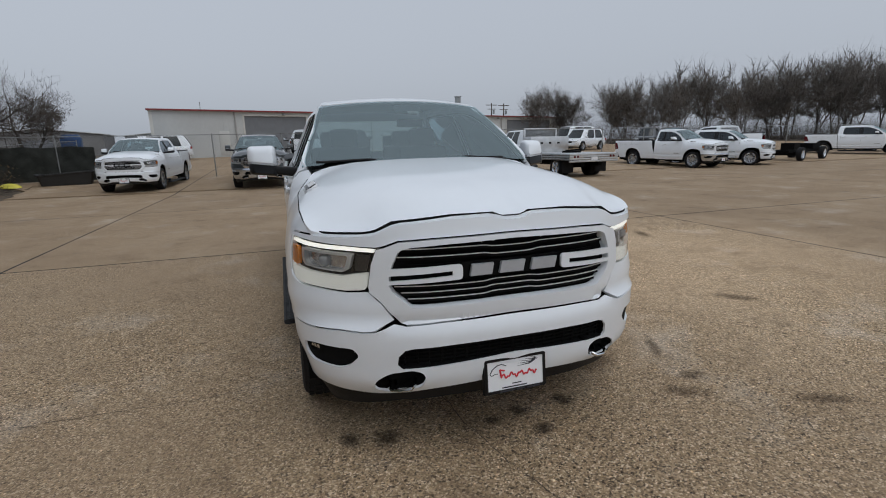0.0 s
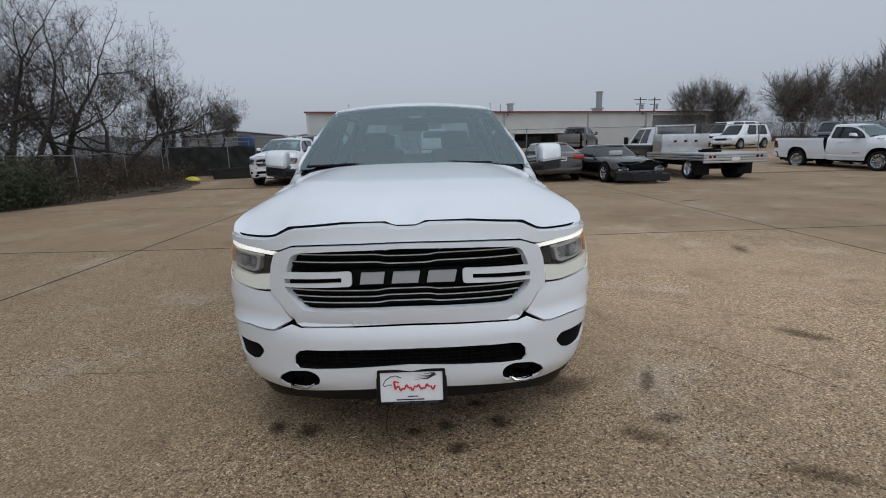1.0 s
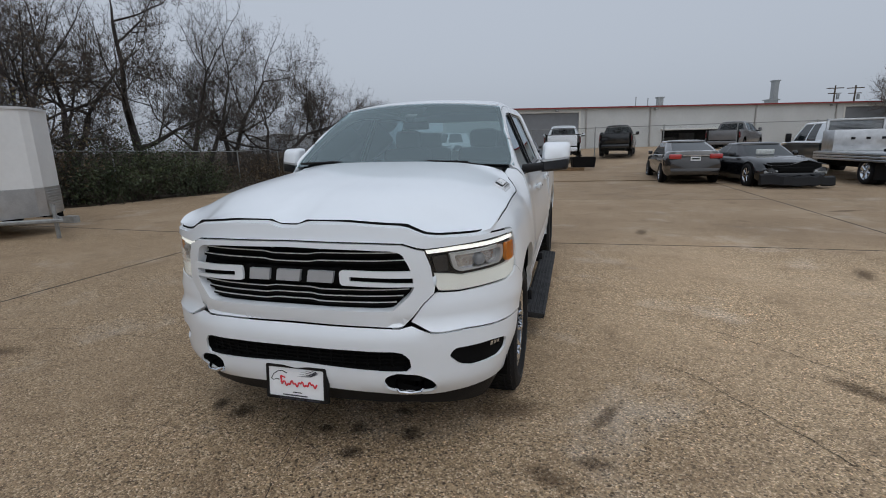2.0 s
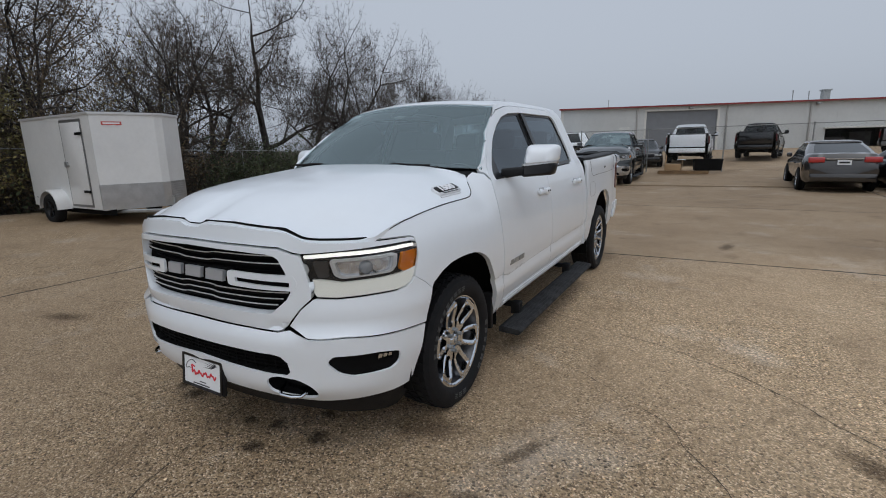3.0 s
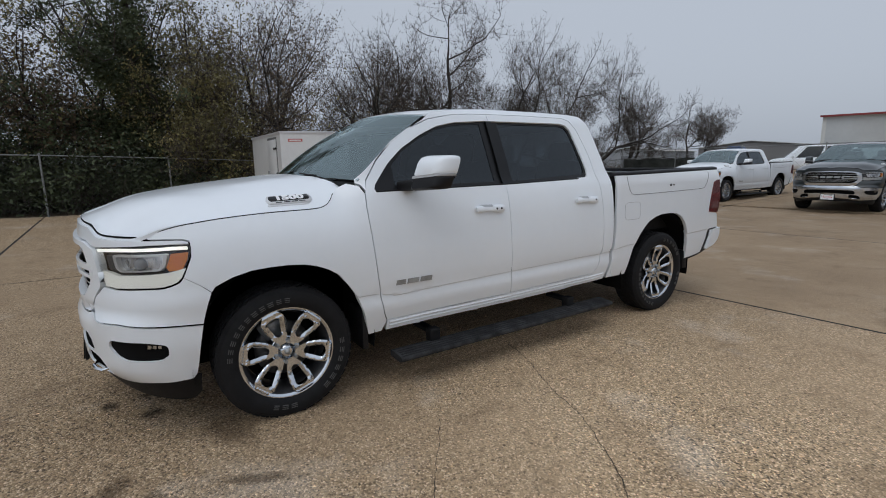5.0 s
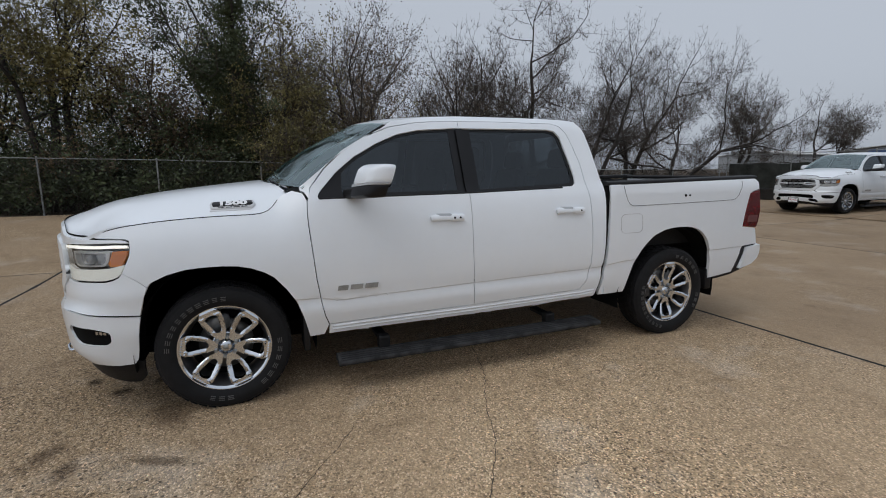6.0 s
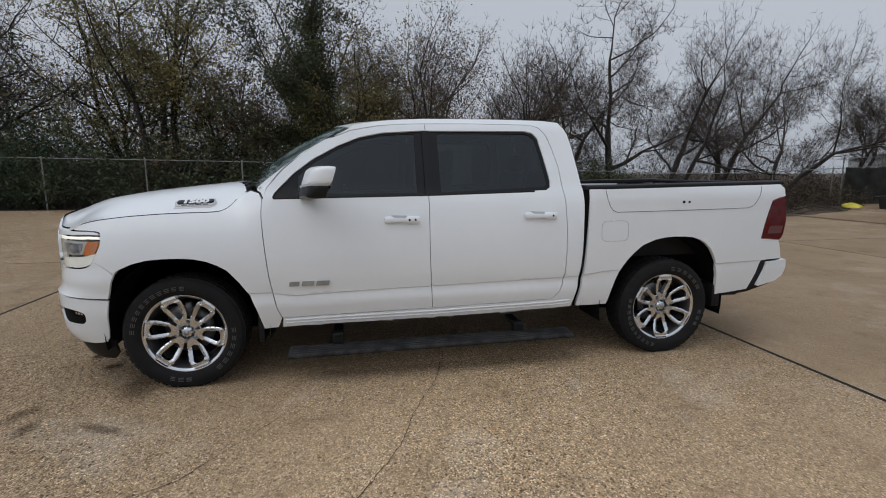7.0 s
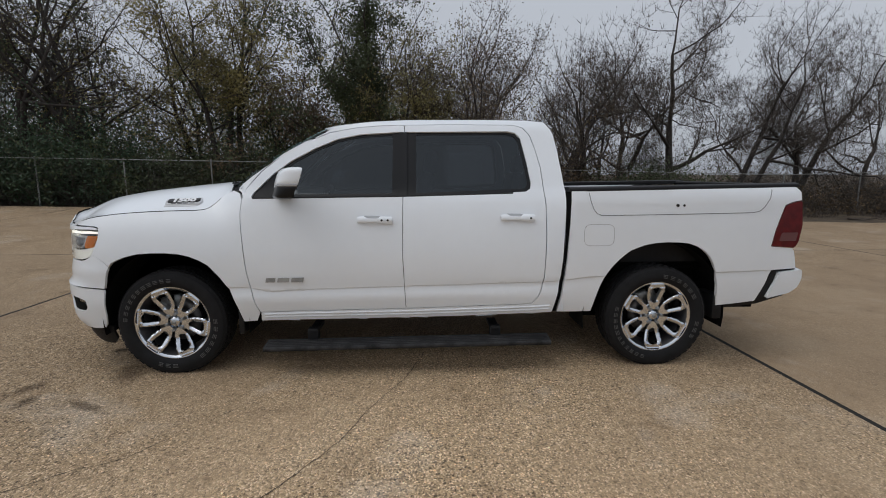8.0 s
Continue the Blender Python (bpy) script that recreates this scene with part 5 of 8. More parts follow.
        lowbar = FX((0.684, 0.956), (0.74, 0.950), (0.80, 0.938)) + SY((-0.62, 0.934), (-0.53, 0.944), (-0.452, 0.966), (-0.472, 0.915), (-0.490, 0.893), (-0.52, 0.880), (-0.56, 0.870), (-0.66, 0.866)) + FX((0.78, 0.870), (0.700, 0.876), (0.690, 0.892))
        bm = bmesh.new()
        sheet(bm, side_pts(lowbar[::-1], q), on_skin(-0.007), 0.03, (), 0.02)
        part("lower_light", bm, MATS["lamp_glow_low"], lamp, "lit lower light bar")
        amb = SY((-0.512, 1.052), (-0.436, 1.056), (-0.442, 1.02), (-0.466, 0.958), (-0.524, 0.952), (-0.538, 0.975))
        bm = bmesh.new()
        sheet(bm, side_pts(amb[::-1], q), on_skin(-0.008), 0.03, (), 0.02)
        part("amber_reflector", bm, AMBER, lamp, "amber corner reflector")
        cup_o = rounded(FX((0.752, 1.040)) + SY((-0.535, 1.050), (-0.545, 0.985), (-0.575, 0.952)) + FX((0.80, 0.952), (0.770, 0.968)), 0.015)
        cup_h = [(c[0] * 0.86 + cup_c[0] * 0.14, c[1] * 0.80 + cup_c[1] * 0.20) for cup_c in [tuple(np.mean(cup_o, axis=0))] for c in cup_o]
        bm = bmesh.new()
        sheet(bm, side_pts(cup_o[::-1], q), on_skin(-0.022), 0.025, [side_pts(cup_h[::-1], q)], 0.03)
        part("projector_frame", bm, BRIGHT, lamp, "bright projector frame")
        cc = np.mean(cup_o, axis=0)
        bm = bmesh.new()
        sheet(bm, side_pts(cup_o[::-1], q), on_skin(-0.048), 0.025)
        part("projector_bowl", bm, mat("bowl_silver", (0.66, 0.67, 0.69), 0.25, metal=0.8, vary=0.3, scale=30), lamp, "silver bowl behind the projector")
        bm = bmesh.new()
        p = skin(q * cc[0], cc[1], -0.05)
        bmesh.ops.create_uvsphere(bm, u_segments=20, v_segments=12, radius=0.034, matrix=Matrix.Translation(p))
        part("projector_lens", bm, mat("projector_glass", (0.30, 0.32, 0.35), 0.05, coat=1.0), lamp, "round projector lens")
        inner = rounded(FX((0.68, 1.03), (0.745, 1.035), (0.75, 0.96), (0.70, 0.955)), 0.012)
        bm = bmesh.new()
        sheet(bm, side_pts(inner[::-1], q), on_skin(-0.035), 0.03, (), 0.015)
        part("inner_reflector", bm, mat("dark_reflector", (0.08, 0.08, 0.085), 0.3, metal=0.7), lamp, "dark inner reflector")

    for q in (1, -1):
        # corner panel under the lamp
        corner = FX((0.692, 0.866), (0.78, 0.860)) + SY((-0.66, 0.856), (-0.56, 0.860), (-0.515, 0.871), (-0.48, 0.888), (-0.463, 0.912), (-0.398, 0.867), (-0.350, 0.824), (-0.370, 0.77), (-0.390, 0.70), (-0.400, 0.662), (-0.50, 0.667), (-0.66, 0.672), (-0.777, 0.686)) + FX((0.70, 0.688), (0.656, 0.692), (0.575, 0.738), (0.630, 0.815), (0.682, 0.862))
        skin_part("front_corner", side_pts(corner[::-1], q), WHITE, truck, lambda s, z: (0.005 * ramp(z, 0.86, 0.80) + 0.008 * ramp(z, 0.70, 0.78) * ramp(z, 0.86, 0.80)) * (1 - ramp(abs(s), 1.20, 1.45)), 0.035)
        # fender
        top = [(y, _sz(y) - 0.004) for y in np.linspace(-0.668, 0.40, 26)]
        fend = [(-0.348, 0.826)] + ARCH_F[3:] + [(0.62, 0.402), (0.649, 0.47), (0.622, 0.54), (0.604, 0.622), (0.576, 0.794), (0.558, 0.987), (0.545, 1.15), (0.543, 1.23), (0.550, 1.31), (0.53, 1.355), (0.47, 1.372)]
        fend = SY(*fend) + SYR(*top[::-1]) + SYR((-0.655, 1.128), (-0.57, 1.127), (-0.495, 1.123), (-0.464, 1.112)) + SY((-0.422, 1.075), (-0.424, 1.03), (-0.462, 0.914), (-0.396, 0.869))
        skin_part("fender", side_pts(fend, q), WHITE, truck, lambda s, z: 0.0, 0.045, (), 0.03)
        bm = bmesh.new()
        run = [skin(q * sy(y), _sz(y) - 0.001, -0.001) for y in np.linspace(-0.655, 0.375, 36)]
        tube_path(bm, run, 0.0024, 5)
        part("hood_gap", bm, VOIDBLK, truck, "dark gap between hood and fender")
        # badge on the fender shoulder
        badge_o = [(-0.035, 0.892), (0.205, 0.890), (0.24, 0.850), (0.218, 0.812), (0.015, 0.812), (-0.02, 0.845)]
        bm = bmesh.new()
        sheet(bm, [(q * b, a) for a, b in (rounded(badge_o, 0.012) if q < 0 else rounded(badge_o, 0.012)[::-1])], lambda x, y: Vector((x, y, hood_z(x, y) + 0.004)), 0.02, (), 0.006, (0, 0, -1), flip=q > 0)
        bmesh.ops.recalc_face_normals(bm, faces=bm.faces)
        bb = part("fender_badge", bm, mat("badge_plate", (0.70, 0.71, 0.73), 0.3, coat=1.0), truck, "silver badge plate with the number 1500")
        # letters laid on the sloping shoulder
        pc = Vector((q * 0.850, 0.10, hood_z(0.850, 0.10)))
        dy = (Vector((q * 0.850, 0.2, hood_z(0.850, 0.2))) - Vector((q * 0.850, 0.0, hood_z(0.850, 0.0)))).normalized()
        dx = (Vector((q * 0.822, 0.10, hood_z(0.822, 0.10))) - Vector((q * 0.885, 0.10, hood_z(0.885, 0.10)))).normalized()
        right = dy if q > 0 else -dy
        nrm = right.cross(dx).normalized()
        dx = nrm.cross(right)
        fr = Matrix((right, dx, nrm)).transposed().to_4x4()
        fr.translation = pc + nrm * 0.011
        bm = bmesh.new()
        prism(bm, rounded([(-0.112, -0.014), (0.109, -0.014), (0.121, 0.002), (0.113, 0.037), (-0.112, 0.037), (-0.121, 0.013)], 0.008), 0.0, 0.003, fr)
        base = bmesh.new()
        prism(base, rounded([(-0.124, -0.034), (0.118, -0.034), (0.134, 0.0), (0.122, 0.044), (-0.122, 0.044), (-0.134, 0.012)], 0.01), -0.030, 0.0, fr)
        part("badge_base", base, MATS["badge_plate"], bb, "pale badge base")
        part("number_panel", bm, TRIMBLK, bb, "black number panel")
        bm = bmesh.new()
        text_mesh(bm, "1500", 0.060, fr @ Matrix.Translation((0, 0.0115, 0.0045)), 0.0015, 1.42, 0.0030)
        part("number", bm, mat("badge_white", (0.86, 0.86, 0.87), 0.4), bb, "silver number 1500", smooth=False)
        for k in range(4):
            bm = bmesh.new()
            box(bm, -0.085 + 0.045 * k, -0.029, -0.01, -0.048 + 0.045 * k, -0.022, 0.002, m=fr)
            part("small_mark", bm, TRIMBLK, bb, smooth=False)

        # cab frame: sill, rear pillar, roof rail, windscreen pillar
        rail = [(y, roof_edge(y)[1] - 0.002) for y in np.linspace(2.83, 1.20, 26)]
        cab = [(0.652, 0.402), (1.3, 0.404), (2.087, 0.412), (2.852, 0.437), (2.862, 0.446), (2.893, 0.603), (2.919, 0.860), (2.933, 1.109), (2.943, 1.25), (2.944, 1.36), (2.930, 1.50), (2.908, 1.68), (2.886, 1.80), (2.865, 1.845)] + rail + \
              [(1.12, 1.803), (1.03, 1.758), (0.85, 1.650), (0.70, 1.540), (0.60, 1.462), (0.52, 1.398), (0.515, 1.375), (0.542, 1.365), (0.562, 1.325)] + \
              [(0.58, 1.395), (0.684, 1.520), (0.825, 1.641), (0.987, 1.741), (1.168, 1.814), (1.38, 1.854), (1.55, 1.868), (1.735, 1.874), (2.1, 1.880), (2.58, 1.878), (2.655, 1.855), (2.706, 1.793), (2.741, 1.68), (2.773, 1.542), (2.794, 1.268), (2.796, 1.0), (2.785, 0.718), (2.771, 0.637), (2.746, 0.569), (2.692, 0.507), (1.736, 0.482), (1.2, 0.474), (0.658, 0.469)]
        skin_part("cab_frame", side_pts(SY(*cab), q), WHITE, truck, 0.0, 0.045, (), 0.025)

        for nm, out, dlo, hy, wname in (("front_door", DOOR_F, DLO_F, 1.388, "front"), ("rear_door", DOOR_R, DLO_R, 2.446, "rear")):
            out, dlo = out[::-1], dlo[::-1]
            door = skin_part(nm, side_pts(SY(*out), q), WHITE, truck, 0.0, 0.045, [side_pts(SY(*dlo), q)], 0.025, "white closed door with dark tinted window")
            # black surround and pillar strip
            cen = np.mean(np.array(dlo), axis=0)
            if nm == "front_door":
                inner = [(1.640, 1.352), (1.640, 1.792), (1.40, 1.775), (1.23, 1.738), (1.065, 1.668), (0.905, 1.573), (0.80, 1.485), (0.79, 1.345)]
            else:
                inner = [(1.82, 1.352), (1.82, 1.795), (2.52, 1.802), (2.575, 1.788), (2.605, 1.755), (2.636, 1.615), (2.664, 1.435), (2.655, 1.40), (2.635, 1.385)]
            inner = rounded(inner, 0.012)
            orient = inner[::-1]
            bm = bmesh.new()
            big = [(cen[0] + (c[0] - cen[0]) * 1.01, cen[1] + (c[1] - cen[1]) * 1.015) for c in dlo]
            sheet(bm, side_pts(SY(*big), q), on_skin(-0.016), 0.05, [side_pts(SY(*orient), q)], 0.012)
            part("window_trim", bm, TRIMBLK, door, "gloss black window surround")
            bm = bmesh.new()
            sheet(bm, side_pts(SY(*[(cen[0] + (c[0] - cen[0]) * 1.02, cen[1] + (c[1] - cen[1]) * 1.03) for c in orient]), q), on_skin(-0.021), 0.08)
            g = part("window_glass", bm, TINT, door, "dark tinted side glass")
            g.visible_shadow = False
            # handle: a bar with a slim grip and a thick rear end, over a flat patch painted grey as the pocket's shade
            lift = 0.012 if nm == "rear_door" else 0.0
            def bar_at(a, b):
                return (hy + a, b - a * 0.03 + lift)
            ho = [bar_at(a, b) for a, b in rounded([(0.0, 1.139), (0.05, 1.139), (0.068, 1.150), (0.150, 1.150), (0.165, 1.139), (0.253, 1.139), (0.253, 1.193), (0.165, 1.193), (0.150, 1.178), (0.068, 1.178), (0.05, 1.190), (0.0, 1.184)], 0.009, 3)]
            bm = bmesh.new()
            def swell(s_, z_):
                return 0.030 + 0.006 * ramp(abs(s_), sy(hy + 0.14), sy(hy + 0.17)) - 0.012 * ramp(abs(z_ - 1.162 - lift), 0.010, 0.030)
            sheet(bm, side_pts(SY(*ho), q), on_skin(swell), 0.009, (), 0.022)
            hd = part("door_handle", bm, WHITE, door, "white door handle")
            for a in (hy + 0.022, hy + 0.228):
                bm = bmesh.new()
                rod(bm, skin(q * sy(a), 1.158, -0.005), skin(q * sy(a), 1.158, 0.02), 0.014, 10)
                part("handle_mount", bm, WHITE, hd)
            bm = bmesh.new()
            po = [bar_at(a, b) for a, b in rounded([(0.045, 1.158), (0.168, 1.158), (0.168, 1.193), (0.045, 1.193)], 0.012)]
            sheet(bm, side_pts(SY(*po), q), on_skin(0.0025), 0.03)
            part("handle_pocket", bm, mat("handle_shadow_grey", (0.45, 0.46, 0.47), 0.35, coat=0.6), hd)
            for a in (0.222, 0.178) if nm == "front_door" else (0.222,):
                bm = bmesh.new()
                bmesh.ops.create_uvsphere(bm, u_segments=12, v_segments=8, radius=0.0085, matrix=Matrix.Translation(skin(q * sy(hy + a), 1.160 + lift, 0.0345)))
                part("key_button", bm, TRIMBLK, hd)
            if nm == "front_door":
                p = skin(q * sy(0.85), 0.724, 0.001)
                m = Matrix.Translation(p) @ (pose(0, 0, 0, 90, 0, 90) if q > 0 else pose(0, 0, 0, 90, 0, -90))
                bm = bmesh.new()
                block_marks(bm, [0.075, 0.09, 0.095], 0.033, 0.006, m, 0.30)
                part("door_emblem", bm, STEEL, door, "grey slabs on the door", smooth=False)

        bm = bmesh.new()
        for dz in (0.0, -0.024):
            tube_path(bm, [skin(q * sy(y), float(np.interp(y, [0.67, 1.736, 2.70, 2.84], [0.455, 0.461, 0.484, 0.494])) + dz, -0.001) for y in np.linspace(0.675, 2.84, 44)], 0.0085, 8)
        part("rocker_bead", bm, WHITE, truck, "ribs pressed along the sill")
        bm = bmesh.new()
        tube_path(bm, [skin(q * sy(y), float(np.interp(y, [0.62, 1.72, 2.60], [1.318, 1.330, 1.352])), -0.004) for y in np.linspace(0.632, 2.55, 40)], 0.0075, 8)
        part("belt_strip", bm, PLASTIC, truck, "black sealing strip under the side windows")
        bm = bmesh.new()
        sheet(bm, side_pts(SY((1.70, 1.333), (1.752, 1.334), (1.752, 1.814), (1.70, 1.813)), q), on_skin(0.003), 0.04, (), 0.01)
        part("pillar_trim", bm, TRIMBLK, truck, "gloss black pillar strip between the windows")
        mir = new("door_mirror")
        mir.parent = truck
        mir.matrix_basis = pose(q * 0.015, 0.052, -0.018)
        bm = bmesh.new()
        rings = []
        for k, y in enumerate((0.795, 0.803, 0.826, 0.858, 0.89, 0.925, 0.935)):
            w = (0.50, 0.74, 0.90, 0.98, 1.0, 0.98, 0.96)[k]
            ring = rounded([(1.125 - 0.105 * w, 1.452 - 0.034 * w), (1.125 + 0.110 * w, 1.452 - 0.016 * w), (1.125 + 0.108 * w, 1.452 + 0.105 * w), (1.125 - 0.095 * w, 1.452 + 0.108 * w)], 0.035 * w, 4)
            rings.append([Vector((q * x, y + 0.40 * (x - 1.12) + 0.32 * (z - 1.42), z)) for x, z in ring])
        loft(bm, rings)
        bmesh.ops.recalc_face_normals(bm, faces=bm.faces)
        part("mirror_cap", bm, WHITE, mir, "white mirror cap")
        bm = bmesh.new()
        rings = []
        for k, y in enumerate((0.806, 0.826, 0.858, 0.89, 0.928)):
            w = (0.7, 0.92, 1.0, 1.0, 0.96)[k]
            ring = rounded([(1.115 - 0.095 * w, 1.40 - 0.065 * w), (1.115 + 0.105 * w, 1.40 - 0.050 * w), (1.115 + 0.114 * w, 1.436), (1.115 - 0.100 * w, 1.419)], 0.02 * w, 3)
            rings.append([Vector((q * x, y + 0.40 * (x - 1.12) + 0.32 * (z - 1.42), z)) for x, z in ring])
        loft(bm, rings)
        bmesh.ops.recalc_face_normals(bm, faces=bm.faces)
        part("mirror_base", bm, TRIMBLK, mir, "gloss black mirror underside")
        bm = bmesh.new()
        rings = []
        for k, y in enumerate((0.800, 0.818, 0.852, 0.888, 0.931)):
            w = (0.76, 0.94, 1.025, 1.035, 1.01)[k]
            ring = rounded([(1.117 - 0.098 * w, 1.413), (1.117 + 0.110 * w, 1.430), (1.117 + 0.112 * w, 1.447), (1.117 - 0.100 * w, 1.430)], 0.005, 2)
            rings.append([Vector((q * x, y + 0.40 * (x - 1.12) + 0.32 * (z - 1.42), z)) for x, z in ring])
        loft(bm, rings)
        bmesh.ops.recalc_face_normals(bm, faces=bm.faces)
        part("mirror_indicator", bm, mat("mirror_grey_lens", (0.36, 0.37, 0.38), 0.2, coat=1.0), mir, "grey indicator band round the mirror")
        bm = bmesh.new()
        rings = []
        for t in np.linspace(0, 1, 6):
            x = 0.885 + 0.17 * t
            zc, hh, yy, dd = 1.362 + 0.02 * t, 0.035 - 0.006 * t, 0.80 + 0.02 * t, 0.06 - 0.012 * t
            ring = rounded([(yy - dd, zc - hh), (yy + dd, zc - hh), (yy + dd, zc + hh), (yy - dd, zc + hh)], 0.02, 3)
            rings.append([Vector((q * x, a, b)) for a, b in ring])
        loft(bm, rings)
        bmesh.ops.recalc_face_normals(bm, faces=bm.faces)
        part("mirror_arm", bm, PLASTIC, mir, "black mirror arm")
        bm = bmesh.new()
        sheet(bm, rounded([(1.03, 1.405), (1.225, 1.412), (1.222, 1.55), (1.04, 1.552)], 0.02), lambda x, z: Vector((q * x, 0.938 + 0.40 * (x - 1.12) + 0.32 * (z - 1.42), z)), 0.05, flip=q > 0)
        part("mirror_glass", bm, mat("mirror_silver", (0.8, 0.8, 0.8), 0.02, metal=1.0), mir, "mirror glass")

        # bed side
        bt = [(y, bed_top(y)) for y in np.linspace(4.745, 2.976, 14)]
        tail = [(4.541, 0.944), (4.571, 1.069), (4.606, 1.17), (4.641, 1.261), (4.70, 1.284), (4.775, 1.297)]
        bed = [(2.900, 0.441), (3.02, 0.44)] + ARCH_R + [(4.30, 0.492), (4.47, 0.508), (4.53, 0.64), (4.565, 0.757), (4.62, 0.762), (4.77, 0.768), (4.74, 0.90), (4.725, 0.925), (4.66, 0.932)] + tail + [(4.775, 1.36)] + bt + [(2.974, 1.30), (2.969, 1.109), (2.955, 0.86), (2.929, 0.603)]
        bs = skin_part("bed_side", side_pts(SY(*bed), q), WHITE, truck, 0.0, 0.045, (), 0.03, "white bed side panel")
        # fine seams of the panel: thin bars on the skin, coloured as a groove's shade
        seam_pts = [(3.104, 1.355), (3.118, 1.29), (3.14, 1.235), (3.165, 1.203), (3.202, 1.188), (3.6, 1.193), (4.0, 1.199), (4.377, 1.205), (4.43, 1.215), (4.47, 1.25), (4.51, 1.31), (4.53, 1.375)]
        bm = bmesh.new()
        dn = dense(seam_pts, 0.04, False)
        for a, b in zip(dn, dn[1:]):
            va, vb = skin(q * sy(a[0]), a[1], 0.0008), skin(q * sy(b[0]), b[1], 0.0008)
            rod(bm, va, vb, 0.0022, 5)
        part("lid_seam", bm, mat("panel_gap", (0.10, 0.10, 0.105), 0.8), bs, "narrow dark bar drawn as the shade in the lid seam")
        bm = bmesh.new()
        fo = rounded([(3.075, 0.962), (3.301, 0.962), (3.301, 1.121), (3.075, 1.121)], 0.05, 6)
        ring = dense(fo, 0.03)
        if q > 0:
            for a, b in zip(ring, ring[1:] + ring[:1]):
                rod(bm, skin(sy(a[0]), a[1], 0.0), skin(sy(b[0]), b[1], 0.0), 0.0016, 5)
            part("fuel_flap_seam", bm, mat("seam_shade_soft", (0.35, 0.35, 0.36), 0.7), bs, "fine grey bar drawn as the shade in the fuel flap seam")
        else:
            bm.free()
        bm = bmesh.new()
        for y in (3.775, 3.825):
            rod(bm, skin(q * sy(y), 1.262, -0.004), skin(q * sy(y), 1.262, 0.004), 0.012 if y < 3.8 else 0.009, 12)
        part("lid_lock", bm, TRIMBLK, bs, "small dark lock")
        # black gap strip between cab and bed
        bm = bmesh.new()
        gp = [(2.943, 1.36), (2.937, 1.109), (2.921, 0.86), (2.895, 0.603), (2.862, 0.445), (2.910, 0.445), (2.940, 0.603), (2.966, 0.86), (2.98, 1.109), (2.99, 1.36)]
        sheet(bm, side_pts(SY(*gp), q), on_skin(-0.03), 0.05)
        part("bed_gap_seal", bm, VOIDBLK, bs)
        # rail cap
        bm = bmesh.new()
        rings = []
        for y in np.linspace(2.965, 4.77, 16):
            z = bed_top(y)
            x1 = skin(sy(y), z).x + 0.004
            ring = rounded([(x1 - 0.16, z - 0.01), (x1, z - 0.004), (x1 - 0.004, z + 0.022), (x1 - 0.05, z + 0.032), (x1 - 0.16, z + 0.028)], 0.008, 2)
            rings.append([Vector((q * x, y, zz)) for x, zz in ring])
        loft(bm, rings)
        bmesh.ops.recalc_face_normals(bm, faces=bm.faces)
        part("bed_rail_cap", bm, PLASTIC, truck, "black plastic bed rail cap")
        bm = boxes((q * 0.78 - 0.02, 2.97, 0.75, q * 0.78 + 0.02, 4.74, 1.37))
        part("bed_inner_wall", bm, PLASTIC, truck)
        bm = bmesh.new()
        rod(bm, (q * 0.765, 3.0, 1.352), (q * 0.765, 4.2, 1.362), 0.014, 8)
        part("bed_track", bm, ALU, truck, "bright track inside the bed")
        # tail lamp
        lampo = [(4.545, 0.948), (4.574, 1.069), (4.609, 1.168), (4.645, 1.256), (4.702, 1.279), (4.775, 1.291), (4.79, 1.10), (4.765, 0.975), (4.735, 0.93), (4.66, 0.937)]
        bm = bmesh.new()
        sheet(bm, side_pts(rounded(SY(*lampo), 0.02), q), on_skin(0.006), 0.03, (), 0.05)
        tl = part("tail_lamp", bm, REDLENS, truck, "dark red tail lamp")
        bm = bmesh.new()
        sheet(bm, side_pts(rounded(SY((4.60, 0.985), (4.74, 0.985), (4.755, 1.05), (4.62, 1.05)), 0.01), q), on_skin(0.009), 0.03, (), 0.006)
        part("reverse_lens", bm, mat("smoked_lens", (0.16, 0.07, 0.07), 0.2, coat=1.0), tl, "pale reversing lens")
        # rear bumper end
        bm = bmesh.new()
        sheet(bm, side_pts(SY((4.47, 0.500), (4.54, 0.515), (4.60, 0.66), (4.625, 0.742), (4.77, 0.752), (4.78, 0.775), (4.60, 0.772), (4.565, 0.755), (4.52, 0.64)), q), on_skin(-0.004), 0.03, (), 0.04)
        part("bumper_step_trim", bm, PLASTIC, truck, "black bumper corner trim")
        bm = bmesh.new()
        sheet(bm, side_pts(rounded(SY((4.548, 0.530), (4.62, 0.548), (4.73, 0.570), (4.80, 0.62), (4.82, 0.69), (4.82, 0.758), (4.63, 0.742), (4.605, 0.66)), 0.02), q), on_skin(0.022), 0.03, (), 0.05)
        part("rear_bumper_corner", bm, WHITE, truck, "white rear bumper corner")
        bm = bmesh.new()
        sheet(bm, side_pts(SY((4.215, 0.452), (4.215, 0.482), (4.30, 0.490), (4.47, 0.506), (4.62, 0.546), (4.73, 0.565), (4.72, 0.54), (4.50, 0.475), (4.30, 0.455))[::-1], q), on_skin(-0.02), 0.04, (), 0.03)
        part("bed_skirt", bm, PLASTIC, truck)
        # mud flaps and wheel-house liners
        for yc, zc, r, y0 in ((0.03, 0.41, 0.535, 0.50), (3.66, 0.41, 0.56, 4.15)):
            bm = bmesh.new()
            n = 28
            va, vb = [], []
            for k in range(n + 1):
                a = math.pi * (1.12 * k / n - 0.06)
                p = (yc + r * math.cos(a), zc + r * 1.03 * math.sin(a))
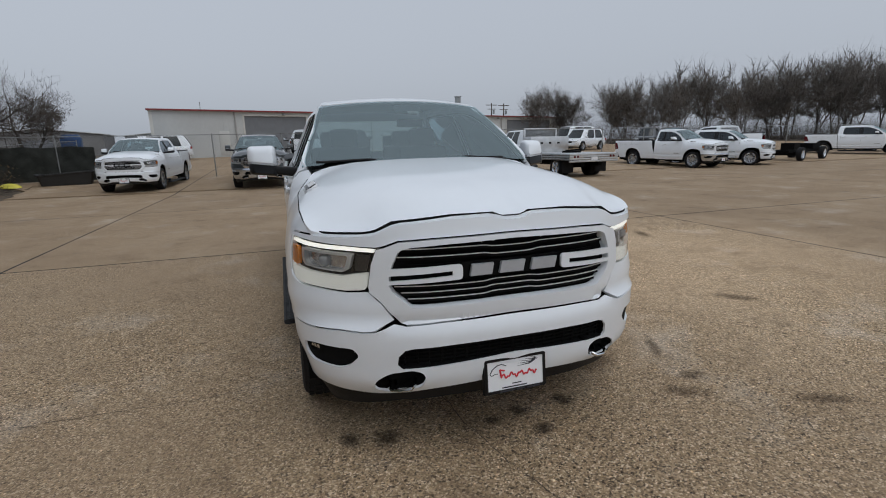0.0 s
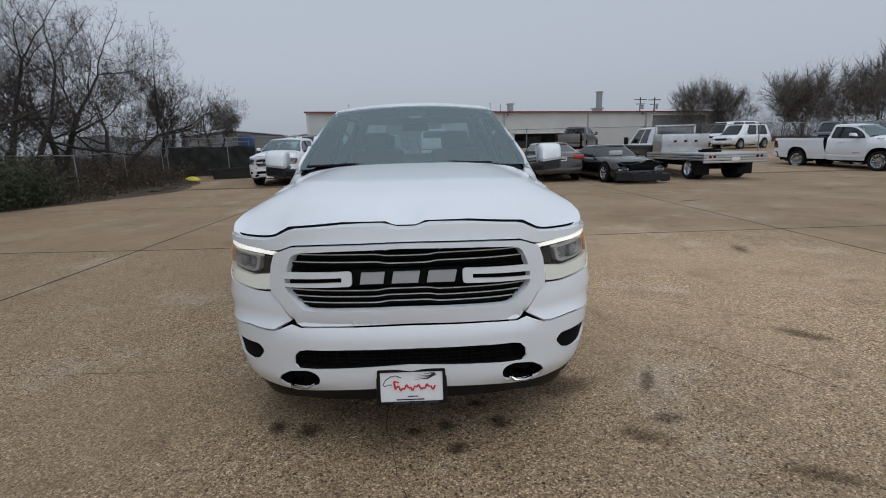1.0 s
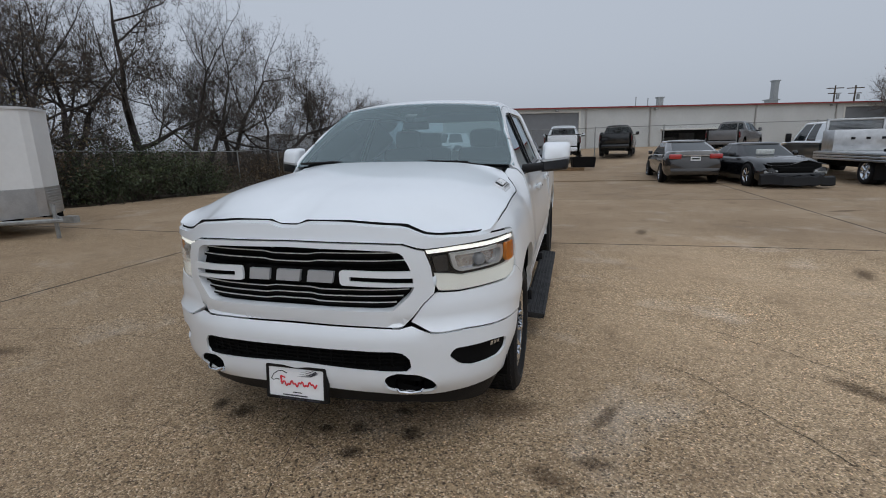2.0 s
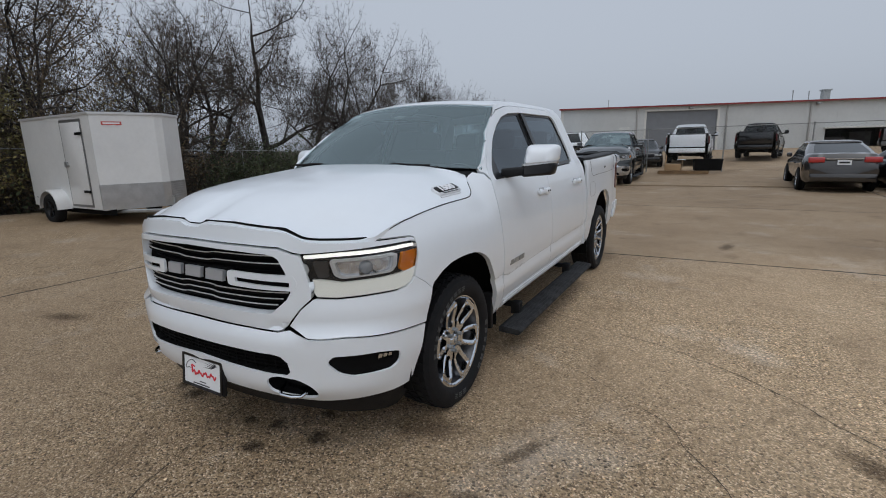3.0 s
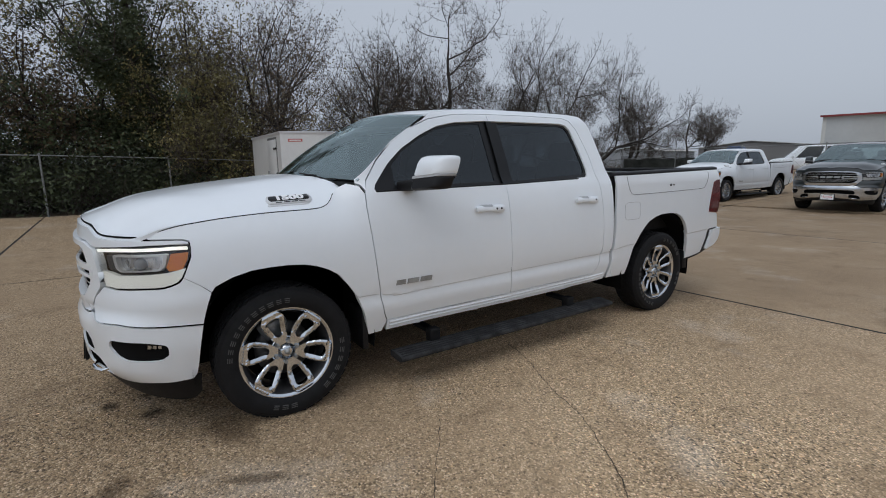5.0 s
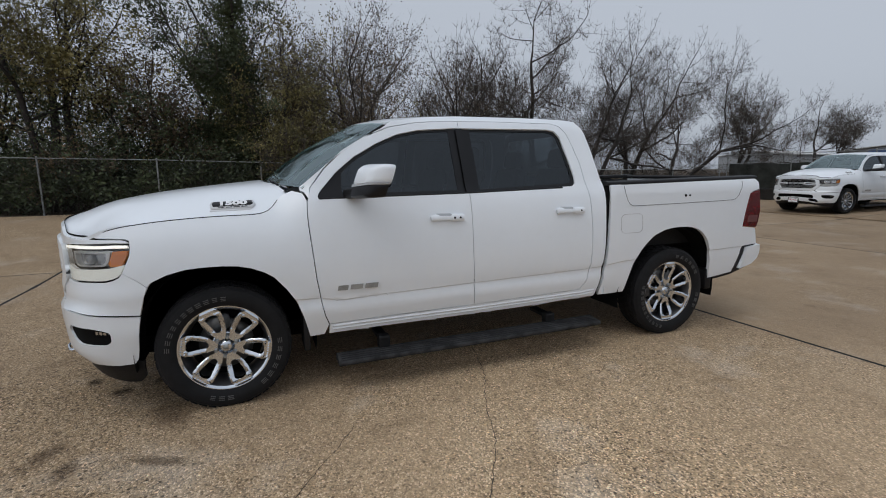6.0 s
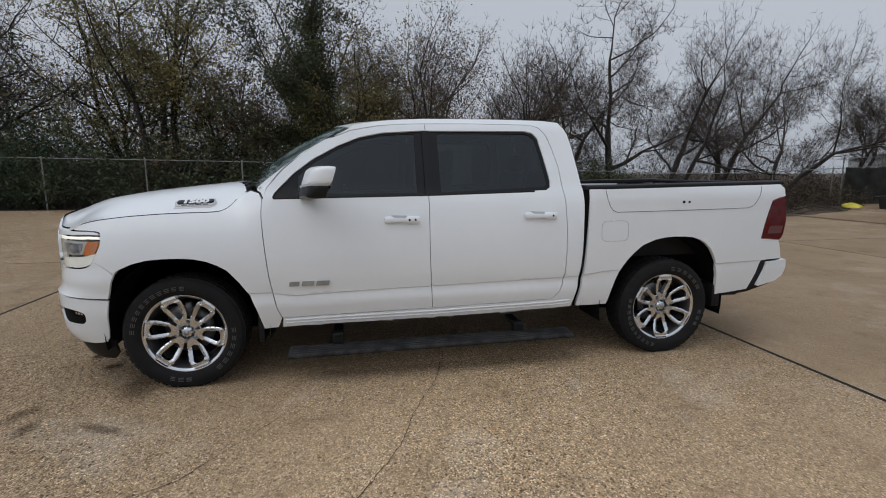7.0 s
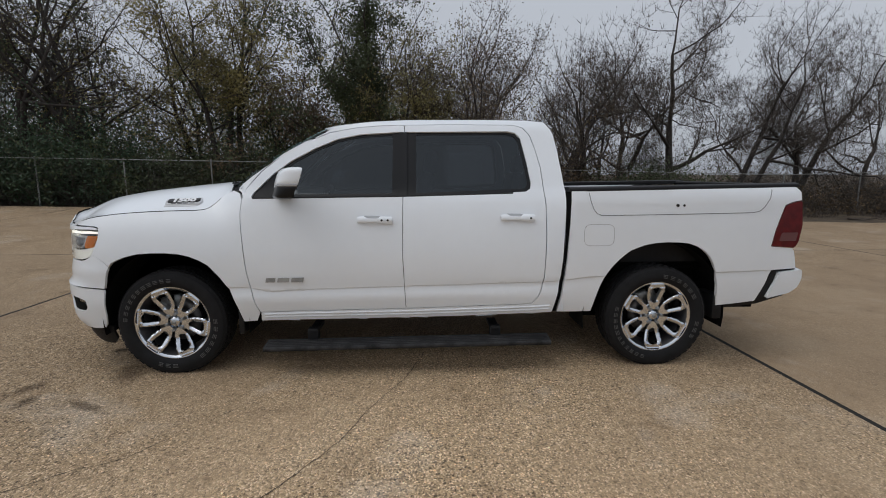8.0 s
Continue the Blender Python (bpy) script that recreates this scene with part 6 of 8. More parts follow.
                va.append(bm.verts.new((q * 0.965, *p)))
                vb.append(bm.verts.new((q * 0.60, *p)))
            for k in range(n):
                bm.faces.new((va[k], va[k + 1], vb[k + 1], vb[k]))
            bm.faces.new(vb)
            part("wheel_house", bm, VOIDBLK, truck, "black wheel-house liner")
            bm = boxes((min(q * 0.72, q * 0.962), y0 - 0.02, 0.30 if y0 < 1 else 0.37, max(q * 0.72, q * 0.962), y0 + (0.02 if y0 < 1 else 0.055), 0.56), bevel=0.008)
            part("mud_flap", bm, PLASTIC, truck, "black mud flap")
        # side step on two brackets
        bm = bmesh.new()
        prof = rounded([(0.93, 0.205), (1.075, 0.198), (1.098, 0.210), (1.092, 0.238), (0.945, 0.250), (0.93, 0.245)], 0.012, 3)
        rings = [[Vector((q * x, y, z + 0.022 * (y - 0.7) / 2.2)) for x, z in prof] for y in (0.690, 0.705, 1.5, 2.81, 2.825)]
        loft(bm, rings)
        bmesh.ops.recalc_face_normals(bm, faces=bm.faces)
        st = part("side_step", bm, mat("step_black", (0.010, 0.010, 0.011), 0.7, vary=0.5, scale=9, spec=0.25, second=[0.05, 0.05, 0.052], bump=0.2, bump_scale=120), truck, "black powered side step with scuffed ribs")
        bm = bmesh.new()
        for k in range(5):
            x = 0.957 + 0.03 * k
            zz = 0.249 - (x - 0.945) * 0.085
            rod(bm, (q * x, 0.71, zz), (q * x, 2.81, zz + 0.021), 0.005, 6)
        part("tread_rib", bm, PLASTIC, st, "ribbed tread")
        for y in (1.03, 2.42):
            bm = boxes((min(q * 0.70, q * 0.97), y - 0.035, 0.295, max(q * 0.70, q * 0.97), y + 0.035, 0.325), (min(q * 0.90, q * 0.97), y - 0.04, 0.24, max(q * 0.90, q * 0.97), y + 0.04, 0.335), bevel=0.006)
            part("step_bracket", bm, PLASTIC, truck, "black step bracket")
    # roof
    bm = bmesh.new()
    ys = np.linspace(1.18, 2.84, 24)
    ed = [(roof_edge(y)[0] - 0.003, y) for y in ys]
    front = [(0.676 * u, 1.021 + 0.125 * u * u) for u in np.linspace(-1, 1, 25)]
    outline = front[1:-1] + ed + [(-x, y) for x, y in ed[::-1]]
    sheet(bm, outline, lambda x, y: Vector((x, y, roof_z(x, y) if y > 1.16 or abs(x) < 0.4 else roof_z(x, y))), 0.06, (), 0.02, (0, 0, -1))
    part("roof", bm, WHITE, truck, "white roof", sharp=50)
    # rear cab wall and rear window
    bm = bmesh.new()
    sheet(bm, [(-0.68, 1.45), (0.68, 1.45), (0.60, 1.80), (-0.60, 1.80)], lambda x, z: Vector((x, 2.95 - 0.16 * (z - 1.36), z)), 0.1)
    part("rear_window", bm, REARGLASS, truck, "tinted rear window").visible_shadow = False
    bm = bmesh.new()
    back = [(-0.98, 0.45), (0.98, 0.45), (0.96, 1.2), (0.88, 1.376), (0.735, 1.70), (0.63, 1.87), (0.50, 1.90), (-0.50, 1.90), (-0.63, 1.87), (-0.735, 1.70), (-0.88, 1.376), (-0.96, 1.2)]
    sheet(bm, back, lambda x, z: Vector((x, 2.94 - 0.16 * max(0, z - 1.36), z)), 0.1, [[(-0.68, 1.45), (0.68, 1.45), (0.60, 1.80), (-0.60, 1.80)]], flip=True)
    part("rear_cab_wall", bm, WHITE, truck)

    # windscreen, sunshade band, sensor pod, wipers
    def grid_sheet(u0, u1, v0, v1, nu, nv, off):
        bm = bmesh.new()
        g = [[bm.verts.new(windscreen_pt(u0 + (u1 - u0) * i / nu, v0 + (v1 - v0) * j / nv) + Vector((0, -0.55, 0.83)) * off) for j in range(nv + 1)] for i in range(nu + 1)]
        for i in range(nu):
            for j in range(nv):
                bm.faces.new((g[i][j], g[i + 1][j], g[i + 1][j + 1], g[i][j + 1]))
        return bm
    ws = part("windscreen", grid_sheet(-1, 1, 0, 1, 24, 12, 0.0), WSGLASS, truck, "greenish laminated windscreen")
    ws.visible_shadow = False
    for nm, a in (("screen_edge_band", (-1.0, -0.955, 0, 1)), ("screen_edge_band", (0.955, 1.0, 0, 1)), ("screen_foot_band", (-0.955, 0.955, 0, 0.045)), ("screen_top_band", (-0.955, 0.955, 0.965, 1.0))):
        part(nm, grid_sheet(*a, 16, 10, -0.006), TRIMBLK, ws, "black printed edge of the screen")
    part("sensor_pod", grid_sheet(-0.16, 0.16, 0.80, 0.97, 8, 6, -0.02), mat("sensor_black", (0.02, 0.022, 0.025), 0.5), ws, "dark camera pod behind the screen")
    part("stock_sticker", grid_sheet(-0.03, 0.09, 0.735, 0.785, 4, 2, -0.008), mat("sticker_white", (0.8, 0.8, 0.8), 0.5), ws, "white paper sticker")
    for k in range(6):
        part("sticker_print", grid_sheet(-0.018 + 0.017 * k, -0.008 + 0.017 * k, 0.748, 0.772, 1, 1, -0.006), mat("dark_print", (0.03, 0.03, 0.04), 0.5), ws)
    bm = bmesh.new()
    co = [(-0.86, 0.50), (-0.80, 0.42), (-0.55, 0.35), (-0.44, 0.285), (0, 0.255), (0.44, 0.285), (0.55, 0.35), (0.80, 0.42), (0.86, 0.50), (0.6, 0.42), (0.3, 0.37), (0, 0.36), (-0.3, 0.37), (-0.6, 0.42)]
    sheet(bm, co, lambda x, y: Vector((x, y, 1.392 - 0.03 * abs(x))), 0.06)
    part("cowl", bm, PLASTIC, truck, "black plastic cowl")
    for a, b, c in (((0.62, 0.385, 1.405), (0.30, 0.36, 1.418), (-0.02, 0.335, 1.432)), ((-0.10, 0.345, 1.415), (-0.45, 0.385, 1.418), (-0.78, 0.47, 1.420))):
        bm = bmesh.new()
        tube_path(bm, [Vector(a), Vector(b) + Vector((0, -0.012, 0.014)), Vector(c)], 0.009, 6)
        wp = part("wiper", bm, PLASTIC, truck, "black wiper arm")
        bm = bmesh.new()
        rod(bm, Vector(b) + Vector((0.28, 0.0, 0.004)), Vector(c) + Vector((0, 0, 0.004)), 0.007, 6)
        part("blade", bm, RUBBER, wp)

    # cabin: dashboard, wheel, seats, lining
    dash = mat("dash_grey", (0.05, 0.052, 0.056), 0.7, vary=0.1, scale=30)
    seatm = mat("seat_cloth", (0.09, 0.09, 0.095), 0.85, vary=0.15, scale=30)
    bm = bmesh.new()
    ring = [[Vector((x, y, z)) for y, z in ((0.50, 1.02), (0.52, 1.33), (0.62, 1.37), (0.80, 1.36), (0.90, 1.26), (0.86, 1.0))] for x in (-0.78, -0.3, 0.3, 0.78)]
    loft(bm, ring)
    bmesh.ops.recalc_face_normals(bm, faces=bm.faces)
    part("dashboard", bm, dash, truck, "dark grey dashboard")
    bm = bmesh.new()
    m = Matrix.Translation((0.40, 1.02, 1.22)) @ pose(0, 0, 0, 65, 0, 0)
    bmesh.ops.create_uvsphere(bm, u_segments=12, v_segments=8, radius=0.07, matrix=m @ Matrix.Diagonal((1, 1, 0.5, 1)))
    pts = [m @ Vector((0.19 * math.cos(a), 0.19 * math.sin(a), 0)) for a in np.linspace(0, 2 * math.pi, 25)]
    tube_path(bm, pts, 0.017, 6)
    for a in (0, math.pi, -math.pi / 2):
        rod(bm, m @ Vector((0, 0, 0)), m @ Vector((0.19 * math.cos(a), 0.19 * math.sin(a), 0)), 0.016, 6)
    part("steering_wheel", bm, TRIMBLK, truck, "black steering wheel")
    for sxx, yy in ((0.40, 1.55), (-0.40, 1.55), (0.42, 2.45), (-0.42, 2.45)):
        st = new("seat")
        st.parent = truck
        st.matrix_basis = pose(sxx, yy, 0)
        part("cushion", boxes((-0.27, -0.28, 0.80, 0.27, 0.25, 0.98), bevel=0.06), seatm, st)
        bm = boxes((-0.26, -0.06, 0.0, 0.26, 0.07, 0.60), bevel=0.06)
        bmesh.ops.transform(bm, matrix=pose(0, 0.22, 0.93, -14, 0, 0), verts=bm.verts)
        part("backrest", bm, seatm, st)
        bm = boxes((-0.14, -0.05, 0.0, 0.14, 0.06, 0.19), bevel=0.05)
        bmesh.ops.transform(bm, matrix=pose(0, 0.37, 1.50, -8, 0, 0), verts=bm.verts)
        part("headrest", bm, seatm, st)
    bm = boxes((-0.09, 0.93, 1.665, 0.13, 0.955, 1.73), bevel=0.012)
    part("inside_mirror", bm, TRIMBLK, truck)
    bm = bmesh.new()
    sheet(bm, [(-0.60, 1.2), (0.60, 1.2), (0.60, 2.85), (-0.60, 2.85)], lambda x, y: Vector((x, y, roof_z(x, y) - 0.03)), 0.15, flip=True)
    part("headlining", bm, mat("headliner_grey", (0.35, 0.35, 0.34), 0.9), truck)
    # chassis and floor
    bm = boxes((-0.60, -0.88, 0.42, 0.60, 0.50, 1.10), (-0.93, 0.56, 0.44, 0.93, 2.90, 0.56), (-0.62, 2.85, 0.62, 0.62, 4.70, 0.78), (-0.80, 2.97, 0.74, 0.80, 4.70, 0.80))
    part("floor_pan", bm, VOIDBLK, truck, "black underbody", smooth=False)
    bm = boxes((-0.55, -0.7, 0.34, -0.42, 4.75, 0.50), (0.42, -0.7, 0.34, 0.55, 4.75, 0.50), (-0.5, 1.0, 0.30, 0.5, 1.9, 0.42), bevel=0.01)
    rod(bm, (-0.8, 0, 0.395), (0.8, 0, 0.395), 0.04, 10)
    rod(bm, (-0.8, 3.672, 0.395), (0.8, 3.672, 0.395), 0.06, 10)
    rod(bm, (0.0, 0.4, 0.42), (0, 3.6, 0.40), 0.05, 10)
    part("chassis", bm, VOIDBLK, truck)
    # tailgate and rear bumper
    bm = boxes((-0.78, 4.70, 0.80, 0.78, 4.77, 1.385), bevel=0.02)
    part("tailgate", bm, WHITE, truck, "white tailgate")
    bm = boxes((-0.80, 4.66, 0.52, 0.80, 4.88, 0.74), bevel=0.04)
    part("rear_bumper", bm, WHITE, truck)
    bm = bmesh.new()
    rod(bm, (-0.80, 4.70, 1.40), (0.80, 4.70, 1.40), 0.02, 8)
    part("tailgate_cap", bm, PLASTIC, truck)
    for q in (1, -1):
        for y, nm in ((0.0, "front_wheel"), (3.672, "rear_wheel")):
            build_wheel(nm, Matrix.Translation((q * 0.862, y, 0.397)), truck, q, 0 if y < 1 else -20, 0 if y < 1 else 79)
    return truck


GLOW = lamp_mat("lamp_glow_low", (0.66, 0.66, 0.62), 0.30)
GLOW.node_tree.nodes["Principled BSDF"].inputs["Roughness"].default_value = 0.15
GLOW.node_tree.nodes["Principled BSDF"].inputs["Coat Weight"].default_value = 1.0
PICKUP = build_pickup()


# ---- trees and brush ----
BARK = mat("grey_bark", (0.040, 0.034, 0.030), 0.95, vary=0.4, scale=6, bump=0.6, bump_scale=30)
TWIG = mat("brown_twigs", (0.060, 0.047, 0.038), 0.95, vary=0.3, scale=3)
LEAFG = mat("evergreen_leaf", (0.034, 0.052, 0.021), 0.7, vary=0.5, scale=0.9, second=[0.080, 0.100, 0.040])
LEAFE = mat("fresh_evergreen_leaf", (0.024, 0.052, 0.024), 0.65, vary=0.5, scale=1.1, second=[0.055, 0.105, 0.05])
LEAFO = mat("olive_leaf", (0.125, 0.118, 0.036), 0.65, vary=0.5, scale=0.7, second=[0.28, 0.235, 0.085])
LEAFB = mat("withered_leaf", (0.085, 0.060, 0.030), 0.7, vary=0.5, scale=0.8, second=[0.19, 0.13, 0.07])


def leaves(name, centres, size, material, parent, rng, label=""):
    """Small pointed leaves, one at each place, turned at random."""
    c = np.array(centres)
    n = len(c)
    a = rng.normal(size=(n, 3))
    a /= np.linalg.norm(a, axis=1, keepdims=True)
    b = np.cross(a, rng.normal(size=(n, 3)))
    b /= np.linalg.norm(b, axis=1, keepdims=True)
    s = size * rng.uniform(0.6, 1.35, size=(n, 1))
    verts = np.stack([c - a * s, c + b * s * 0.45, c + a * s, c - b * s * 0.45], axis=1).reshape(-1, 3)
    faces = (np.arange(n) * 4)[:, None] + np.array([[0, 1, 2, 3]])
    return raw_mesh(name, verts, faces, material, parent, label)


def grow(rng, start, way, length, radius, depth, segs, tips, spread=0.55, up=0.25, lean=(0, 0, 0), wobble=0.125, shrink=0.74):
    """Limbs that fork, bend and taper; segs gathers (p0, p1, r0, r1), tips the twig ends."""
    n = 4 if depth > 2 else (3 if depth > 0 else 2)
    px, py, pz = start
    dx, dy, dz = way
    step = length / n
    r = radius
    gauss, uni = rng.gauss, rng.uniform
    for k in range(n):
        dx += gauss(0, wobble) + lean[0] * 0.1
        dy += gauss(0, wobble) + lean[1] * 0.1
        dz += gauss(0, wobble) + up * 0.3
        m = math.sqrt(dx * dx + dy * dy + dz * dz)
        dx, dy, dz = dx / m, dy / m, dz / m
        qx, qy, qz = px + dx * step, py + dy * step, pz + dz * step
        r2 = r * (0.88 if depth > 0 else 0.7)
        segs.append(((px, py, pz), (qx, qy, qz), r, r2))
        if depth > 0 and (k > 0 or depth < 3):
            last = k == n - 1
            for j in range(rng.choice((2, 2, 3)) if last else (1 if uni(0, 1) < 0.82 else (0 if uni(0, 1) < 0.6 else 2))):
                ax, ay, az = gauss(0, 1), gauss(0, 1), gauss(0, 1)
                c = ax * dx + ay * dy + az * dz
                ax, ay, az = ax - c * dx, ay - c * dy, az - c * dz
                m = math.sqrt(ax * ax + ay * ay + az * az) + 1e-6
                # the first fork at the end carries on as the leader
                lead = last and j == 0
                ang = uni(0.55, 1.25) * spread * (0.4 if lead else 1.5)
                ca, sa = math.cos(ang), math.sin(ang) / m
                grow(rng, (qx, qy, qz), (dx * ca + ax * sa, dy * ca + ay * sa, dz * ca + az * sa + up * 0.35), length * (uni(0.85, 1.05) if lead else uni(0.6, 1.0)) * shrink,
                     max(r2 * (uni(0.74, 0.87) if lead else uni(0.48, 0.70)), 0.005), depth - 1, segs, tips, spread, up, lean, wobble, shrink)
        px, py, pz, r = qx, qy, qz, r2
    tips.append((px, py, pz))


def sprays(rng, tips, count, lo, hi, r):
    """Fine twigs fanning out from the ends of the limbs."""
    p = np.repeat(np.array(tips), count, axis=0)
    d = rng.normal(size=p.shape) * 0.42 + np.array([0, 0, 0.60])
    d /= np.linalg.norm(d, axis=1, keepdims=True)
    q = p + d * rng.uniform(lo, hi, size=(len(p), 1))
    return p, q, r


def cones(name, p, q, r, material, parent, label=""):
    """Pointed three-sided twigs as one mesh."""
    d = q - p
    d /= np.maximum(np.linalg.norm(d, axis=1, keepdims=True), 1e-9)
    u = np.cross(d, np.array([[0.31, 0.87, 0.12]]))
    u /= np.linalg.norm(u, axis=1, keepdims=True)
    v = np.cross(d, u)
    verts = np.stack([p + r * u, p - r * 0.5 * u + r * 0.87 * v, p - r * 0.5 * u - r * 0.87 * v, q], axis=1).reshape(-1, 3)
    base = (np.arange(len(p)) * 4)[:, None]
    faces = np.concatenate([base + np.array([[0, 1, 3]]), base + np.array([[1, 2, 3]]), base + np.array([[2, 0, 3]])])
    return raw_mesh(name, verts, faces, material, parent, label)


def tree(seed, x, y, height, label, stems=1, depth=4, leaf=None, leaf_count=0, leaf_size=0.07, spread=0.6, lean=(0, 0, 0), thick=0.16, fork=0.35, ivy=0, up=0.25, group="", clump=0.28, fine=3, wobble=0.125):
    rng = np.random.default_rng(seed)
    t = empty("tree", pose(x, y, ground_z(x, y) - 0.08), label, "tree", group)
    segs, tips = [], []
    pr = random.Random(seed)
    for s in range(stems):
        a = pr.uniform(0, 2 * math.pi)
        w = (math.cos(a) * 0.25 * (stems > 1) + lean[0], math.sin(a) * 0.35 * (stems > 1) + lean[1], 1.0)
        grow(pr, (0.12 * math.cos(a) * (stems > 1), 0.2 * math.sin(a) * (stems > 1), 0), w, height * fork * pr.uniform(0.85, 1.1), thick * pr.uniform(0.75, 1.05), depth, segs, tips, spread, up, lean, wobble)
    # drawn up to its full height
    k = height / max(tp[2] for tp in tips)
    kx = min(0.5 + 0.5 * k, 1.25)
    f = np.array([kx, kx, k])
    segs = [(np.array(a) * f, np.array(b) * f, r0, r1) for a, b, r0, r1 in segs]
    tips = [tuple(np.array(tp) * f) for tp in tips]
    tubes("trunk", [s for s in segs if s[2] >= 0.04], 7, BARK, t, "dark grey trunk and limbs")
    tagged(tubes("branch_work", [s for s in segs if 0.014 <= s[2] < 0.04], 4, BARK, t), kind="stuff")
    thin = [s for s in segs if s[2] < 0.014]
    tagged(tubes("twig_work", thin, 3, TWIG, t, "fine bare twigs"), kind="stuff")
    tagged(cones("twig_end", *sprays(rng, tips, fine, 0.12, 0.50, 0.006), TWIG, t, "fine bare twig ends"), kind="stuff")
    pts = np.array(tips)
    if leaf is not None and leaf_count:
        chosen = pts[rng.choice(len(pts), max(8, int(len(pts) * clump)), replace=False)]
        k = rng.integers(0, len(chosen), leaf_count)
        c = chosen[k] + rng.normal(size=(leaf_count, 3)) * np.array([0.22, 0.22, 0.17])
        tagged(leaves("foliage", c, leaf_size, leaf, t, rng, "small clumped leaves"), kind="stuff")
    if ivy:
        big = [s for s in segs if s[2] > 0.04]
        k = rng.integers(0, len(big), ivy)
        g = rng.uniform(size=(ivy, 1))
        c = np.array([big[i][0] for i in k]) * (1 - g) + np.array([big[i][1] for i in k]) * g + rng.normal(size=(ivy, 3)) * 0.29
        tagged(leaves("ivy", c, 0.055, LEAFG, t, rng, "dark ivy round the limbs"), kind="stuff")
    return t


def brush(seed, name, x0, x1, y0, y1, h, label, twigs=2600, leaf=None, leaf_count=0, leaf_size=0.06, droop=0.4, stem=None):
    """Tangled undergrowth: arching stems and small leaves with gaps."""
    rng = np.random.default_rng(seed)
    b = empty(name, pose(0, 0, 0), label, "undergrowth")
    segs = []
    ends = []
    tips = []
    hh = h if callable(h) else (lambda y: h)
    for _ in range(twigs):
        x, y = rng.uniform(x0, x1), rng.uniform(y0, y1)
        top = hh(y) * rng.uniform(0.35, 1.1) * (0.78 + 0.22 * math.sin(y * 1.9 + seed) + 0.16 * math.sin(y * 4.7 + x))
        p = np.array([x, y, ground_z(x, y) - 0.05])
        d = np.array([rng.normal() * 0.35, rng.normal() * 0.45, 1.0])
        n = 5
        r = rng.uniform(0.004, 0.013)
        for k in range(n):
            d = d + rng.normal(size=3) * 0.22 - np.array([0, 0, droop * k / n])
            d /= np.linalg.norm(d)
            q = p + d * top / n * 1.15
            segs.append((p, q, r, r * 0.8))
            if k > 1:
                e = rng.normal(size=3)
                ends.append((q, q + e / np.linalg.norm(e) * rng.uniform(0.2, 0.6) * max(1.0, top / 4)))
                tips.append(q)
            r *= 0.8
            p = q
    stem = stem or TWIG
    tagged(tubes("stem_work", segs, 3, stem, b, "tangled stems"), kind="stuff")
    tagged(cones("twig_end", np.array([e[0] for e in ends]), np.array([e[1] for e in ends]), 0.005, stem, b), kind="stuff")
    if leaf is not None and leaf_count:
        pts = np.array(tips)
        k = rng.integers(0, len(pts), leaf_count)
        c = pts[k] + rng.normal(size=(leaf_count, 3)) * 0.18
        tagged(leaves("foliage", c, leaf_size, leaf, b, rng, "small dull leaves"), kind="stuff")


G = "trees behind the fence"
# tall bare trees towards the back
tree(11, -14.6, 12.0, 10.2, "tall bare tree with one straight dark trunk", 1, 5, None, 0, spread=0.95, thick=0.19, fork=0.31, group=G, up=0.16, fine=4, wobble=0.07)
tree(18, -16.6, 10.0, 9.4, "bare tree with many fine branches", 2, 5, None, 0, spread=0.85, thick=0.17, fork=0.30, group=G, up=0.16, fine=3)
tree(12, -15.0, 14.9, 8.8, "bare forked tree with spreading dark limbs", 2, 5, None, 0, spread=0.92, lean=(0, 0.25, 0), thick=0.16, fork=0.29, group=G, up=0.16, fine=2)
tree(13, -15.4, 17.4, 9.0, "bare tree with upright fine branches", 2, 5, None, 0, spread=0.78, lean=(0, 0.2, 0), thick=0.16, fork=0.30, group=G, up=0.18, fine=2)
tree(14, -14.8, 20.3, 7.8, "bare leaning tree with fine twigs", 2, 5, None, 0, spread=0.75, lean=(0, 0.4, 0), thick=0.14, fork=0.32, group=G, up=0.18, fine=2)
tree(15, -15.0, 24.6, 6.9, "small bare tree with upswept twigs", 2, 5, None, 0, spread=0.70, lean=(0, 0.1, 0), thick=0.12, fork=0.31, group=G, up=0.22, fine=2)
tree(17, -15.0, 32.2, 6.5, "bare leaning tree with upswept limbs", 2, 5, None, 0, spread=0.80, lean=(0, 0.4, 0), thick=0.13, fork=0.31, group=G, up=0.18, fine=2)
# the denser wood beside the yard
tree(21, -14.9, 7.6, 7.0, "bare spreading tree with a few withered leaves", 3, 4, LEAFB, 1500, 0.04, spread=0.85, thick=0.14, fork=0.28, group=G, up=0.17, fine=4)
tree(22, -15.2, 4.6, 8.2, "twiggy tree with thin withered leaves", 3, 4, LEAFB, 12000, 0.04, spread=0.85, thick=0.13, fork=0.28, group=G, up=0.17, fine=4)
tree(23, -15.0, 1.8, 7.4, "twiggy olive-brown tree with thin leaves", 3, 4, LEAFO, 20000, 0.045, spread=0.85, thick=0.12, fork=0.27, group=G, up=0.17, fine=4)
tree(24, -15.1, 0.2, 12.0, "tall tree wrapped in dark green ivy", 1, 4, LEAFG, 12000, 0.055, spread=0.74, thick=0.2, fork=0.29, ivy=26000, group=G, up=0.17, fine=2)
tree(25, -15.6, -4.0, 6.2, "leafy tree of green and brown leaves", 2, 4, LEAFB, 9000, 0.055, spread=0.85, thick=0.13, fork=0.29, ivy=5000, group=G, up=0.17, fine=2)
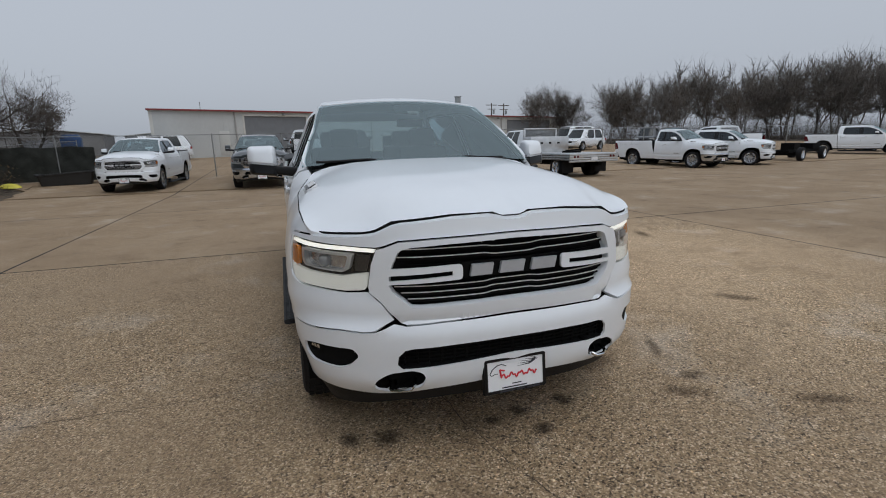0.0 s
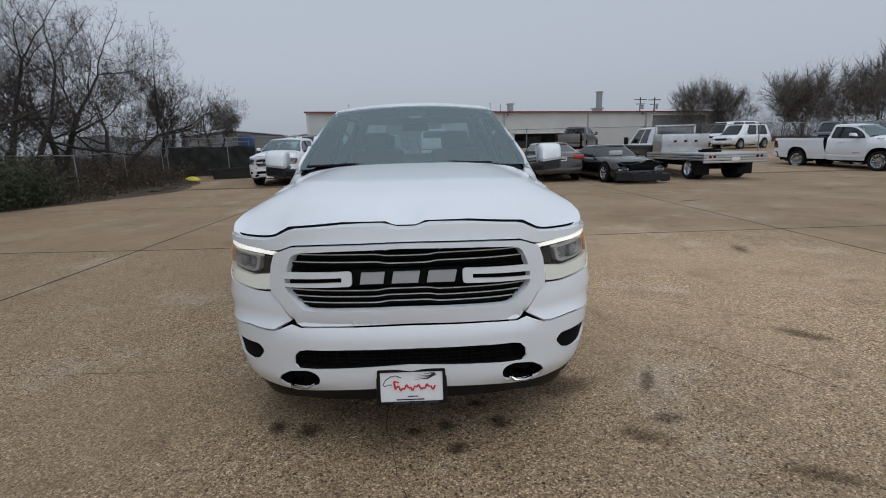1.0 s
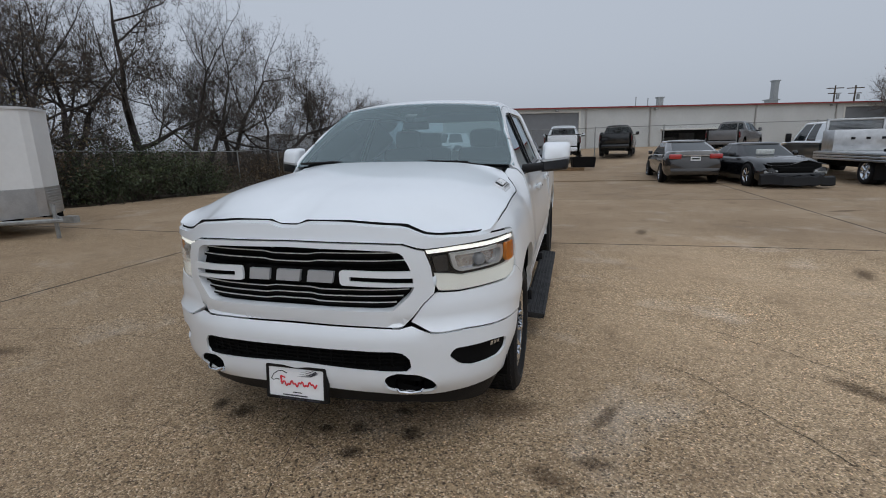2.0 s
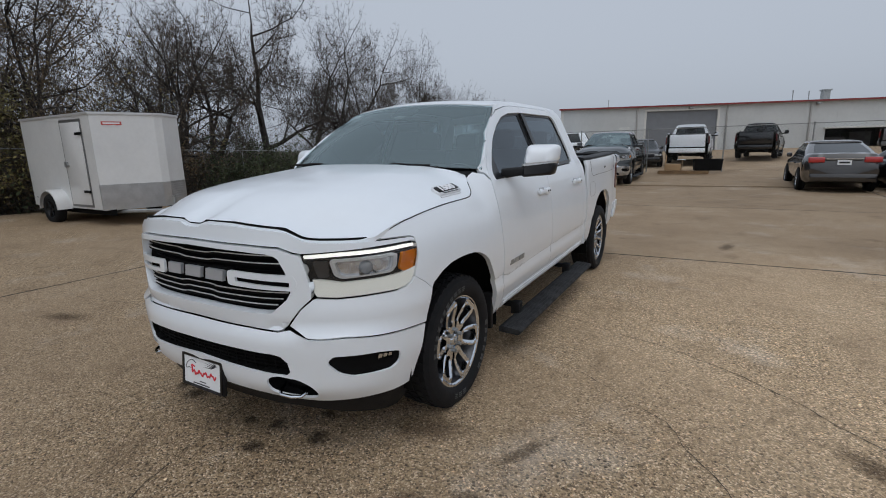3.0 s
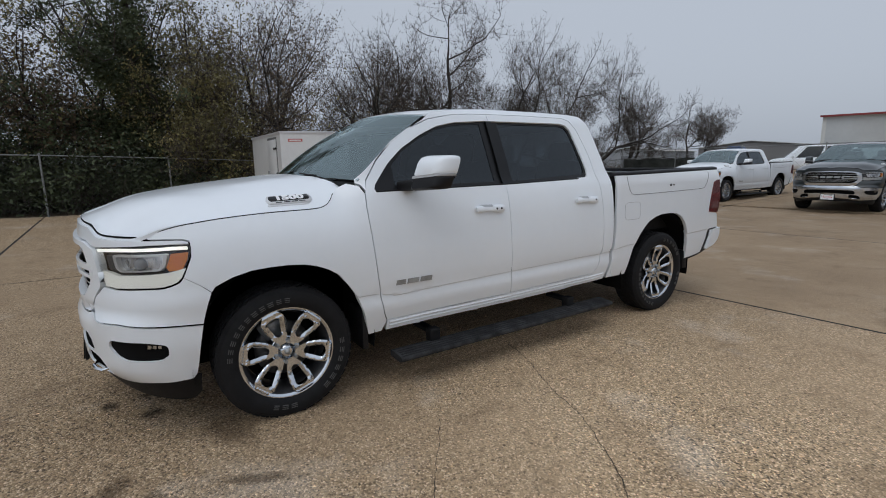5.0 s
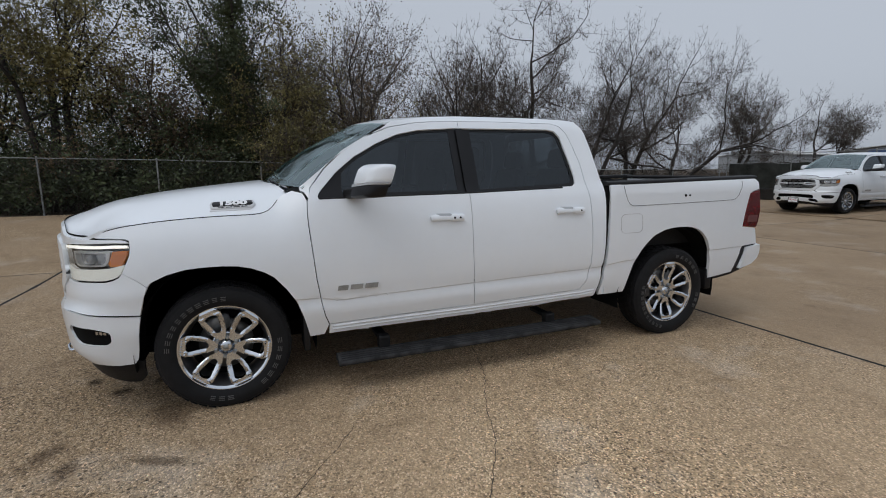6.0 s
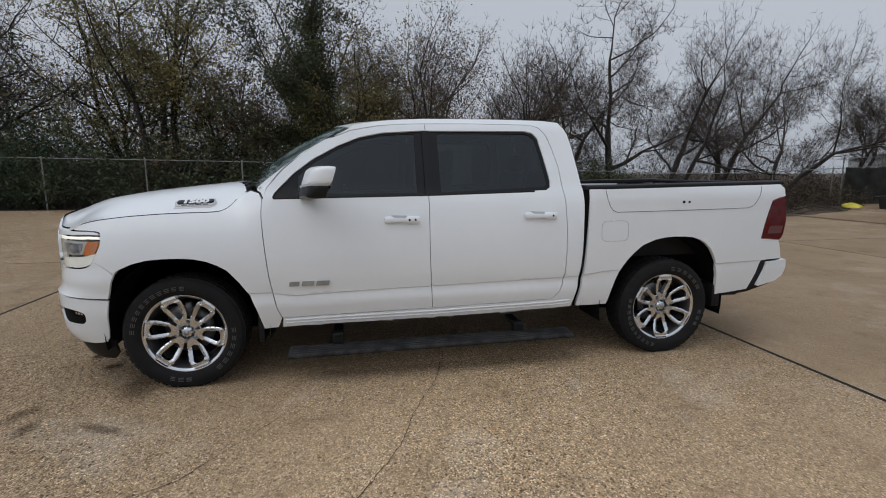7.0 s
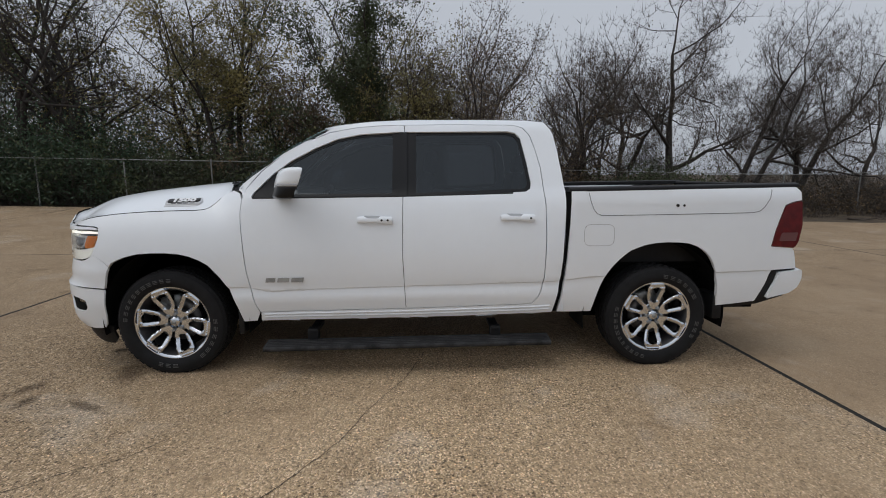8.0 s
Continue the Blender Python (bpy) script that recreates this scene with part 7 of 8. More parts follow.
tree(26, -15.2, -5.7, 12.0, "tall leafy tree with olive leaves", 3, 4, LEAFO, 24000, 0.055, spread=0.85, thick=0.17, fork=0.29, ivy=5000, group=G, up=0.17, clump=0.28, fine=2)
tree(27, -15.4, -10.6, 13.0, "large tree with long arching bare limbs", 3, 4, LEAFO, 3000, 0.045, spread=0.85, lean=(0, -0.15, 0), thick=0.19, fork=0.32, group=G, up=0.17, fine=3)
tree(28, -15.6, -14.2, 13.0, "large tree with arching limbs and sparse leaves", 3, 4, LEAFO, 4000, 0.05, spread=0.85, thick=0.17, fork=0.31, group=G, up=0.17, clump=0.28, fine=3)
tree(29, -17.5, -18.0, 12.0, "leafy tree at the far end of the fence", 2, 4, LEAFG, 12000, 0.07, spread=0.85, thick=0.16, fork=0.30, group=G, up=0.17, clump=0.28, fine=2)
tree(30, -18.6, 2.2, 7.8, "olive leafy tree deeper in the wood", 3, 4, LEAFO, 18000, 0.055, spread=0.85, thick=0.15, fork=0.29, group=G, up=0.17, fine=2)
tree(31, -19.5, -8.4, 10.5, "tall leafy tree deeper in the wood", 2, 4, LEAFO, 3000, 0.06, spread=0.85, thick=0.17, fork=0.29, group=G, up=0.17, clump=0.25, fine=2)
tree(32, -20.0, -13.5, 10.0, "leafy tree deeper in the wood", 2, 4, LEAFG, 5000, 0.07, spread=0.85, thick=0.17, fork=0.29, group=G, up=0.17, clump=0.25, fine=2)
tree(33, -18.3, -1.6, 9.5, "leafy tree tangled with ivy inside the wood", 3, 4, LEAFO, 5000, 0.06, spread=0.8, thick=0.15, fork=0.29, ivy=2500, group=G, up=0.2, fine=3)
tree(34, -18.8, 5.6, 8.6, "twiggy bare tree inside the wood", 3, 4, LEAFB, 3500, 0.05, spread=0.75, thick=0.14, fork=0.29, group=G, up=0.2, fine=3)
tree(35, -17.6, 9.9, 7.6, "twiggy bare tree inside the wood", 3, 4, LEAFB, 1500, 0.045, spread=0.7, thick=0.13, fork=0.29, group=G, up=0.25, fine=3)
# undergrowth along the fence
brush(41, "undergrowth", -17.5, -13.6, -24, -9, 3.4, "dark evergreen thicket behind the fence", 900, LEAFG, 32000, 0.06)
brush(54, "evergreen_bush", -16.0, -13.7, -15.2, -9.4, poly([(-15.2, 3.4), (-12.5, 4.3), (-10.5, 3.6), (-9.4, 2.6)]), "dense dark green evergreen bush behind the fence", 700, LEAFE, 42000, 0.05, 0.2)
brush(42, "undergrowth", -17.5, -13.6, -9, 2, 2.9, "dark leafy thicket with brown stems", 900, LEAFG, 48000, 0.06)
brush(43, "undergrowth", -17.0, -13.6, 2, 8.5, 2.5, "brown thicket with few leaves", 1300, LEAFB, 16000, 0.05)
brush(44, "undergrowth", -15.2, -12.2, 8.5, 13.5, poly([(8, 2.3), (11, 2.2), (12.6, 1.9), (13.5, 1.4)]), "dark green leafy bush over the fence", 900, LEAFG, 24000, 0.05)
brush(45, "undergrowth", -17.0, -11.8, 13.5, 24, poly([(13, 1.4), (15, 1.2), (24, 1.1)]), "low brown brush along the fence", 1200, LEAFB, 7000, 0.05)
brush(46, "undergrowth", -18.0, -14.0, 22, 36, 1.5, "low brown brush along the fence", 900, LEAFB, 5000, 0.06)
brush(48, "undergrowth", -19.0, -15.2, 9, 22, 3.6, "bare brown thicket under the tall trees", 900, LEAFB, 2500, 0.05, 0.15)
brush(49, "undergrowth", -20.0, -15.6, 22, 34, 1.3, "bare brown thicket under the small trees", 500, LEAFB, 1200, 0.05, 0.15)
brush(47, "undergrowth", -22.0, -17.0, -22, -2, 7.0, "deep olive thicket inside the wood", 900, LEAFO, 30000, 0.07, 0.1)
brush(50, "undergrowth", -21.0, -16.5, -2, 9, 5.0, "deep brown thicket inside the wood", 1000, LEAFO, 26000, 0.055, 0.1)


# bark of the far trees, paled to put the distance haze into its colour
FARBARK = mat("hazed_grey_bark", (0.12, 0.105, 0.093), 0.95, vary=0.3, scale=0.4)


def far_wood(seed, rows, label, depth=3):
    """A far line of bare trees, too many to count: a few grown shapes, turned and scaled."""
    rng = np.random.default_rng(seed)
    pr = random.Random(seed)
    w = empty("far_wood", pose(0, 0, 0), label, "woods", kind="stuff")
    shapes = []
    for k in range(5):
        s, tips = [], []
        for _ in range(2):
            a = pr.uniform(0, 6.28)
            grow(pr, (0, 0, -0.02), (math.cos(a) * 0.3, math.sin(a) * 0.3, 1), 0.36, 0.016, depth, s, tips, 0.65, 0.25)
        s = [(a, b, min(r0, 1), r1) for a, b, r0, r1 in s]
        fp, fq, _ = sprays(rng, tips, 2, 0.06, 0.16, 0.0016)
        top = max(t[2] for t in tips)
        shapes.append(tuple(np.array([x[i] for x in s]) / (top if i < 2 else 1.0) for i in range(4)) + (fp / top, fq / top))
    segs, fp, fq = [], [], []
    for x, y, h in rows:
        sh = shapes[pr.randrange(5)]
        a = pr.uniform(0, 6.28)
        m = np.array([[math.cos(a), -math.sin(a), 0], [math.sin(a), math.cos(a), 0], [0, 0, 1]]) * h
        o = np.array([x, y, ground_z(x, y)])
        p0, p1 = sh[0] @ m.T + o, sh[1] @ m.T + o
        segs.extend(zip(p0, p1, np.maximum(sh[2] * h * 0.7, 0.008), np.maximum(sh[3] * h * 0.7, 0.005)))
        fp.append(sh[4] @ m.T + o)
        fq.append(sh[5] @ m.T + o)
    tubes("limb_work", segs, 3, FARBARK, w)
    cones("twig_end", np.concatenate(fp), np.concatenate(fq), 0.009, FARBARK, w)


rw = random.Random(8)
rows = [(30.8, 53.5, 7.2), (32.4, 55, 7.8), (34.5, 52.5, 7.2)]
rows += [(36 + 1.9 * k + rw.uniform(-1, 1), 50 - 0.2 * k + rw.uniform(-2, 4), 7.4 + 0.20 * k + rw.uniform(-1.2, 1.4)) for k in range(30)]
far_wood(51, rows, "grey line of bare woods beyond the lots", 4)
rows = [(86 + 2.4 * k + rw.uniform(-1, 1), 42 - 2.0 * k + rw.uniform(-3, 3), 13.5 + rw.uniform(-2, 2.5)) for k in range(13)]
far_wood(52, rows, "dark bare woods at the far edge of the lots", 3)
brush(53, "far_brush", 31, 98, 47, 60, 5.5, "grey-brown thicket below the far woods", 5200, None, 0, 0.1, 0.1)


# ---- other vehicles and loose things ----
def repaint(thing, swaps):
    """Give a copied vehicle its own finish."""
    for o in thing.children_recursive:
        if o.type == "MESH":
            for s in o.material_slots:
                if s.material and s.material.name in swaps:
                    new_m = swaps[s.material.name]
                    s.link = "OBJECT"
                    s.material = new_m


OFFLAMP = mat("unlit_lamp", (0.55, 0.56, 0.56), 0.2, coat=1.0)


def parked_pickup(x, y, rz, paint, label, group, scale=1.0, bright=False, lean=0):
    c = copy_thing(PICKUP, pose(x, y, ground_z(x, y)))
    c.matrix_basis = pose(x, y, ground_z(x, y) + 0.0, lean, 0, rz) @ Matrix.Diagonal((scale, scale, scale, 1))
    tagged(c, label, "pickup truck", group)
    swaps = {"daytime_lamp": OFFLAMP, "lamp_glow_low": OFFLAMP}
    if paint is not WHITE:
        swaps["white_car_paint"] = paint
    repaint(c, swaps)
    if bright:
        for o in c.children:
            if o.name.split(".")[0] in ("grille_surround", "grille_bar", "front_bumper"):
                for s in o.material_slots:
                    s.link = "OBJECT"
                    s.material = SATIN
    return c


SATIN = mat("satin_chrome", (0.58, 0.61, 0.65), 0.22, metal=0.9, vary=0.1, scale=5)
NAVY = mat("dark_green_grey_paint", (0.016, 0.021, 0.023), 0.3, vary=0.1, scale=3, coat=1.0)
PK = "parked pickups round the yard"
parked_pickup(-6.25, 17.6, -3, WHITE, "white crew-cab pickup parked by the fence, facing the yard", PK)
parked_pickup(-1.75, 17.0, 2, NAVY, "dark heavy-duty pickup with chrome grille and bumper", PK, 1.03, True)
parked_pickup(0.55, 30.6, 180, WHITE, "white heavy-duty pickup seen from behind the fence", PK, 1.05)
parked_pickup(4.3, 33.6, 172, BLACKP, "black pickup parked nose to the warehouse", PK)
parked_pickup(12.4, 35.0, 150, GREYP, "grey pickup parked before the warehouse", PK)
parked_pickup(22.9, 16.4, 32, WHITE, "white pickup with a black grille in the parked row", PK, 0.97)
parked_pickup(38.1, 18.6, 34, WHITE, "white pickup in the parked row", PK)
parked_pickup(43.5, 18.8, 34, WHITE, "white pickup at the end of the parked row", PK)
parked_pickup(27.0, 24.0, 170, WHITE, "white pickup parked nose away behind the row", PK)
parked_pickup(29.5, 29.6, -62, BLACKP, "black pickup parked beyond the fence", PK)
parked_pickup(30.0, 7.6, 40, mat("maroon_paint", (0.10, 0.012, 0.014), 0.3, coat=1.0), "dark red pickup at the edge of the yard", PK)


def simple_wheel(parent, x, y, r, w, chrome=True, dual=False):
    q = 1 if x > 0 else -1
    h = new("wheel")
    h.parent = parent
    h.matrix_basis = Matrix.Translation((x, y, r)) @ pose(0, 0, 0, 0, 90 * q, 0)
    bm = bmesh.new()
    lathe(bm, [(r * 0.62, w * 0.42), (r * 0.72, w * 0.5), (r * 0.93, w * 0.48), (r, w * 0.36), (r, -w * 0.36), (r * 0.93, -w * 0.5), (r * 0.6, -w * 0.45)], 32)
    part("tyre", bm, RUBBER, h)
    bm = bmesh.new()
    lathe(bm, [(r * 0.63, w * 0.43), (r * 0.57, w * 0.36), (r * 0.5, w * 0.05), (r * 0.22, w * 0.12)], 28)
    for k in range(7):
        a = 2 * math.pi * k / 7
        rod(bm, (r * 0.1 * math.cos(a), r * 0.1 * math.sin(a), w * 0.28), (r * 0.6 * math.cos(a), r * 0.6 * math.sin(a), w * 0.36), r * 0.055, 5)
    lathe(bm, [(0.0, w * 0.34), (r * 0.16, w * 0.32), (r * 0.18, w * 0.2)], 16)
    part("rim", bm, (CHROME if chrome else STEEL), h)
    bm = bmesh.new()
    lathe(bm, [(0.0, -w * 0.05), (r * 0.56, -w * 0.05)], 20)
    part("wheel_back", bm, VOIDBLK, h)


CARGLASS = mat("dark_car_glass", (0.010, 0.015, 0.016), 0.03, spec=0.6)


def greenhouse(c, paint, gl, low, top, zlow, H, wl, wt, mids=(0.0,)):
    """A rounded glazed cabin from low = (y0, y1) at the belt to top = (y0, y1) at the roof, with painted pillars and a crowned roof."""
    side = []
    for mm in mids:
        side += [(1, mm - 0.045), (1, mm + 0.045)]
    corners = [(-1, -1), (1, -1)] + side + [(1, 1), (-1, 1)] + [(-x, y) for x, y in side[::-1]]
    unit = dense(rounded(corners, [0.32, 0.32] + [0] * len(side) + [0.32, 0.32] + [0] * len(side), 5), 0.14)

    def at(p, v):
        x, y = p
        bow = 0.10 * (1 - x * x) * ramp(abs(y), 0.6, 1.0)
        yy = y + math.copysign(bow, y)
        (a0, a1), (b0, b1) = low, top
        yl, yt = (a0 + a1) / 2 + yy * (a1 - a0) / 2, (b0 + b1) / 2 + yy * (b1 - b0) / 2
        w = wl + (wt - wl) * v
        out = 1 + 0.035 * math.sin(math.pi * v)
        yv = yl + (yt - yl) * v
        zl = zlow(min(max(yl, a0), a1))
        return Vector((x * w * out, yv, zl + (H - 0.06 - zl) * v))

    def solid(k):
        a, b = unit[k], unit[(k + 1) % len(unit)]
        mx, my = (a[0] + b[0]) / 2, (a[1] + b[1]) / 2
        return (abs(mx) > 0.80 and abs(my) > 0.72) or (abs(mx) > 0.97 and any(abs(my - mm) < 0.044 for mm in mids))
    n = len(unit)
    kinds = [solid(k) for k in range(n)]
    first = next(k for k in range(n) if kinds[k] != kinds[k - 1])
    k = first
    while k < first + n:
        j = k
        while j < first + n and kinds[j % n] == kinds[k % n]:
            j += 1
        bm = bmesh.new()
        lift = 0.006 if kinds[k % n] else 0.0
        loft(bm, [[at(unit[i % n], v) * 1.0 + Vector((math.copysign(lift, unit[i % n][0]), math.copysign(lift, unit[i % n][1]), 0)) for i in range(k, j + 1)] for v in (0, 0.2, 0.4, 0.6, 0.8, 1.0)], False)
        bmesh.ops.recalc_face_normals(bm, faces=bm.faces)
        my = sum(unit[i % n][1] for i in range(k, j + 1)) / (j + 1 - k)
        if kinds[k % n]:
            part("pillar", bm, paint, c)
        else:
            part("windscreen" if my < -0.8 else ("rear_window" if my > 0.8 else "side_window"), bm, gl, c, "dark car glass")
        k = j
    ym = (top[0] + top[1]) / 2
    bm = bmesh.new()
    rings = []
    for f, dz in ((1.0, -0.075), (1.02, -0.05), (0.99, -0.02), (0.90, 0.0), (0.7, 0.018), (0.35, 0.028)):
        rings.append([Vector((at(p, 1.0).x * f, ym + (at(p, 1.0).y - ym) * f, H + dz)) for p in unit])
    loft(bm, rings)
    bmesh.ops.recalc_face_normals(bm, faces=bm.faces)
    part("roof", bm, paint, c)


def car(name, m, label, category, paint, top, roof, W, wheels, r, low=0.24, group="", glass=None, tail="back"):
    """A closed car: body skin over (y, z) top line, a glazed cabin under (y, z) roof points, lamps, wheels. Front at y = 0, tail at +y."""
    c = empty(name, m, label, category, group)
    L = top[-1][0]
    tz = smooth_curve(top)
    bm = bmesh.new()
    rings = []
    for y in np.linspace(0, L, 34):
        e = min(y, L - y)
        w = W / 2 * (0.86 + 0.14 * ramp(e, 0.0, 0.55))
        lo = low + 0.12 * (1 - ramp(e, 0.0, 0.5))
        z = tz(y)
        half = [(0.0, lo), (w * 0.86, lo), (w * 0.97, lo + 0.10), (w, lo + 0.26), (w * 0.99, max(z - 0.26, lo + 0.3)), (w * 0.955, max(z - 0.10, lo + 0.32)), (w * 0.86, max(z - 0.025, lo + 0.34)), (w * 0.55, z), (0, z + 0.012)]
        ring = [Vector((x, y, zz)) for x, zz in half] + [Vector((-x, y, zz)) for x, zz in half[-2:0:-1]]
        rings.append(ring)
    loft(bm, rings)
    bmesh.ops.recalc_face_normals(bm, faces=bm.faces)
    part("body", bm, paint, c)
    ya, yb, yc, yd = [p[0] for p in roof]
    H = roof[1][1]
    greenhouse(c, paint, glass or CARGLASS, (ya, yd), (yb, yc), lambda y: tz(y) - 0.05, H, W / 2 * 0.90, W / 2 * 0.71)
    # arches and wheels
    for y in wheels:
        for q in (1, -1):
            bm = bmesh.new()
            bmesh.ops.create_cone(bm, cap_ends=True, segments=28, radius1=r * 1.17, radius2=r * 1.17, depth=0.10, matrix=Matrix.Translation((q * (W / 2 - 0.045), y, r * 1.02)) @ pose(0, 0, 0, 0, 90, 0))
            part("wheel_arch", bm, VOIDBLK, c)
            simple_wheel(c, q * (W / 2 - 0.07), y, r, 0.22)
    # lamps, grille, bumpers, plate
    zf, zr = top[1][1], max(tp[1] for tp in top[-4:]) - 0.03
    for q in (1, -1):
        part("headlamp", boxes((min(q * W * 0.26, q * W * 0.44), 0.0, zf - 0.20, max(q * W * 0.26, q * W * 0.44), 0.16, zf - 0.07), bevel=0.03), OFFLAMP, c, "clear headlamp")
        part("tail_lamp", boxes((min(q * W * 0.24, q * W * 0.455), L - 0.14, zr - 0.24, max(q * W * 0.24, q * W * 0.455), L + 0.012, zr - 0.08), bevel=0.03), mat("tail_red", (0.42, 0.02, 0.02), 0.15, coat=1.0), c, "red tail lamp")
        part("mirror", boxes((min(q * W * 0.48, q * W * 0.56), ya + 0.45, tz(ya) - 0.02, max(q * W * 0.48, q * W * 0.56), ya + 0.58, tz(ya) + 0.12), bevel=0.03), paint, c)
        part("door_handle", boxes((min(q * W * 0.498, q * W * 0.508), (ya + yd) / 2 - 0.2, tz(ya) - 0.2, max(q * W * 0.498, q * W * 0.508), (ya + yd) / 2 - 0.02, tz(ya) - 0.16)), paint, c)
    part("grille", boxes((-W * 0.24, -0.012, zf - 0.24, W * 0.24, 0.1, zf - 0.08), bevel=0.015), TRIMBLK, c)
    part("front_bumper", boxes((-W * 0.40, -0.04, low + 0.10, W * 0.40, 0.12, low + 0.30), bevel=0.04), paint, c)
    part("rear_bumper", boxes((-W * 0.42, L - 0.12, low + 0.08, W * 0.42, L + 0.05, low + 0.30), bevel=0.04), paint, c)
    part("rear_trim", boxes((-W * 0.23, L - 0.03, zr - 0.15, W * 0.23, L + 0.02, zr - 0.115)), CHROME, c, "chrome strip across the tail")
    part("rear_plate", boxes((-0.155, L, zr - 0.30, 0.155, L + 0.022, zr - 0.17)), mat("plate_card", (0.8, 0.8, 0.8), 0.5), c, "pale number plate")
    part("plate_marks", boxes((-0.12, L + 0.022, zr - 0.26, 0.12, L + 0.025, zr - 0.21)), TRIMBLK, c)
    return c


SED_TOP = [(0, 0.62), (0.12, 0.78), (0.9, 0.95), (1.3, 1.0), (2.4, 1.02), (3.7, 1.07), (4.1, 1.12), (4.45, 1.10), (4.57, 0.98), (4.62, 0.80)]
SED_ROOF = [(1.0, 1.0), (1.85, 1.45), (3.2, 1.45), (4.25, 1.12)]
car("sedan", pose(5.1, 19.6, ground_z(5, 16), 0, 0, 181), "dark grey sedan parked with its tail to the yard", "sedan", mat("charcoal_paint", (0.024, 0.020, 0.018), 0.15, coat=1.0, vary=0.1, scale=3), SED_TOP, SED_ROOF, 1.80, (0.92, 3.6), 0.32, group="parked cars")
car("sedan", pose(-1.3, 24.6, ground_z(-1, 25), 0, 0, 12), "black sedan parked behind the lot fence, facing the yard", "sedan", BLACKP, SED_TOP, SED_ROOF, 1.80, (0.92, 3.6), 0.32, group="parked cars")
SUV_TOP = [(0, 0.72), (0.1, 0.92), (0.8, 1.08), (1.2, 1.12), (2.5, 1.13), (4.0, 1.13), (4.9, 1.15), (5.05, 1.0)]
SUV_ROOF = [(1.0, 1.1), (1.75, 1.87), (4.6, 1.86), (5.0, 1.15)]
car("suv", pose(22.9, 34.2, ground_z(22, 34), 0, 0, -66), "white sport utility car parked behind the fence", "suv", WHITE, SUV_TOP, SUV_ROOF, 1.98, (0.95, 3.9), 0.39, 0.34, "parked cars")
car("suv", pose(-12.4, 37.5, ground_z(-9, 37), 0, 0, -75), "old white wagon parked at the warehouse corner", "suv", WHITE, SUV_TOP, SUV_ROOF, 1.95, (0.95, 3.9), 0.38, 0.34, "parked cars")
VAN_TOP = [(0, 0.75), (0.1, 1.0), (0.7, 1.15), (1.0, 1.25), (3, 1.27), (5.3, 1.27), (5.5, 1.1)]
car("van", pose(24.5, 38.6, ground_z(24, 38), 0, 0, -70), "white passenger van in the back lot", "van", WHITE, VAN_TOP, [(0.8, 1.2), (1.4, 2.1), (5.2, 2.1), (5.48, 1.25)], 2.0, (1.0, 4.2), 0.38, 0.35, "parked cars")
car("suv", pose(33.5, 37.0, ground_z(33, 37), 0, 0, -50), "dark wagon in the back lot", "suv", DARKP, SUV_TOP, SUV_ROOF, 1.98, (0.95, 3.9), 0.39, 0.34, "parked cars")


def wrecked_coupe():
    """A low coupe with its nose torn open and panels pushed up."""
    c = car("wrecked_coupe", pose(7.6, 13.55, ground_z(8, 14), 0, 0, 7), "black wrecked sports coupe with a smashed nose and raised hood", "wrecked car", BLACKP, [(0, 0.42), (0.15, 0.60), (0.6, 0.80), (1.6, 0.92), (2.6, 0.93), (3.9, 0.98), (4.5, 1.0), (4.72, 0.85)], [(1.55, 0.9), (2.35, 1.32), (3.3, 1.32), (4.2, 0.98)], 1.88, (0.95, 3.75), 0.35, 0.16, "parked cars")
    rng = random.Random(5)
    bm = bmesh.new()
    sheet(bm, [(-0.80, 0.05), (0.80, 0.05), (0.85, 1.45), (-0.85, 1.45)], lambda x, y: Vector((x + 0.05 * math.sin(5 * y), y, 0.70 + 0.125 * y + 0.035 * math.sin(4 * x + 3 * y) + 0.07 * math.exp(-((x - 0.25) ** 2) * 12) * (1 - 0.4 * y))), 0.12, (), 0.02, (0, 0, -1))
    part("hood", bm, BLACKP, c, "buckled raised hood with a scoop", sharp=60)
    bm = bmesh.new()
    rings = []
    for k in range(13):
        t = k / 12
        x = -1.0 + 2.0 * t
        y = -0.28 + 0.22 * (2 * t - 1) ** 2 + 0.05 * rng.uniform(-1, 1)
        d = 0.03 * rng.uniform(-1, 1)
        rings.append([Vector((x, y, 0.08 + d)), Vector((x, y - 0.10, 0.12 + d)), Vector((x, y - 0.06, 0.36 + 2 * d)), Vector((x, y + 0.06, 0.40 + 2 * d)), Vector((x, y + 0.10, 0.10 + d))])
    loft(bm, rings)
    bmesh.ops.recalc_face_normals(bm, faces=bm.faces)
    part("torn_bumper", bm, PLASTIC, c, "torn black bumper shell hanging low")
    part("core", boxes((-0.7, 0.05, 0.35, 0.7, 0.35, 0.75), (-0.5, -0.05, 0.45, 0.45, 0.08, 0.62), bevel=0.04), VOIDBLK, c, "exposed dark engine bay")
    part("windscreen_tape", boxes((-0.45, 1.55, 0.95, 0.1, 1.60, 1.12), bevel=0.02), mat("crazed_glass", (0.55, 0.57, 0.55), 0.4, vary=0.3, scale=20), c, "crazed pale windscreen corner")


wrecked_coupe()


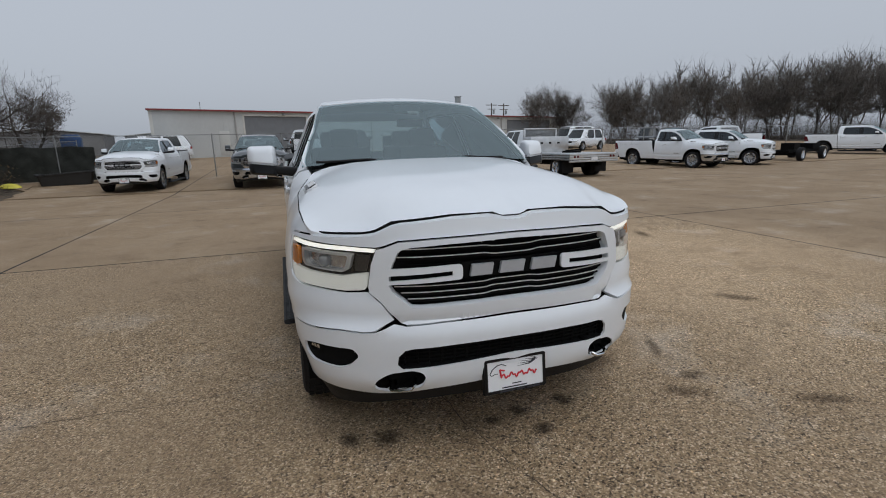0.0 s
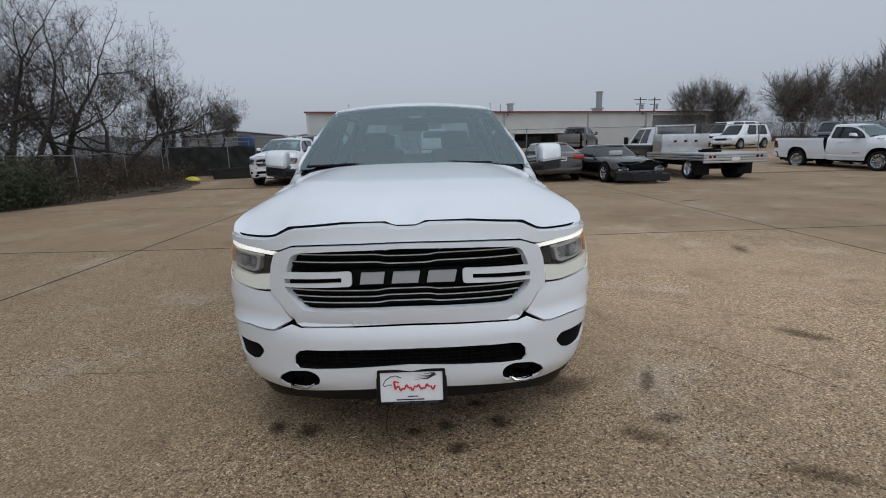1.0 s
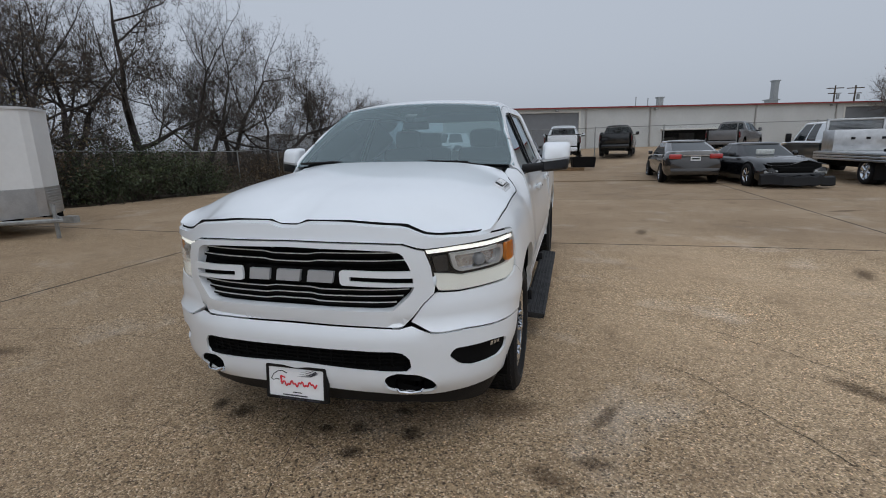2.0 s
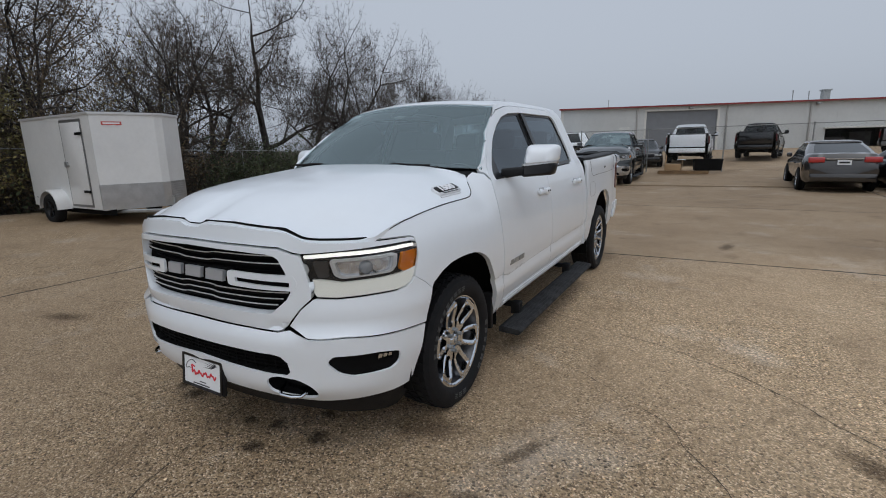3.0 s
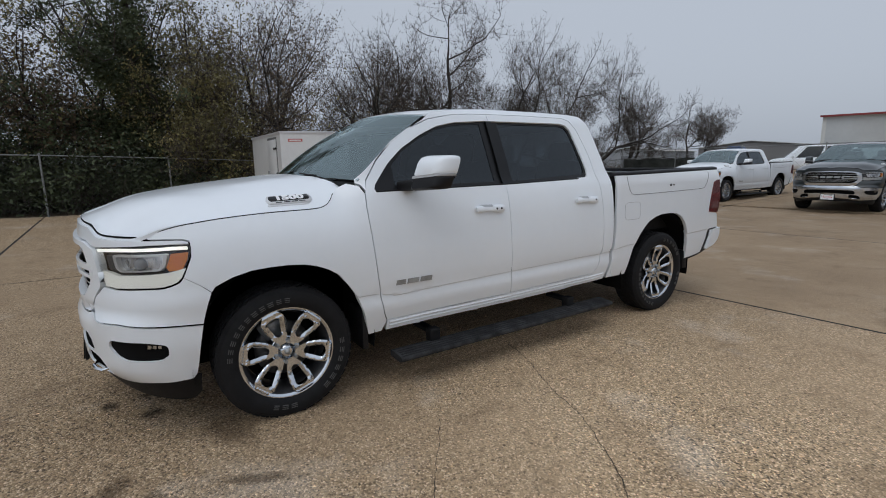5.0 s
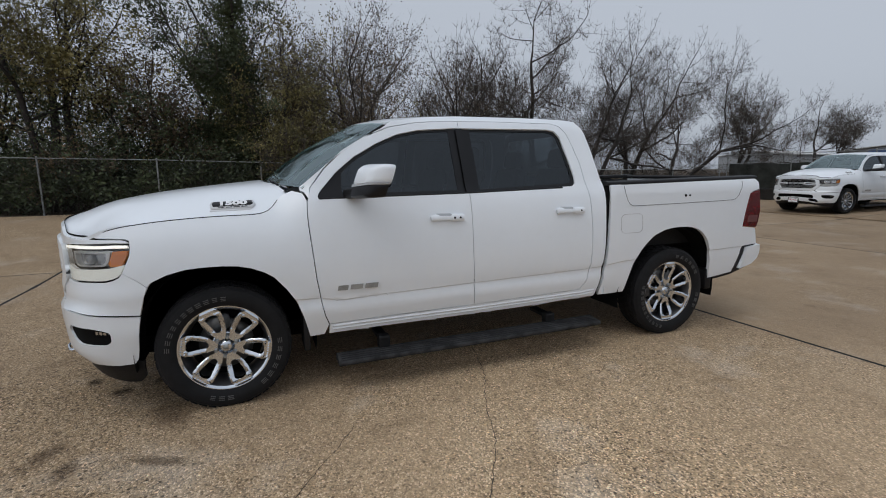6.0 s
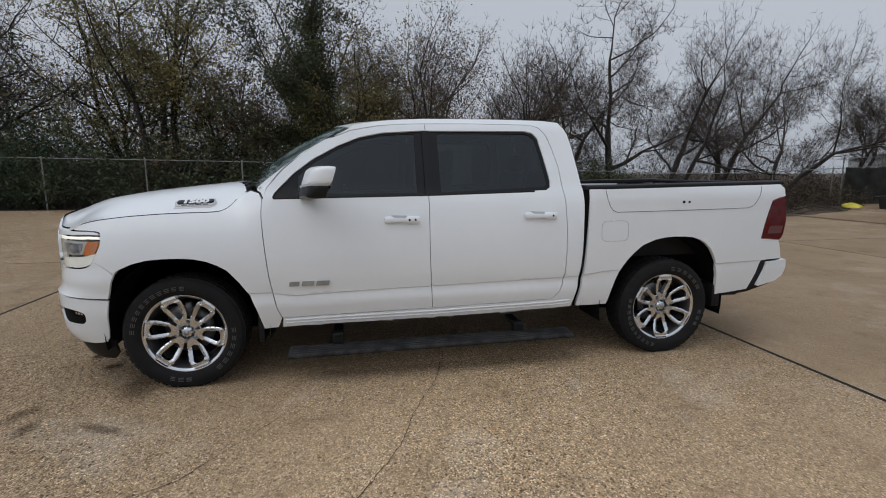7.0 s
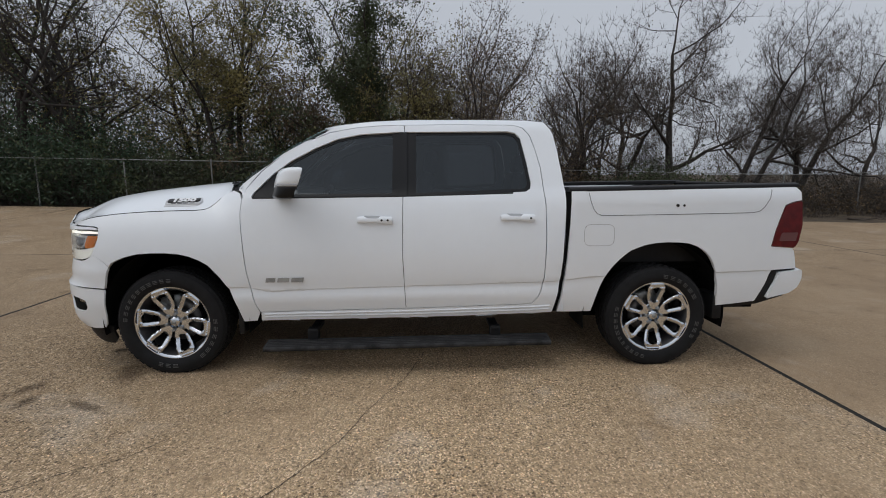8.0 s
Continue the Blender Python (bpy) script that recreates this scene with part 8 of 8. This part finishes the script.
def flatbed_truck():
    """A crew-cab truck with a polished flat deck, a louvred rack and a tool chest; its tail at y = 0, its nose at +y."""
    f = empty("flatbed_truck", pose(11.0, 13.75, ground_z(11, 14), 0, 0, 2.5), "dark and white flatbed truck with a polished aluminium deck", "flatbed truck")
    # deck of extruded planks
    for k in range(10):
        part("deck_plank", boxes((-1.15 + 0.23 * k, 0.0, 0.93, -0.93 + 0.23 * k, 4.0, 0.97), bevel=0.005), ALU, f)
    for x in (-1.19, 1.15):
        for z in (0.70, 0.79, 0.88):
            part("side_rail", boxes((x, -0.02, z, x + 0.04, 4.02, z + 0.07), bevel=0.008), ALU, f, "ribbed aluminium side rail")
    for z in (0.62, 0.71, 0.80, 0.88):
        part("rear_rail", boxes((-1.19, -0.06, z, 1.19, -0.02, z + 0.075), bevel=0.008), ALU, f, "ribbed aluminium tail rail")
    for x in (-0.95, -0.80, 0.80, 0.95):
        bm = bmesh.new()
        rod(bm, (x, -0.075, 0.84), (x, -0.055, 0.84), 0.05, 12)
        part("tail_lamp", bm, REDLENS, f)
    part("rear_plate", boxes((-0.15, -0.08, 0.70, 0.15, -0.06, 0.82)), mat("plate_card", (0.8, 0.8, 0.8), 0.5), f)
    # rack with louvres
    part("rack_frame", boxes((-0.9, 3.96, 0.97, -0.82, 4.04, 2.08), (0.82, 3.96, 0.97, 0.9, 4.04, 2.08), (-0.9, 3.96, 2.01, 0.9, 4.04, 2.08), (-0.9, 3.96, 1.60, 0.9, 4.04, 1.66), bevel=0.01), ALU, f)
    for k in range(8):
        bm = boxes((-0.82, -0.035, -0.006, 0.82, 0.035, 0.006))
        bmesh.ops.transform(bm, matrix=pose(0, 4.0, 1.67 + 0.045 * k, 40, 0, 0), verts=bm.verts)
        part("rack_louvre", bm, ALU, f)
    part("tool_chest", boxes((-1.02, 3.15, 0.97, 1.02, 3.9, 1.68), bevel=0.02), ALU, f, "diamond-plate aluminium tool chest")
    for x in (-0.45, 0.0, 0.45):
        part("chest_latch", boxes((x - 0.06, 3.135, 1.35, x + 0.06, 3.152, 1.43)), PLASTIC, f)
    bm = boxes((-0.3, 1.2, 0.97, 0.3, 1.75, 1.05), bevel=0.02)
    rod(bm, (-0.3, 1.5, 1.06), (0.35, 1.3, 1.10), 0.03, 6)
    part("hitch_plate", bm, VOIDBLK, f)
    # cab and hood
    for (z0, z1, paint, nm) in ((0.55, 1.24, NAVY, "lower_body"), (1.24, 1.32, WHITE, "upper_body")):
        bm = bmesh.new()
        rings = []
        for y in np.linspace(4.12, 7.7, 20):
            w = 0.98 * (0.90 + 0.10 * ramp(7.7 - y, 0, 0.5))
            t = z1 if y < 6.6 or z1 < 1.1 else z1 - 0.10 * ramp(y, 6.6, 7.6)
            rings.append([Vector((x, y, z)) for x, z in ((-w, z0), (w, z0), (w, t - 0.05), (w - 0.05, t), (-w + 0.05, t), (-w, t - 0.05))])
        loft(bm, rings)
        bmesh.ops.recalc_face_normals(bm, faces=bm.faces)
        part(nm, bm, paint, f, "white cab flank" if paint is WHITE else "dark green cab flank")
    # the nose lies at +y here, so the cabin is built turned round on a stand of its own
    cabin = new("cabin")
    cabin.parent = f
    cabin.matrix_basis = pose(0, 10.15, 0, 0, 0, 180)
    greenhouse(cabin, WHITE, CARGLASS, (3.50, 5.95), (4.15, 5.80), lambda y: 1.27, 2.0, 0.92, 0.74, (0.08,))
    for q in (1, -1):
        part("mirror", boxes((min(q * 1.02, q * 1.22), 6.2, 1.28, max(q * 1.02, q * 1.22), 6.31, 1.62), bevel=0.03), PLASTIC, f)
        part("headlamp", boxes((min(q * 0.6, q * 0.9), 7.63, 0.95, max(q * 0.6, q * 0.9), 7.72, 1.12), bevel=0.02), OFFLAMP, f)
    part("front_bumper", boxes((-0.98, 7.6, 0.45, 0.98, 7.85, 0.68), bevel=0.04), CHROME, f)
    part("grille", boxes((-0.55, 7.65, 0.75, 0.55, 7.73, 1.15), bevel=0.02), CHROME, f)
    part("chassis", boxes((-0.5, 0.1, 0.45, -0.35, 7.6, 0.68), (0.35, 0.1, 0.45, 0.5, 7.6, 0.68), (-0.9, 1.05, 0.35, 0.9, 1.2, 0.5)), VOIDBLK, f)
    for q in (1, -1):
        simple_wheel(f, q * 0.93, 1.15, 0.40, 0.24)
        simple_wheel(f, q * 0.66, 1.15, 0.40, 0.24)
        simple_wheel(f, q * 0.85, 6.45, 0.40, 0.25)
        part("mud_flap", boxes((min(q * 0.55, q * 1.1), 0.55, 0.18, max(q * 0.55, q * 1.1), 0.57, 0.66)), RUBBER, f, "black mud flap")


flatbed_truck()


def regular_cab():
    """The same make of truck with one row of seats and a long bed: the body is drawn together behind the front doors and the bed drawn out."""
    c = parked_pickup(19.3, 16.2, 14, WHITE, "white single-cab long-bed work truck with a chrome bumper", PK)
    old = [1.72, 2.94, 3.10, 4.20, 4.30, 4.90]
    made = [1.72, 2.12, 2.85, 3.95, 4.15, 4.75]
    gone = []
    for o in c.children:
        kind = o.name.split(".")[0]
        if kind == "rear_wheel":
            o.matrix_basis = Matrix.Translation((0, -0.25, 0)) @ o.matrix_basis
        elif kind == "seat":
            if o.matrix_basis.translation.y > 2:
                gone += [o, *o.children_recursive]
        elif kind == "side_step" or kind == "step_bracket":
            gone += [o, *o.children_recursive]
        if kind in ("rear_wheel", "front_wheel", "seat", "number_plate", "door_mirror", "headlamp", "fog_lamp"):
            continue
        if kind == "front_bumper":
            for slot in o.material_slots:
                slot.link, slot.material = "OBJECT", SATIN
        if kind == "rear_door":
            gone += [p for p in o.children_recursive if p.name.split(".")[0] not in ("window_glass", "window_trim")]
        for p in (o, *o.children_recursive):
            if p.type == "MESH" and p not in gone:
                slots = [(sl.link, sl.material) for sl in p.material_slots]
                p.data = p.data.copy()
                for sl, (ln, mt) in zip(p.material_slots, slots):
                    sl.link, sl.material = ln, mt
                co = np.empty(len(p.data.vertices) * 3, np.float32)
                p.data.vertices.foreach_get("co", co)
                y = co[1::3]
                co[1::3] = np.where(y > 1.72, np.interp(y, old, made), y)
                p.data.vertices.foreach_set("co", co)
                p.data.update()
    for o in reversed(gone):
        bpy.data.objects.remove(o)


regular_cab()


def scrap_chassis():
    """A stripped black truck frame standing on its wheels."""
    c = empty("scrap_chassis", pose(26.0, 17.3, ground_z(26, 17), 0, 0, -74), "stripped black truck frame standing on its wheels", "scrap frame")
    for q in (1, -1):
        part("side_rail", boxes((q * 0.42 - 0.05, 0.0, 0.45, q * 0.42 + 0.05, 4.6, 0.62), bevel=0.01), VOIDBLK, c, smooth=False)
        for y in (0.8, 4.0):
            simple_wheel(c, q * 0.80, y, 0.38, 0.26)
    for y in (0.3, 1.6, 2.9, 4.3):
        part("cross_member", boxes((-0.42, y, 0.47, 0.42, y + 0.12, 0.58), bevel=0.01), VOIDBLK, c, smooth=False)
    part("axle_lump", boxes((-0.7, 0.65, 0.30, 0.7, 0.95, 0.52), (-0.35, 1.0, 0.5, 0.35, 1.9, 1.0), (-0.5, 3.3, 0.55, 0.5, 4.4, 0.95), bevel=0.05), VOIDBLK, c, "black engine and axle lumps", smooth=False)


scrap_chassis()


def cargo_trailer():
    """A small white box trailer with a pointed nose towards +x."""
    t = empty("cargo_trailer", pose(0, 0, 0), "small white enclosed cargo trailer with side door", "trailer")
    skin_w = mat("trailer_white_sheet", (0.72, 0.72, 0.71), 0.35, vary=0.05, scale=1.5, coat=0.3)
    z0, z1, x0, x1, y0, y1 = 0.42, 2.38, -11.95, -8.78, 2.62, 4.44
    plan = [(x0, y0), (x1, y0), (x1 + 0.42, y0 + 1.05), (x1 + 0.42, y0 + 1.22), (x1, y1), (x0, y1)]
    bm = bmesh.new()
    prism(bm, plan, z0, z1)
    bmesh.ops.recalc_face_normals(bm, faces=bm.faces)
    part("box", bm, skin_w, t, smooth=False)
    bm = bmesh.new()
    big = [(x0 - 0.02, y0 - 0.02), (x1 + 0.01, y0 - 0.02), (x1 + 0.445, y0 + 1.04), (x1 + 0.445, y0 + 1.23), (x1 + 0.01, y1 + 0.02), (x0 - 0.02, y1 + 0.02)]
    prism(bm, big, z1 - 0.03, z1 + 0.015)
    bmesh.ops.recalc_face_normals(bm, faces=bm.faces)
    part("roof_trim", bm, mat("pale_roof_trim", (0.62, 0.62, 0.62), 0.4, metal=0.3), t, "pale roof edge trim", smooth=False)
    bm = bmesh.new()
    low = [(x1 - 0.02, y0 - 0.006), (x1 + 0.004, y0 - 0.006), (x1 + 0.426, y0 + 1.048), (x1 + 0.426, y0 + 1.222), (x1 + 0.004, y1 + 0.006), (x1 - 0.02, y1 + 0.006)]
    prism(bm, low, z0 - 0.01, z0 + 0.52)
    bmesh.ops.recalc_face_normals(bm, faces=bm.faces)
    part("stone_guard", bm, ALU, t, "bright aluminium stone guard on the nose", smooth=False)
    for k in range(9):
        a, b = Vector((x1 + 0.436, y0 + 1.25, z0 + 0.06 + 0.05 * k)), Vector((x1 + 0.05, y1 - 0.05, z0 + 0.06 + 0.05 * k))
        bm = bmesh.new()
        rod(bm, a, b, 0.008, 4)
        part("guard_rib", bm, ALU, t)
    # side door with frame, hinges and latch
    part("door_frame", boxes((-10.05, y0 - 0.012, z0 + 0.04, -9.13, y0 - 0.004, z1 - 0.10)), mat("door_frame_grey", (0.22, 0.22, 0.22), 0.4, metal=0.5), t, smooth=False)
    part("side_door", boxes((-10.0, y0 - 0.026, z0 + 0.09, -9.18, y0 - 0.010, z1 - 0.16), bevel=0.006), skin_w, t, "white side door")
    for z in (z0 + 0.35, z1 - 0.42):
        part("hinge", boxes((-9.38, y0 - 0.045, z, -9.12, y0 - 0.024, z + 0.05)), TRIMBLK, t)
    bm = boxes((-10.02, y0 - 0.06, 1.30, -9.90, y0 - 0.024, 1.42), bevel=0.01)
    rod(bm, (-9.98, y0 - 0.05, 1.36), (-9.82, y0 - 0.05, 1.33), 0.014, 6)
    part("latch", bm, STEEL, t)
    # red marker on the nose
    n0, n1 = Vector((x1 + 0.07, y0 + 0.175, 2.14)), Vector((x1 + 0.20, y0 + 0.50, 2.14))
    d = (n1 - n0).normalized()
    nrm = Vector((d.y, -d.x, 0))
    bm = bmesh.new()
    vs = [bm.verts.new(p + nrm * e) for p, e in ((n0, 0.002), (n1, 0.002), (n1 + Vector((0, 0, 0.07)), 0.002), (n0 + Vector((0, 0, 0.07)), 0.002))]
    ws = [bm.verts.new(v.co + nrm * 0.006) for v in vs]
    bm.faces.new(ws)
    for k in range(4):
        bm.faces.new((vs[k], vs[(k + 1) % 4], ws[(k + 1) % 4], ws[k]))
    bmesh.ops.recalc_face_normals(bm, faces=bm.faces)
    part("maker_mark", bm, mat("red_decal", (0.5, 0.08, 0.07), 0.5), t, "red maker's decal", smooth=False)
    bm = bmesh.new()
    vs = [bm.verts.new(p + nrm * 0.010) for p in (n0 + d * 0.03 + Vector((0, 0, 0.02)), n1 - d * 0.03 + Vector((0, 0, 0.02)), n1 - d * 0.03 + Vector((0, 0, 0.05)), n0 + d * 0.03 + Vector((0, 0, 0.05)))]
    bm.faces.new(vs)
    part("mark_print", bm, mat("sticker_white", (0.8, 0.8, 0.8), 0.5), t, smooth=False)
    for y, out in ((y0 - 0.16, -1), (y1 + 0.16, 1)):
        w = new("wheel")
        w.parent = t
        w.matrix_basis = Matrix.Translation((-10.56, y, 0.40)) @ pose(0, 0, 0, 90 if out < 0 else -90, 0, 0)
        bm = bmesh.new()
        lathe(bm, [(0.19, 0.08), (0.22, 0.10), (0.30, 0.10), (0.33, 0.07), (0.33, -0.07), (0.30, -0.10), (0.19, -0.09)], 32)
        part("tyre", bm, RUBBER, w)
        bm = bmesh.new()
        lathe(bm, [(0.195, 0.085), (0.18, 0.06), (0.12, 0.02), (0.05, 0.05), (0.0, 0.055)], 24)
        for k in range(6):
            a = math.pi * k / 3
            rod(bm, (0.05 * math.cos(a), 0.05 * math.sin(a), 0.06), (0.18 * math.cos(a), 0.18 * math.sin(a), 0.07), 0.022, 5)
        part("rim", bm, TRIMBLK, w, "black spoked rim")
        # mudguard
        bm = bmesh.new()
        ra, rb = [], []
        for k in range(13):
            a = math.pi * k / 12
            p = Vector((-10.56 + 0.44 * math.cos(a), 0, 0.40 + 0.42 * math.sin(a)))
            ra.append(p)
        yo, yi = y + out * 0.12, (y0 if out < 0 else y1)
        rows2 = [[bm.verts.new((p.x, yy, p.z)) for p in ra] for yy in (yi, yo)]
        rows2.append([bm.verts.new((-10.56 + (v.co.x + 10.56) * 0.93, yo, 0.40 + (v.co.z - 0.40) * 0.93)) for v in rows2[1]])
        for r1, r2 in zip(rows2, rows2[1:]):
            for k in range(12):
                bm.faces.new((r1[k], r1[k + 1], r2[k + 1], r2[k]))
        bmesh.ops.recalc_face_normals(bm, faces=bm.faces)
        part("mudguard", bm, skin_w, t, "white rounded mudguard")
    part("frame", boxes((x0, y0 + 0.1, z0 - 0.12, x1 + 0.1, y0 + 0.2, z0), (x0, y1 - 0.2, z0 - 0.12, x1 + 0.1, y1 - 0.1, z0), (-10.62, y0 - 0.1, 0.36, -10.5, y1 + 0.1, 0.44)), VOIDBLK, t, smooth=False)
    bm = bmesh.new()
    for yy in (y0 + 0.25, y1 - 0.25):
        rod(bm, (x1 - 0.1, yy, z0 - 0.06), (x1 + 1.3, (y0 + y1) / 2, z0 - 0.04), 0.04, 6)
    rod(bm, (x1 + 1.0, (y0 + y1) / 2, ground_z(x1 + 1, 3.5)), (x1 + 1.0, (y0 + y1) / 2, z0 + 0.25), 0.035, 8)
    box(bm, x1 + 1.25, (y0 + y1) / 2 - 0.06, z0 - 0.08, x1 + 1.5, (y0 + y1) / 2 + 0.06, z0 + 0.04)
    part("tongue", bm, STEEL, t, "steel tongue with jack")


cargo_trailer()


def junk():
    """The pallet of scrapped truck parts by the back fence."""
    p = empty("pallet", pose(0.9, 21.4, ground_z(1, 21.4)), "wooden pallet with a cardboard carton and black liner", "pallet")
    wood = mat("pallet_wood", (0.26, 0.17, 0.09), 0.85, vary=0.25, scale=6)
    for k in range(6):
        part("plank", boxes((-1.15 + 0.33 * k, -0.5, 0.11, -0.87 + 0.33 * k, 0.5, 0.14)), wood, p, smooth=False)
    for y in (-0.46, 0.0, 0.42):
        part("bearer", boxes((-1.15, y, 0.0, 0.83, y + 0.05, 0.11)), wood, p, smooth=False)
    bm = bmesh.new()
    loft(bm, [[Vector((x, y, z)) for x, y in ((-w, -d), (w, -d), (w, d), (-w, d))] for w, d, z in ((0.5, 0.35, 0.145), (0.55, 0.38, 0.62))], True, False)
    bmesh.ops.solidify(bm, geom=bm.faces, thickness=0.02)
    ob = part("bin_liner", bm, PLASTIC, p, "black plastic liner tub", smooth=False)
    ob.matrix_basis = pose(0.75, 0, 0, 0, 0, 8)
    bm = boxes((-0.9, -0.35, 0.145, -0.25, 0.3, 0.42), bevel=0.01)
    for a, rx in ((-0.9, 35), (-0.25, -30)):
        box(bm, -0.3, -0.01, 0, 0.3, 0.01, 0.28, m=pose(a + 0.02, 0, 0.42, 0, rx * -1, 90))
    part("carton", bm, mat("cardboard", (0.36, 0.24, 0.13), 0.9, vary=0.12, scale=4), p, "open cardboard carton", smooth=False)
    part("paper", boxes((-0.42, -0.30, 0.60, -0.10, 0.0, 0.63)), mat("sticker_white", (0.8, 0.8, 0.8), 0.5), p, smooth=False)
    # yellow bag by the verge
    bm = bmesh.new()
    bmesh.ops.create_icosphere(bm, subdivisions=3, radius=0.3)
    for v in bm.verts:
        n = noise.noise(v.co * 4) * 0.3 + 1
        v.co = Vector((v.co.x * 1.25 * n, v.co.y * 0.8 * n, max(-0.02, v.co.z * 0.6 * n)))
    b = link("bag", bm, mat("yellow_plastic", (0.62, 0.55, 0.06), 0.5, vary=0.2, scale=5))
    b.matrix_basis = pose(-11.3, 20.6, ground_z(-11.3, 20.6))
    tagged(b, "crumpled yellow plastic bag by the verge", "bag")
    # black cart and blue bin behind the second pickup
    for x, y, w, d, h, c, nm, lb in ((-14.9, 38.0, 1.1, 1.1, 2.0, (0.02, 0.06, 0.16), "portable_toilet", "blue portable cabin beyond the fence"), (-9.6, 21.2, 1.9, 1.0, 0.5, (0.02, 0.02, 0.02), "truck_bed_liner", "black plastic bed liner lying by the fence"), (-8.0, 21.8, 1.3, 0.8, 0.5, (0.02, 0.02, 0.02), "truck_bed_liner", "black plastic bed liner by the fence")):
        bm = bmesh.new()
        sections = ((0.50, 0), (0.53, h * 0.85), (0.50, h * 0.9), (0.40, h))
        if "liner" in nm:
            sections = ((0.44, 0), (0.49, h * 0.9), (0.53, h * 0.92), (0.53, h), (0.47, h), (0.42, 0.05))
        plan = [(0.42 * math.copysign(1, math.cos(a)) + 0.08 * math.cos(a), 0.42 * math.copysign(1, math.sin(a)) + 0.08 * math.sin(a)) for a in np.linspace(0.1, 2 * math.pi + 0.1, 24, endpoint=False)]
        loft(bm, [[Vector((px * 2 * f * w, py * 2 * f * d, z + (0.06 * math.sin(3 * px * 6) if "liner" in nm and z > 0.3 else 0))) for px, py in plan] for f, z in sections])
        bmesh.ops.recalc_face_normals(bm, faces=bm.faces)
        ob = link(nm, bm, mat(nm + "_skin", c, 0.55, vary=0.2, scale=3))
        ob.matrix_basis = pose(x, y, ground_z(x, y), 0, 0, 12)
        tagged(ob, lb, nm.replace("_", " "))
    # branches fallen on the verge
    rng = random.Random(77)
    for k, (x, y) in enumerate(((-11.3, 14.6), (-11.0, 16.3), (-12.4, 11.2), (-11.6, 18.2), (-12.0, 9.6))):
        segs, tips = [], []
        grow(rng, (0, 0, 0.05), (rng.gauss(0, 0.6), 1 if k % 2 else -1, 0.12), 0.9, 0.035, 3, segs, tips, 0.5, 0.0)
        ob = tubes("fallen_branch", [(a, b, r0, r1) for a, b, r0, r1 in segs if a[2] > -0.05], 4, TWIG, None)
        ob.matrix_basis = pose(x, y, ground_z(x, y) - 0.03)
        tagged(ob, "fallen bare branch lying on the verge", "branch", "fallen branches")


junk()
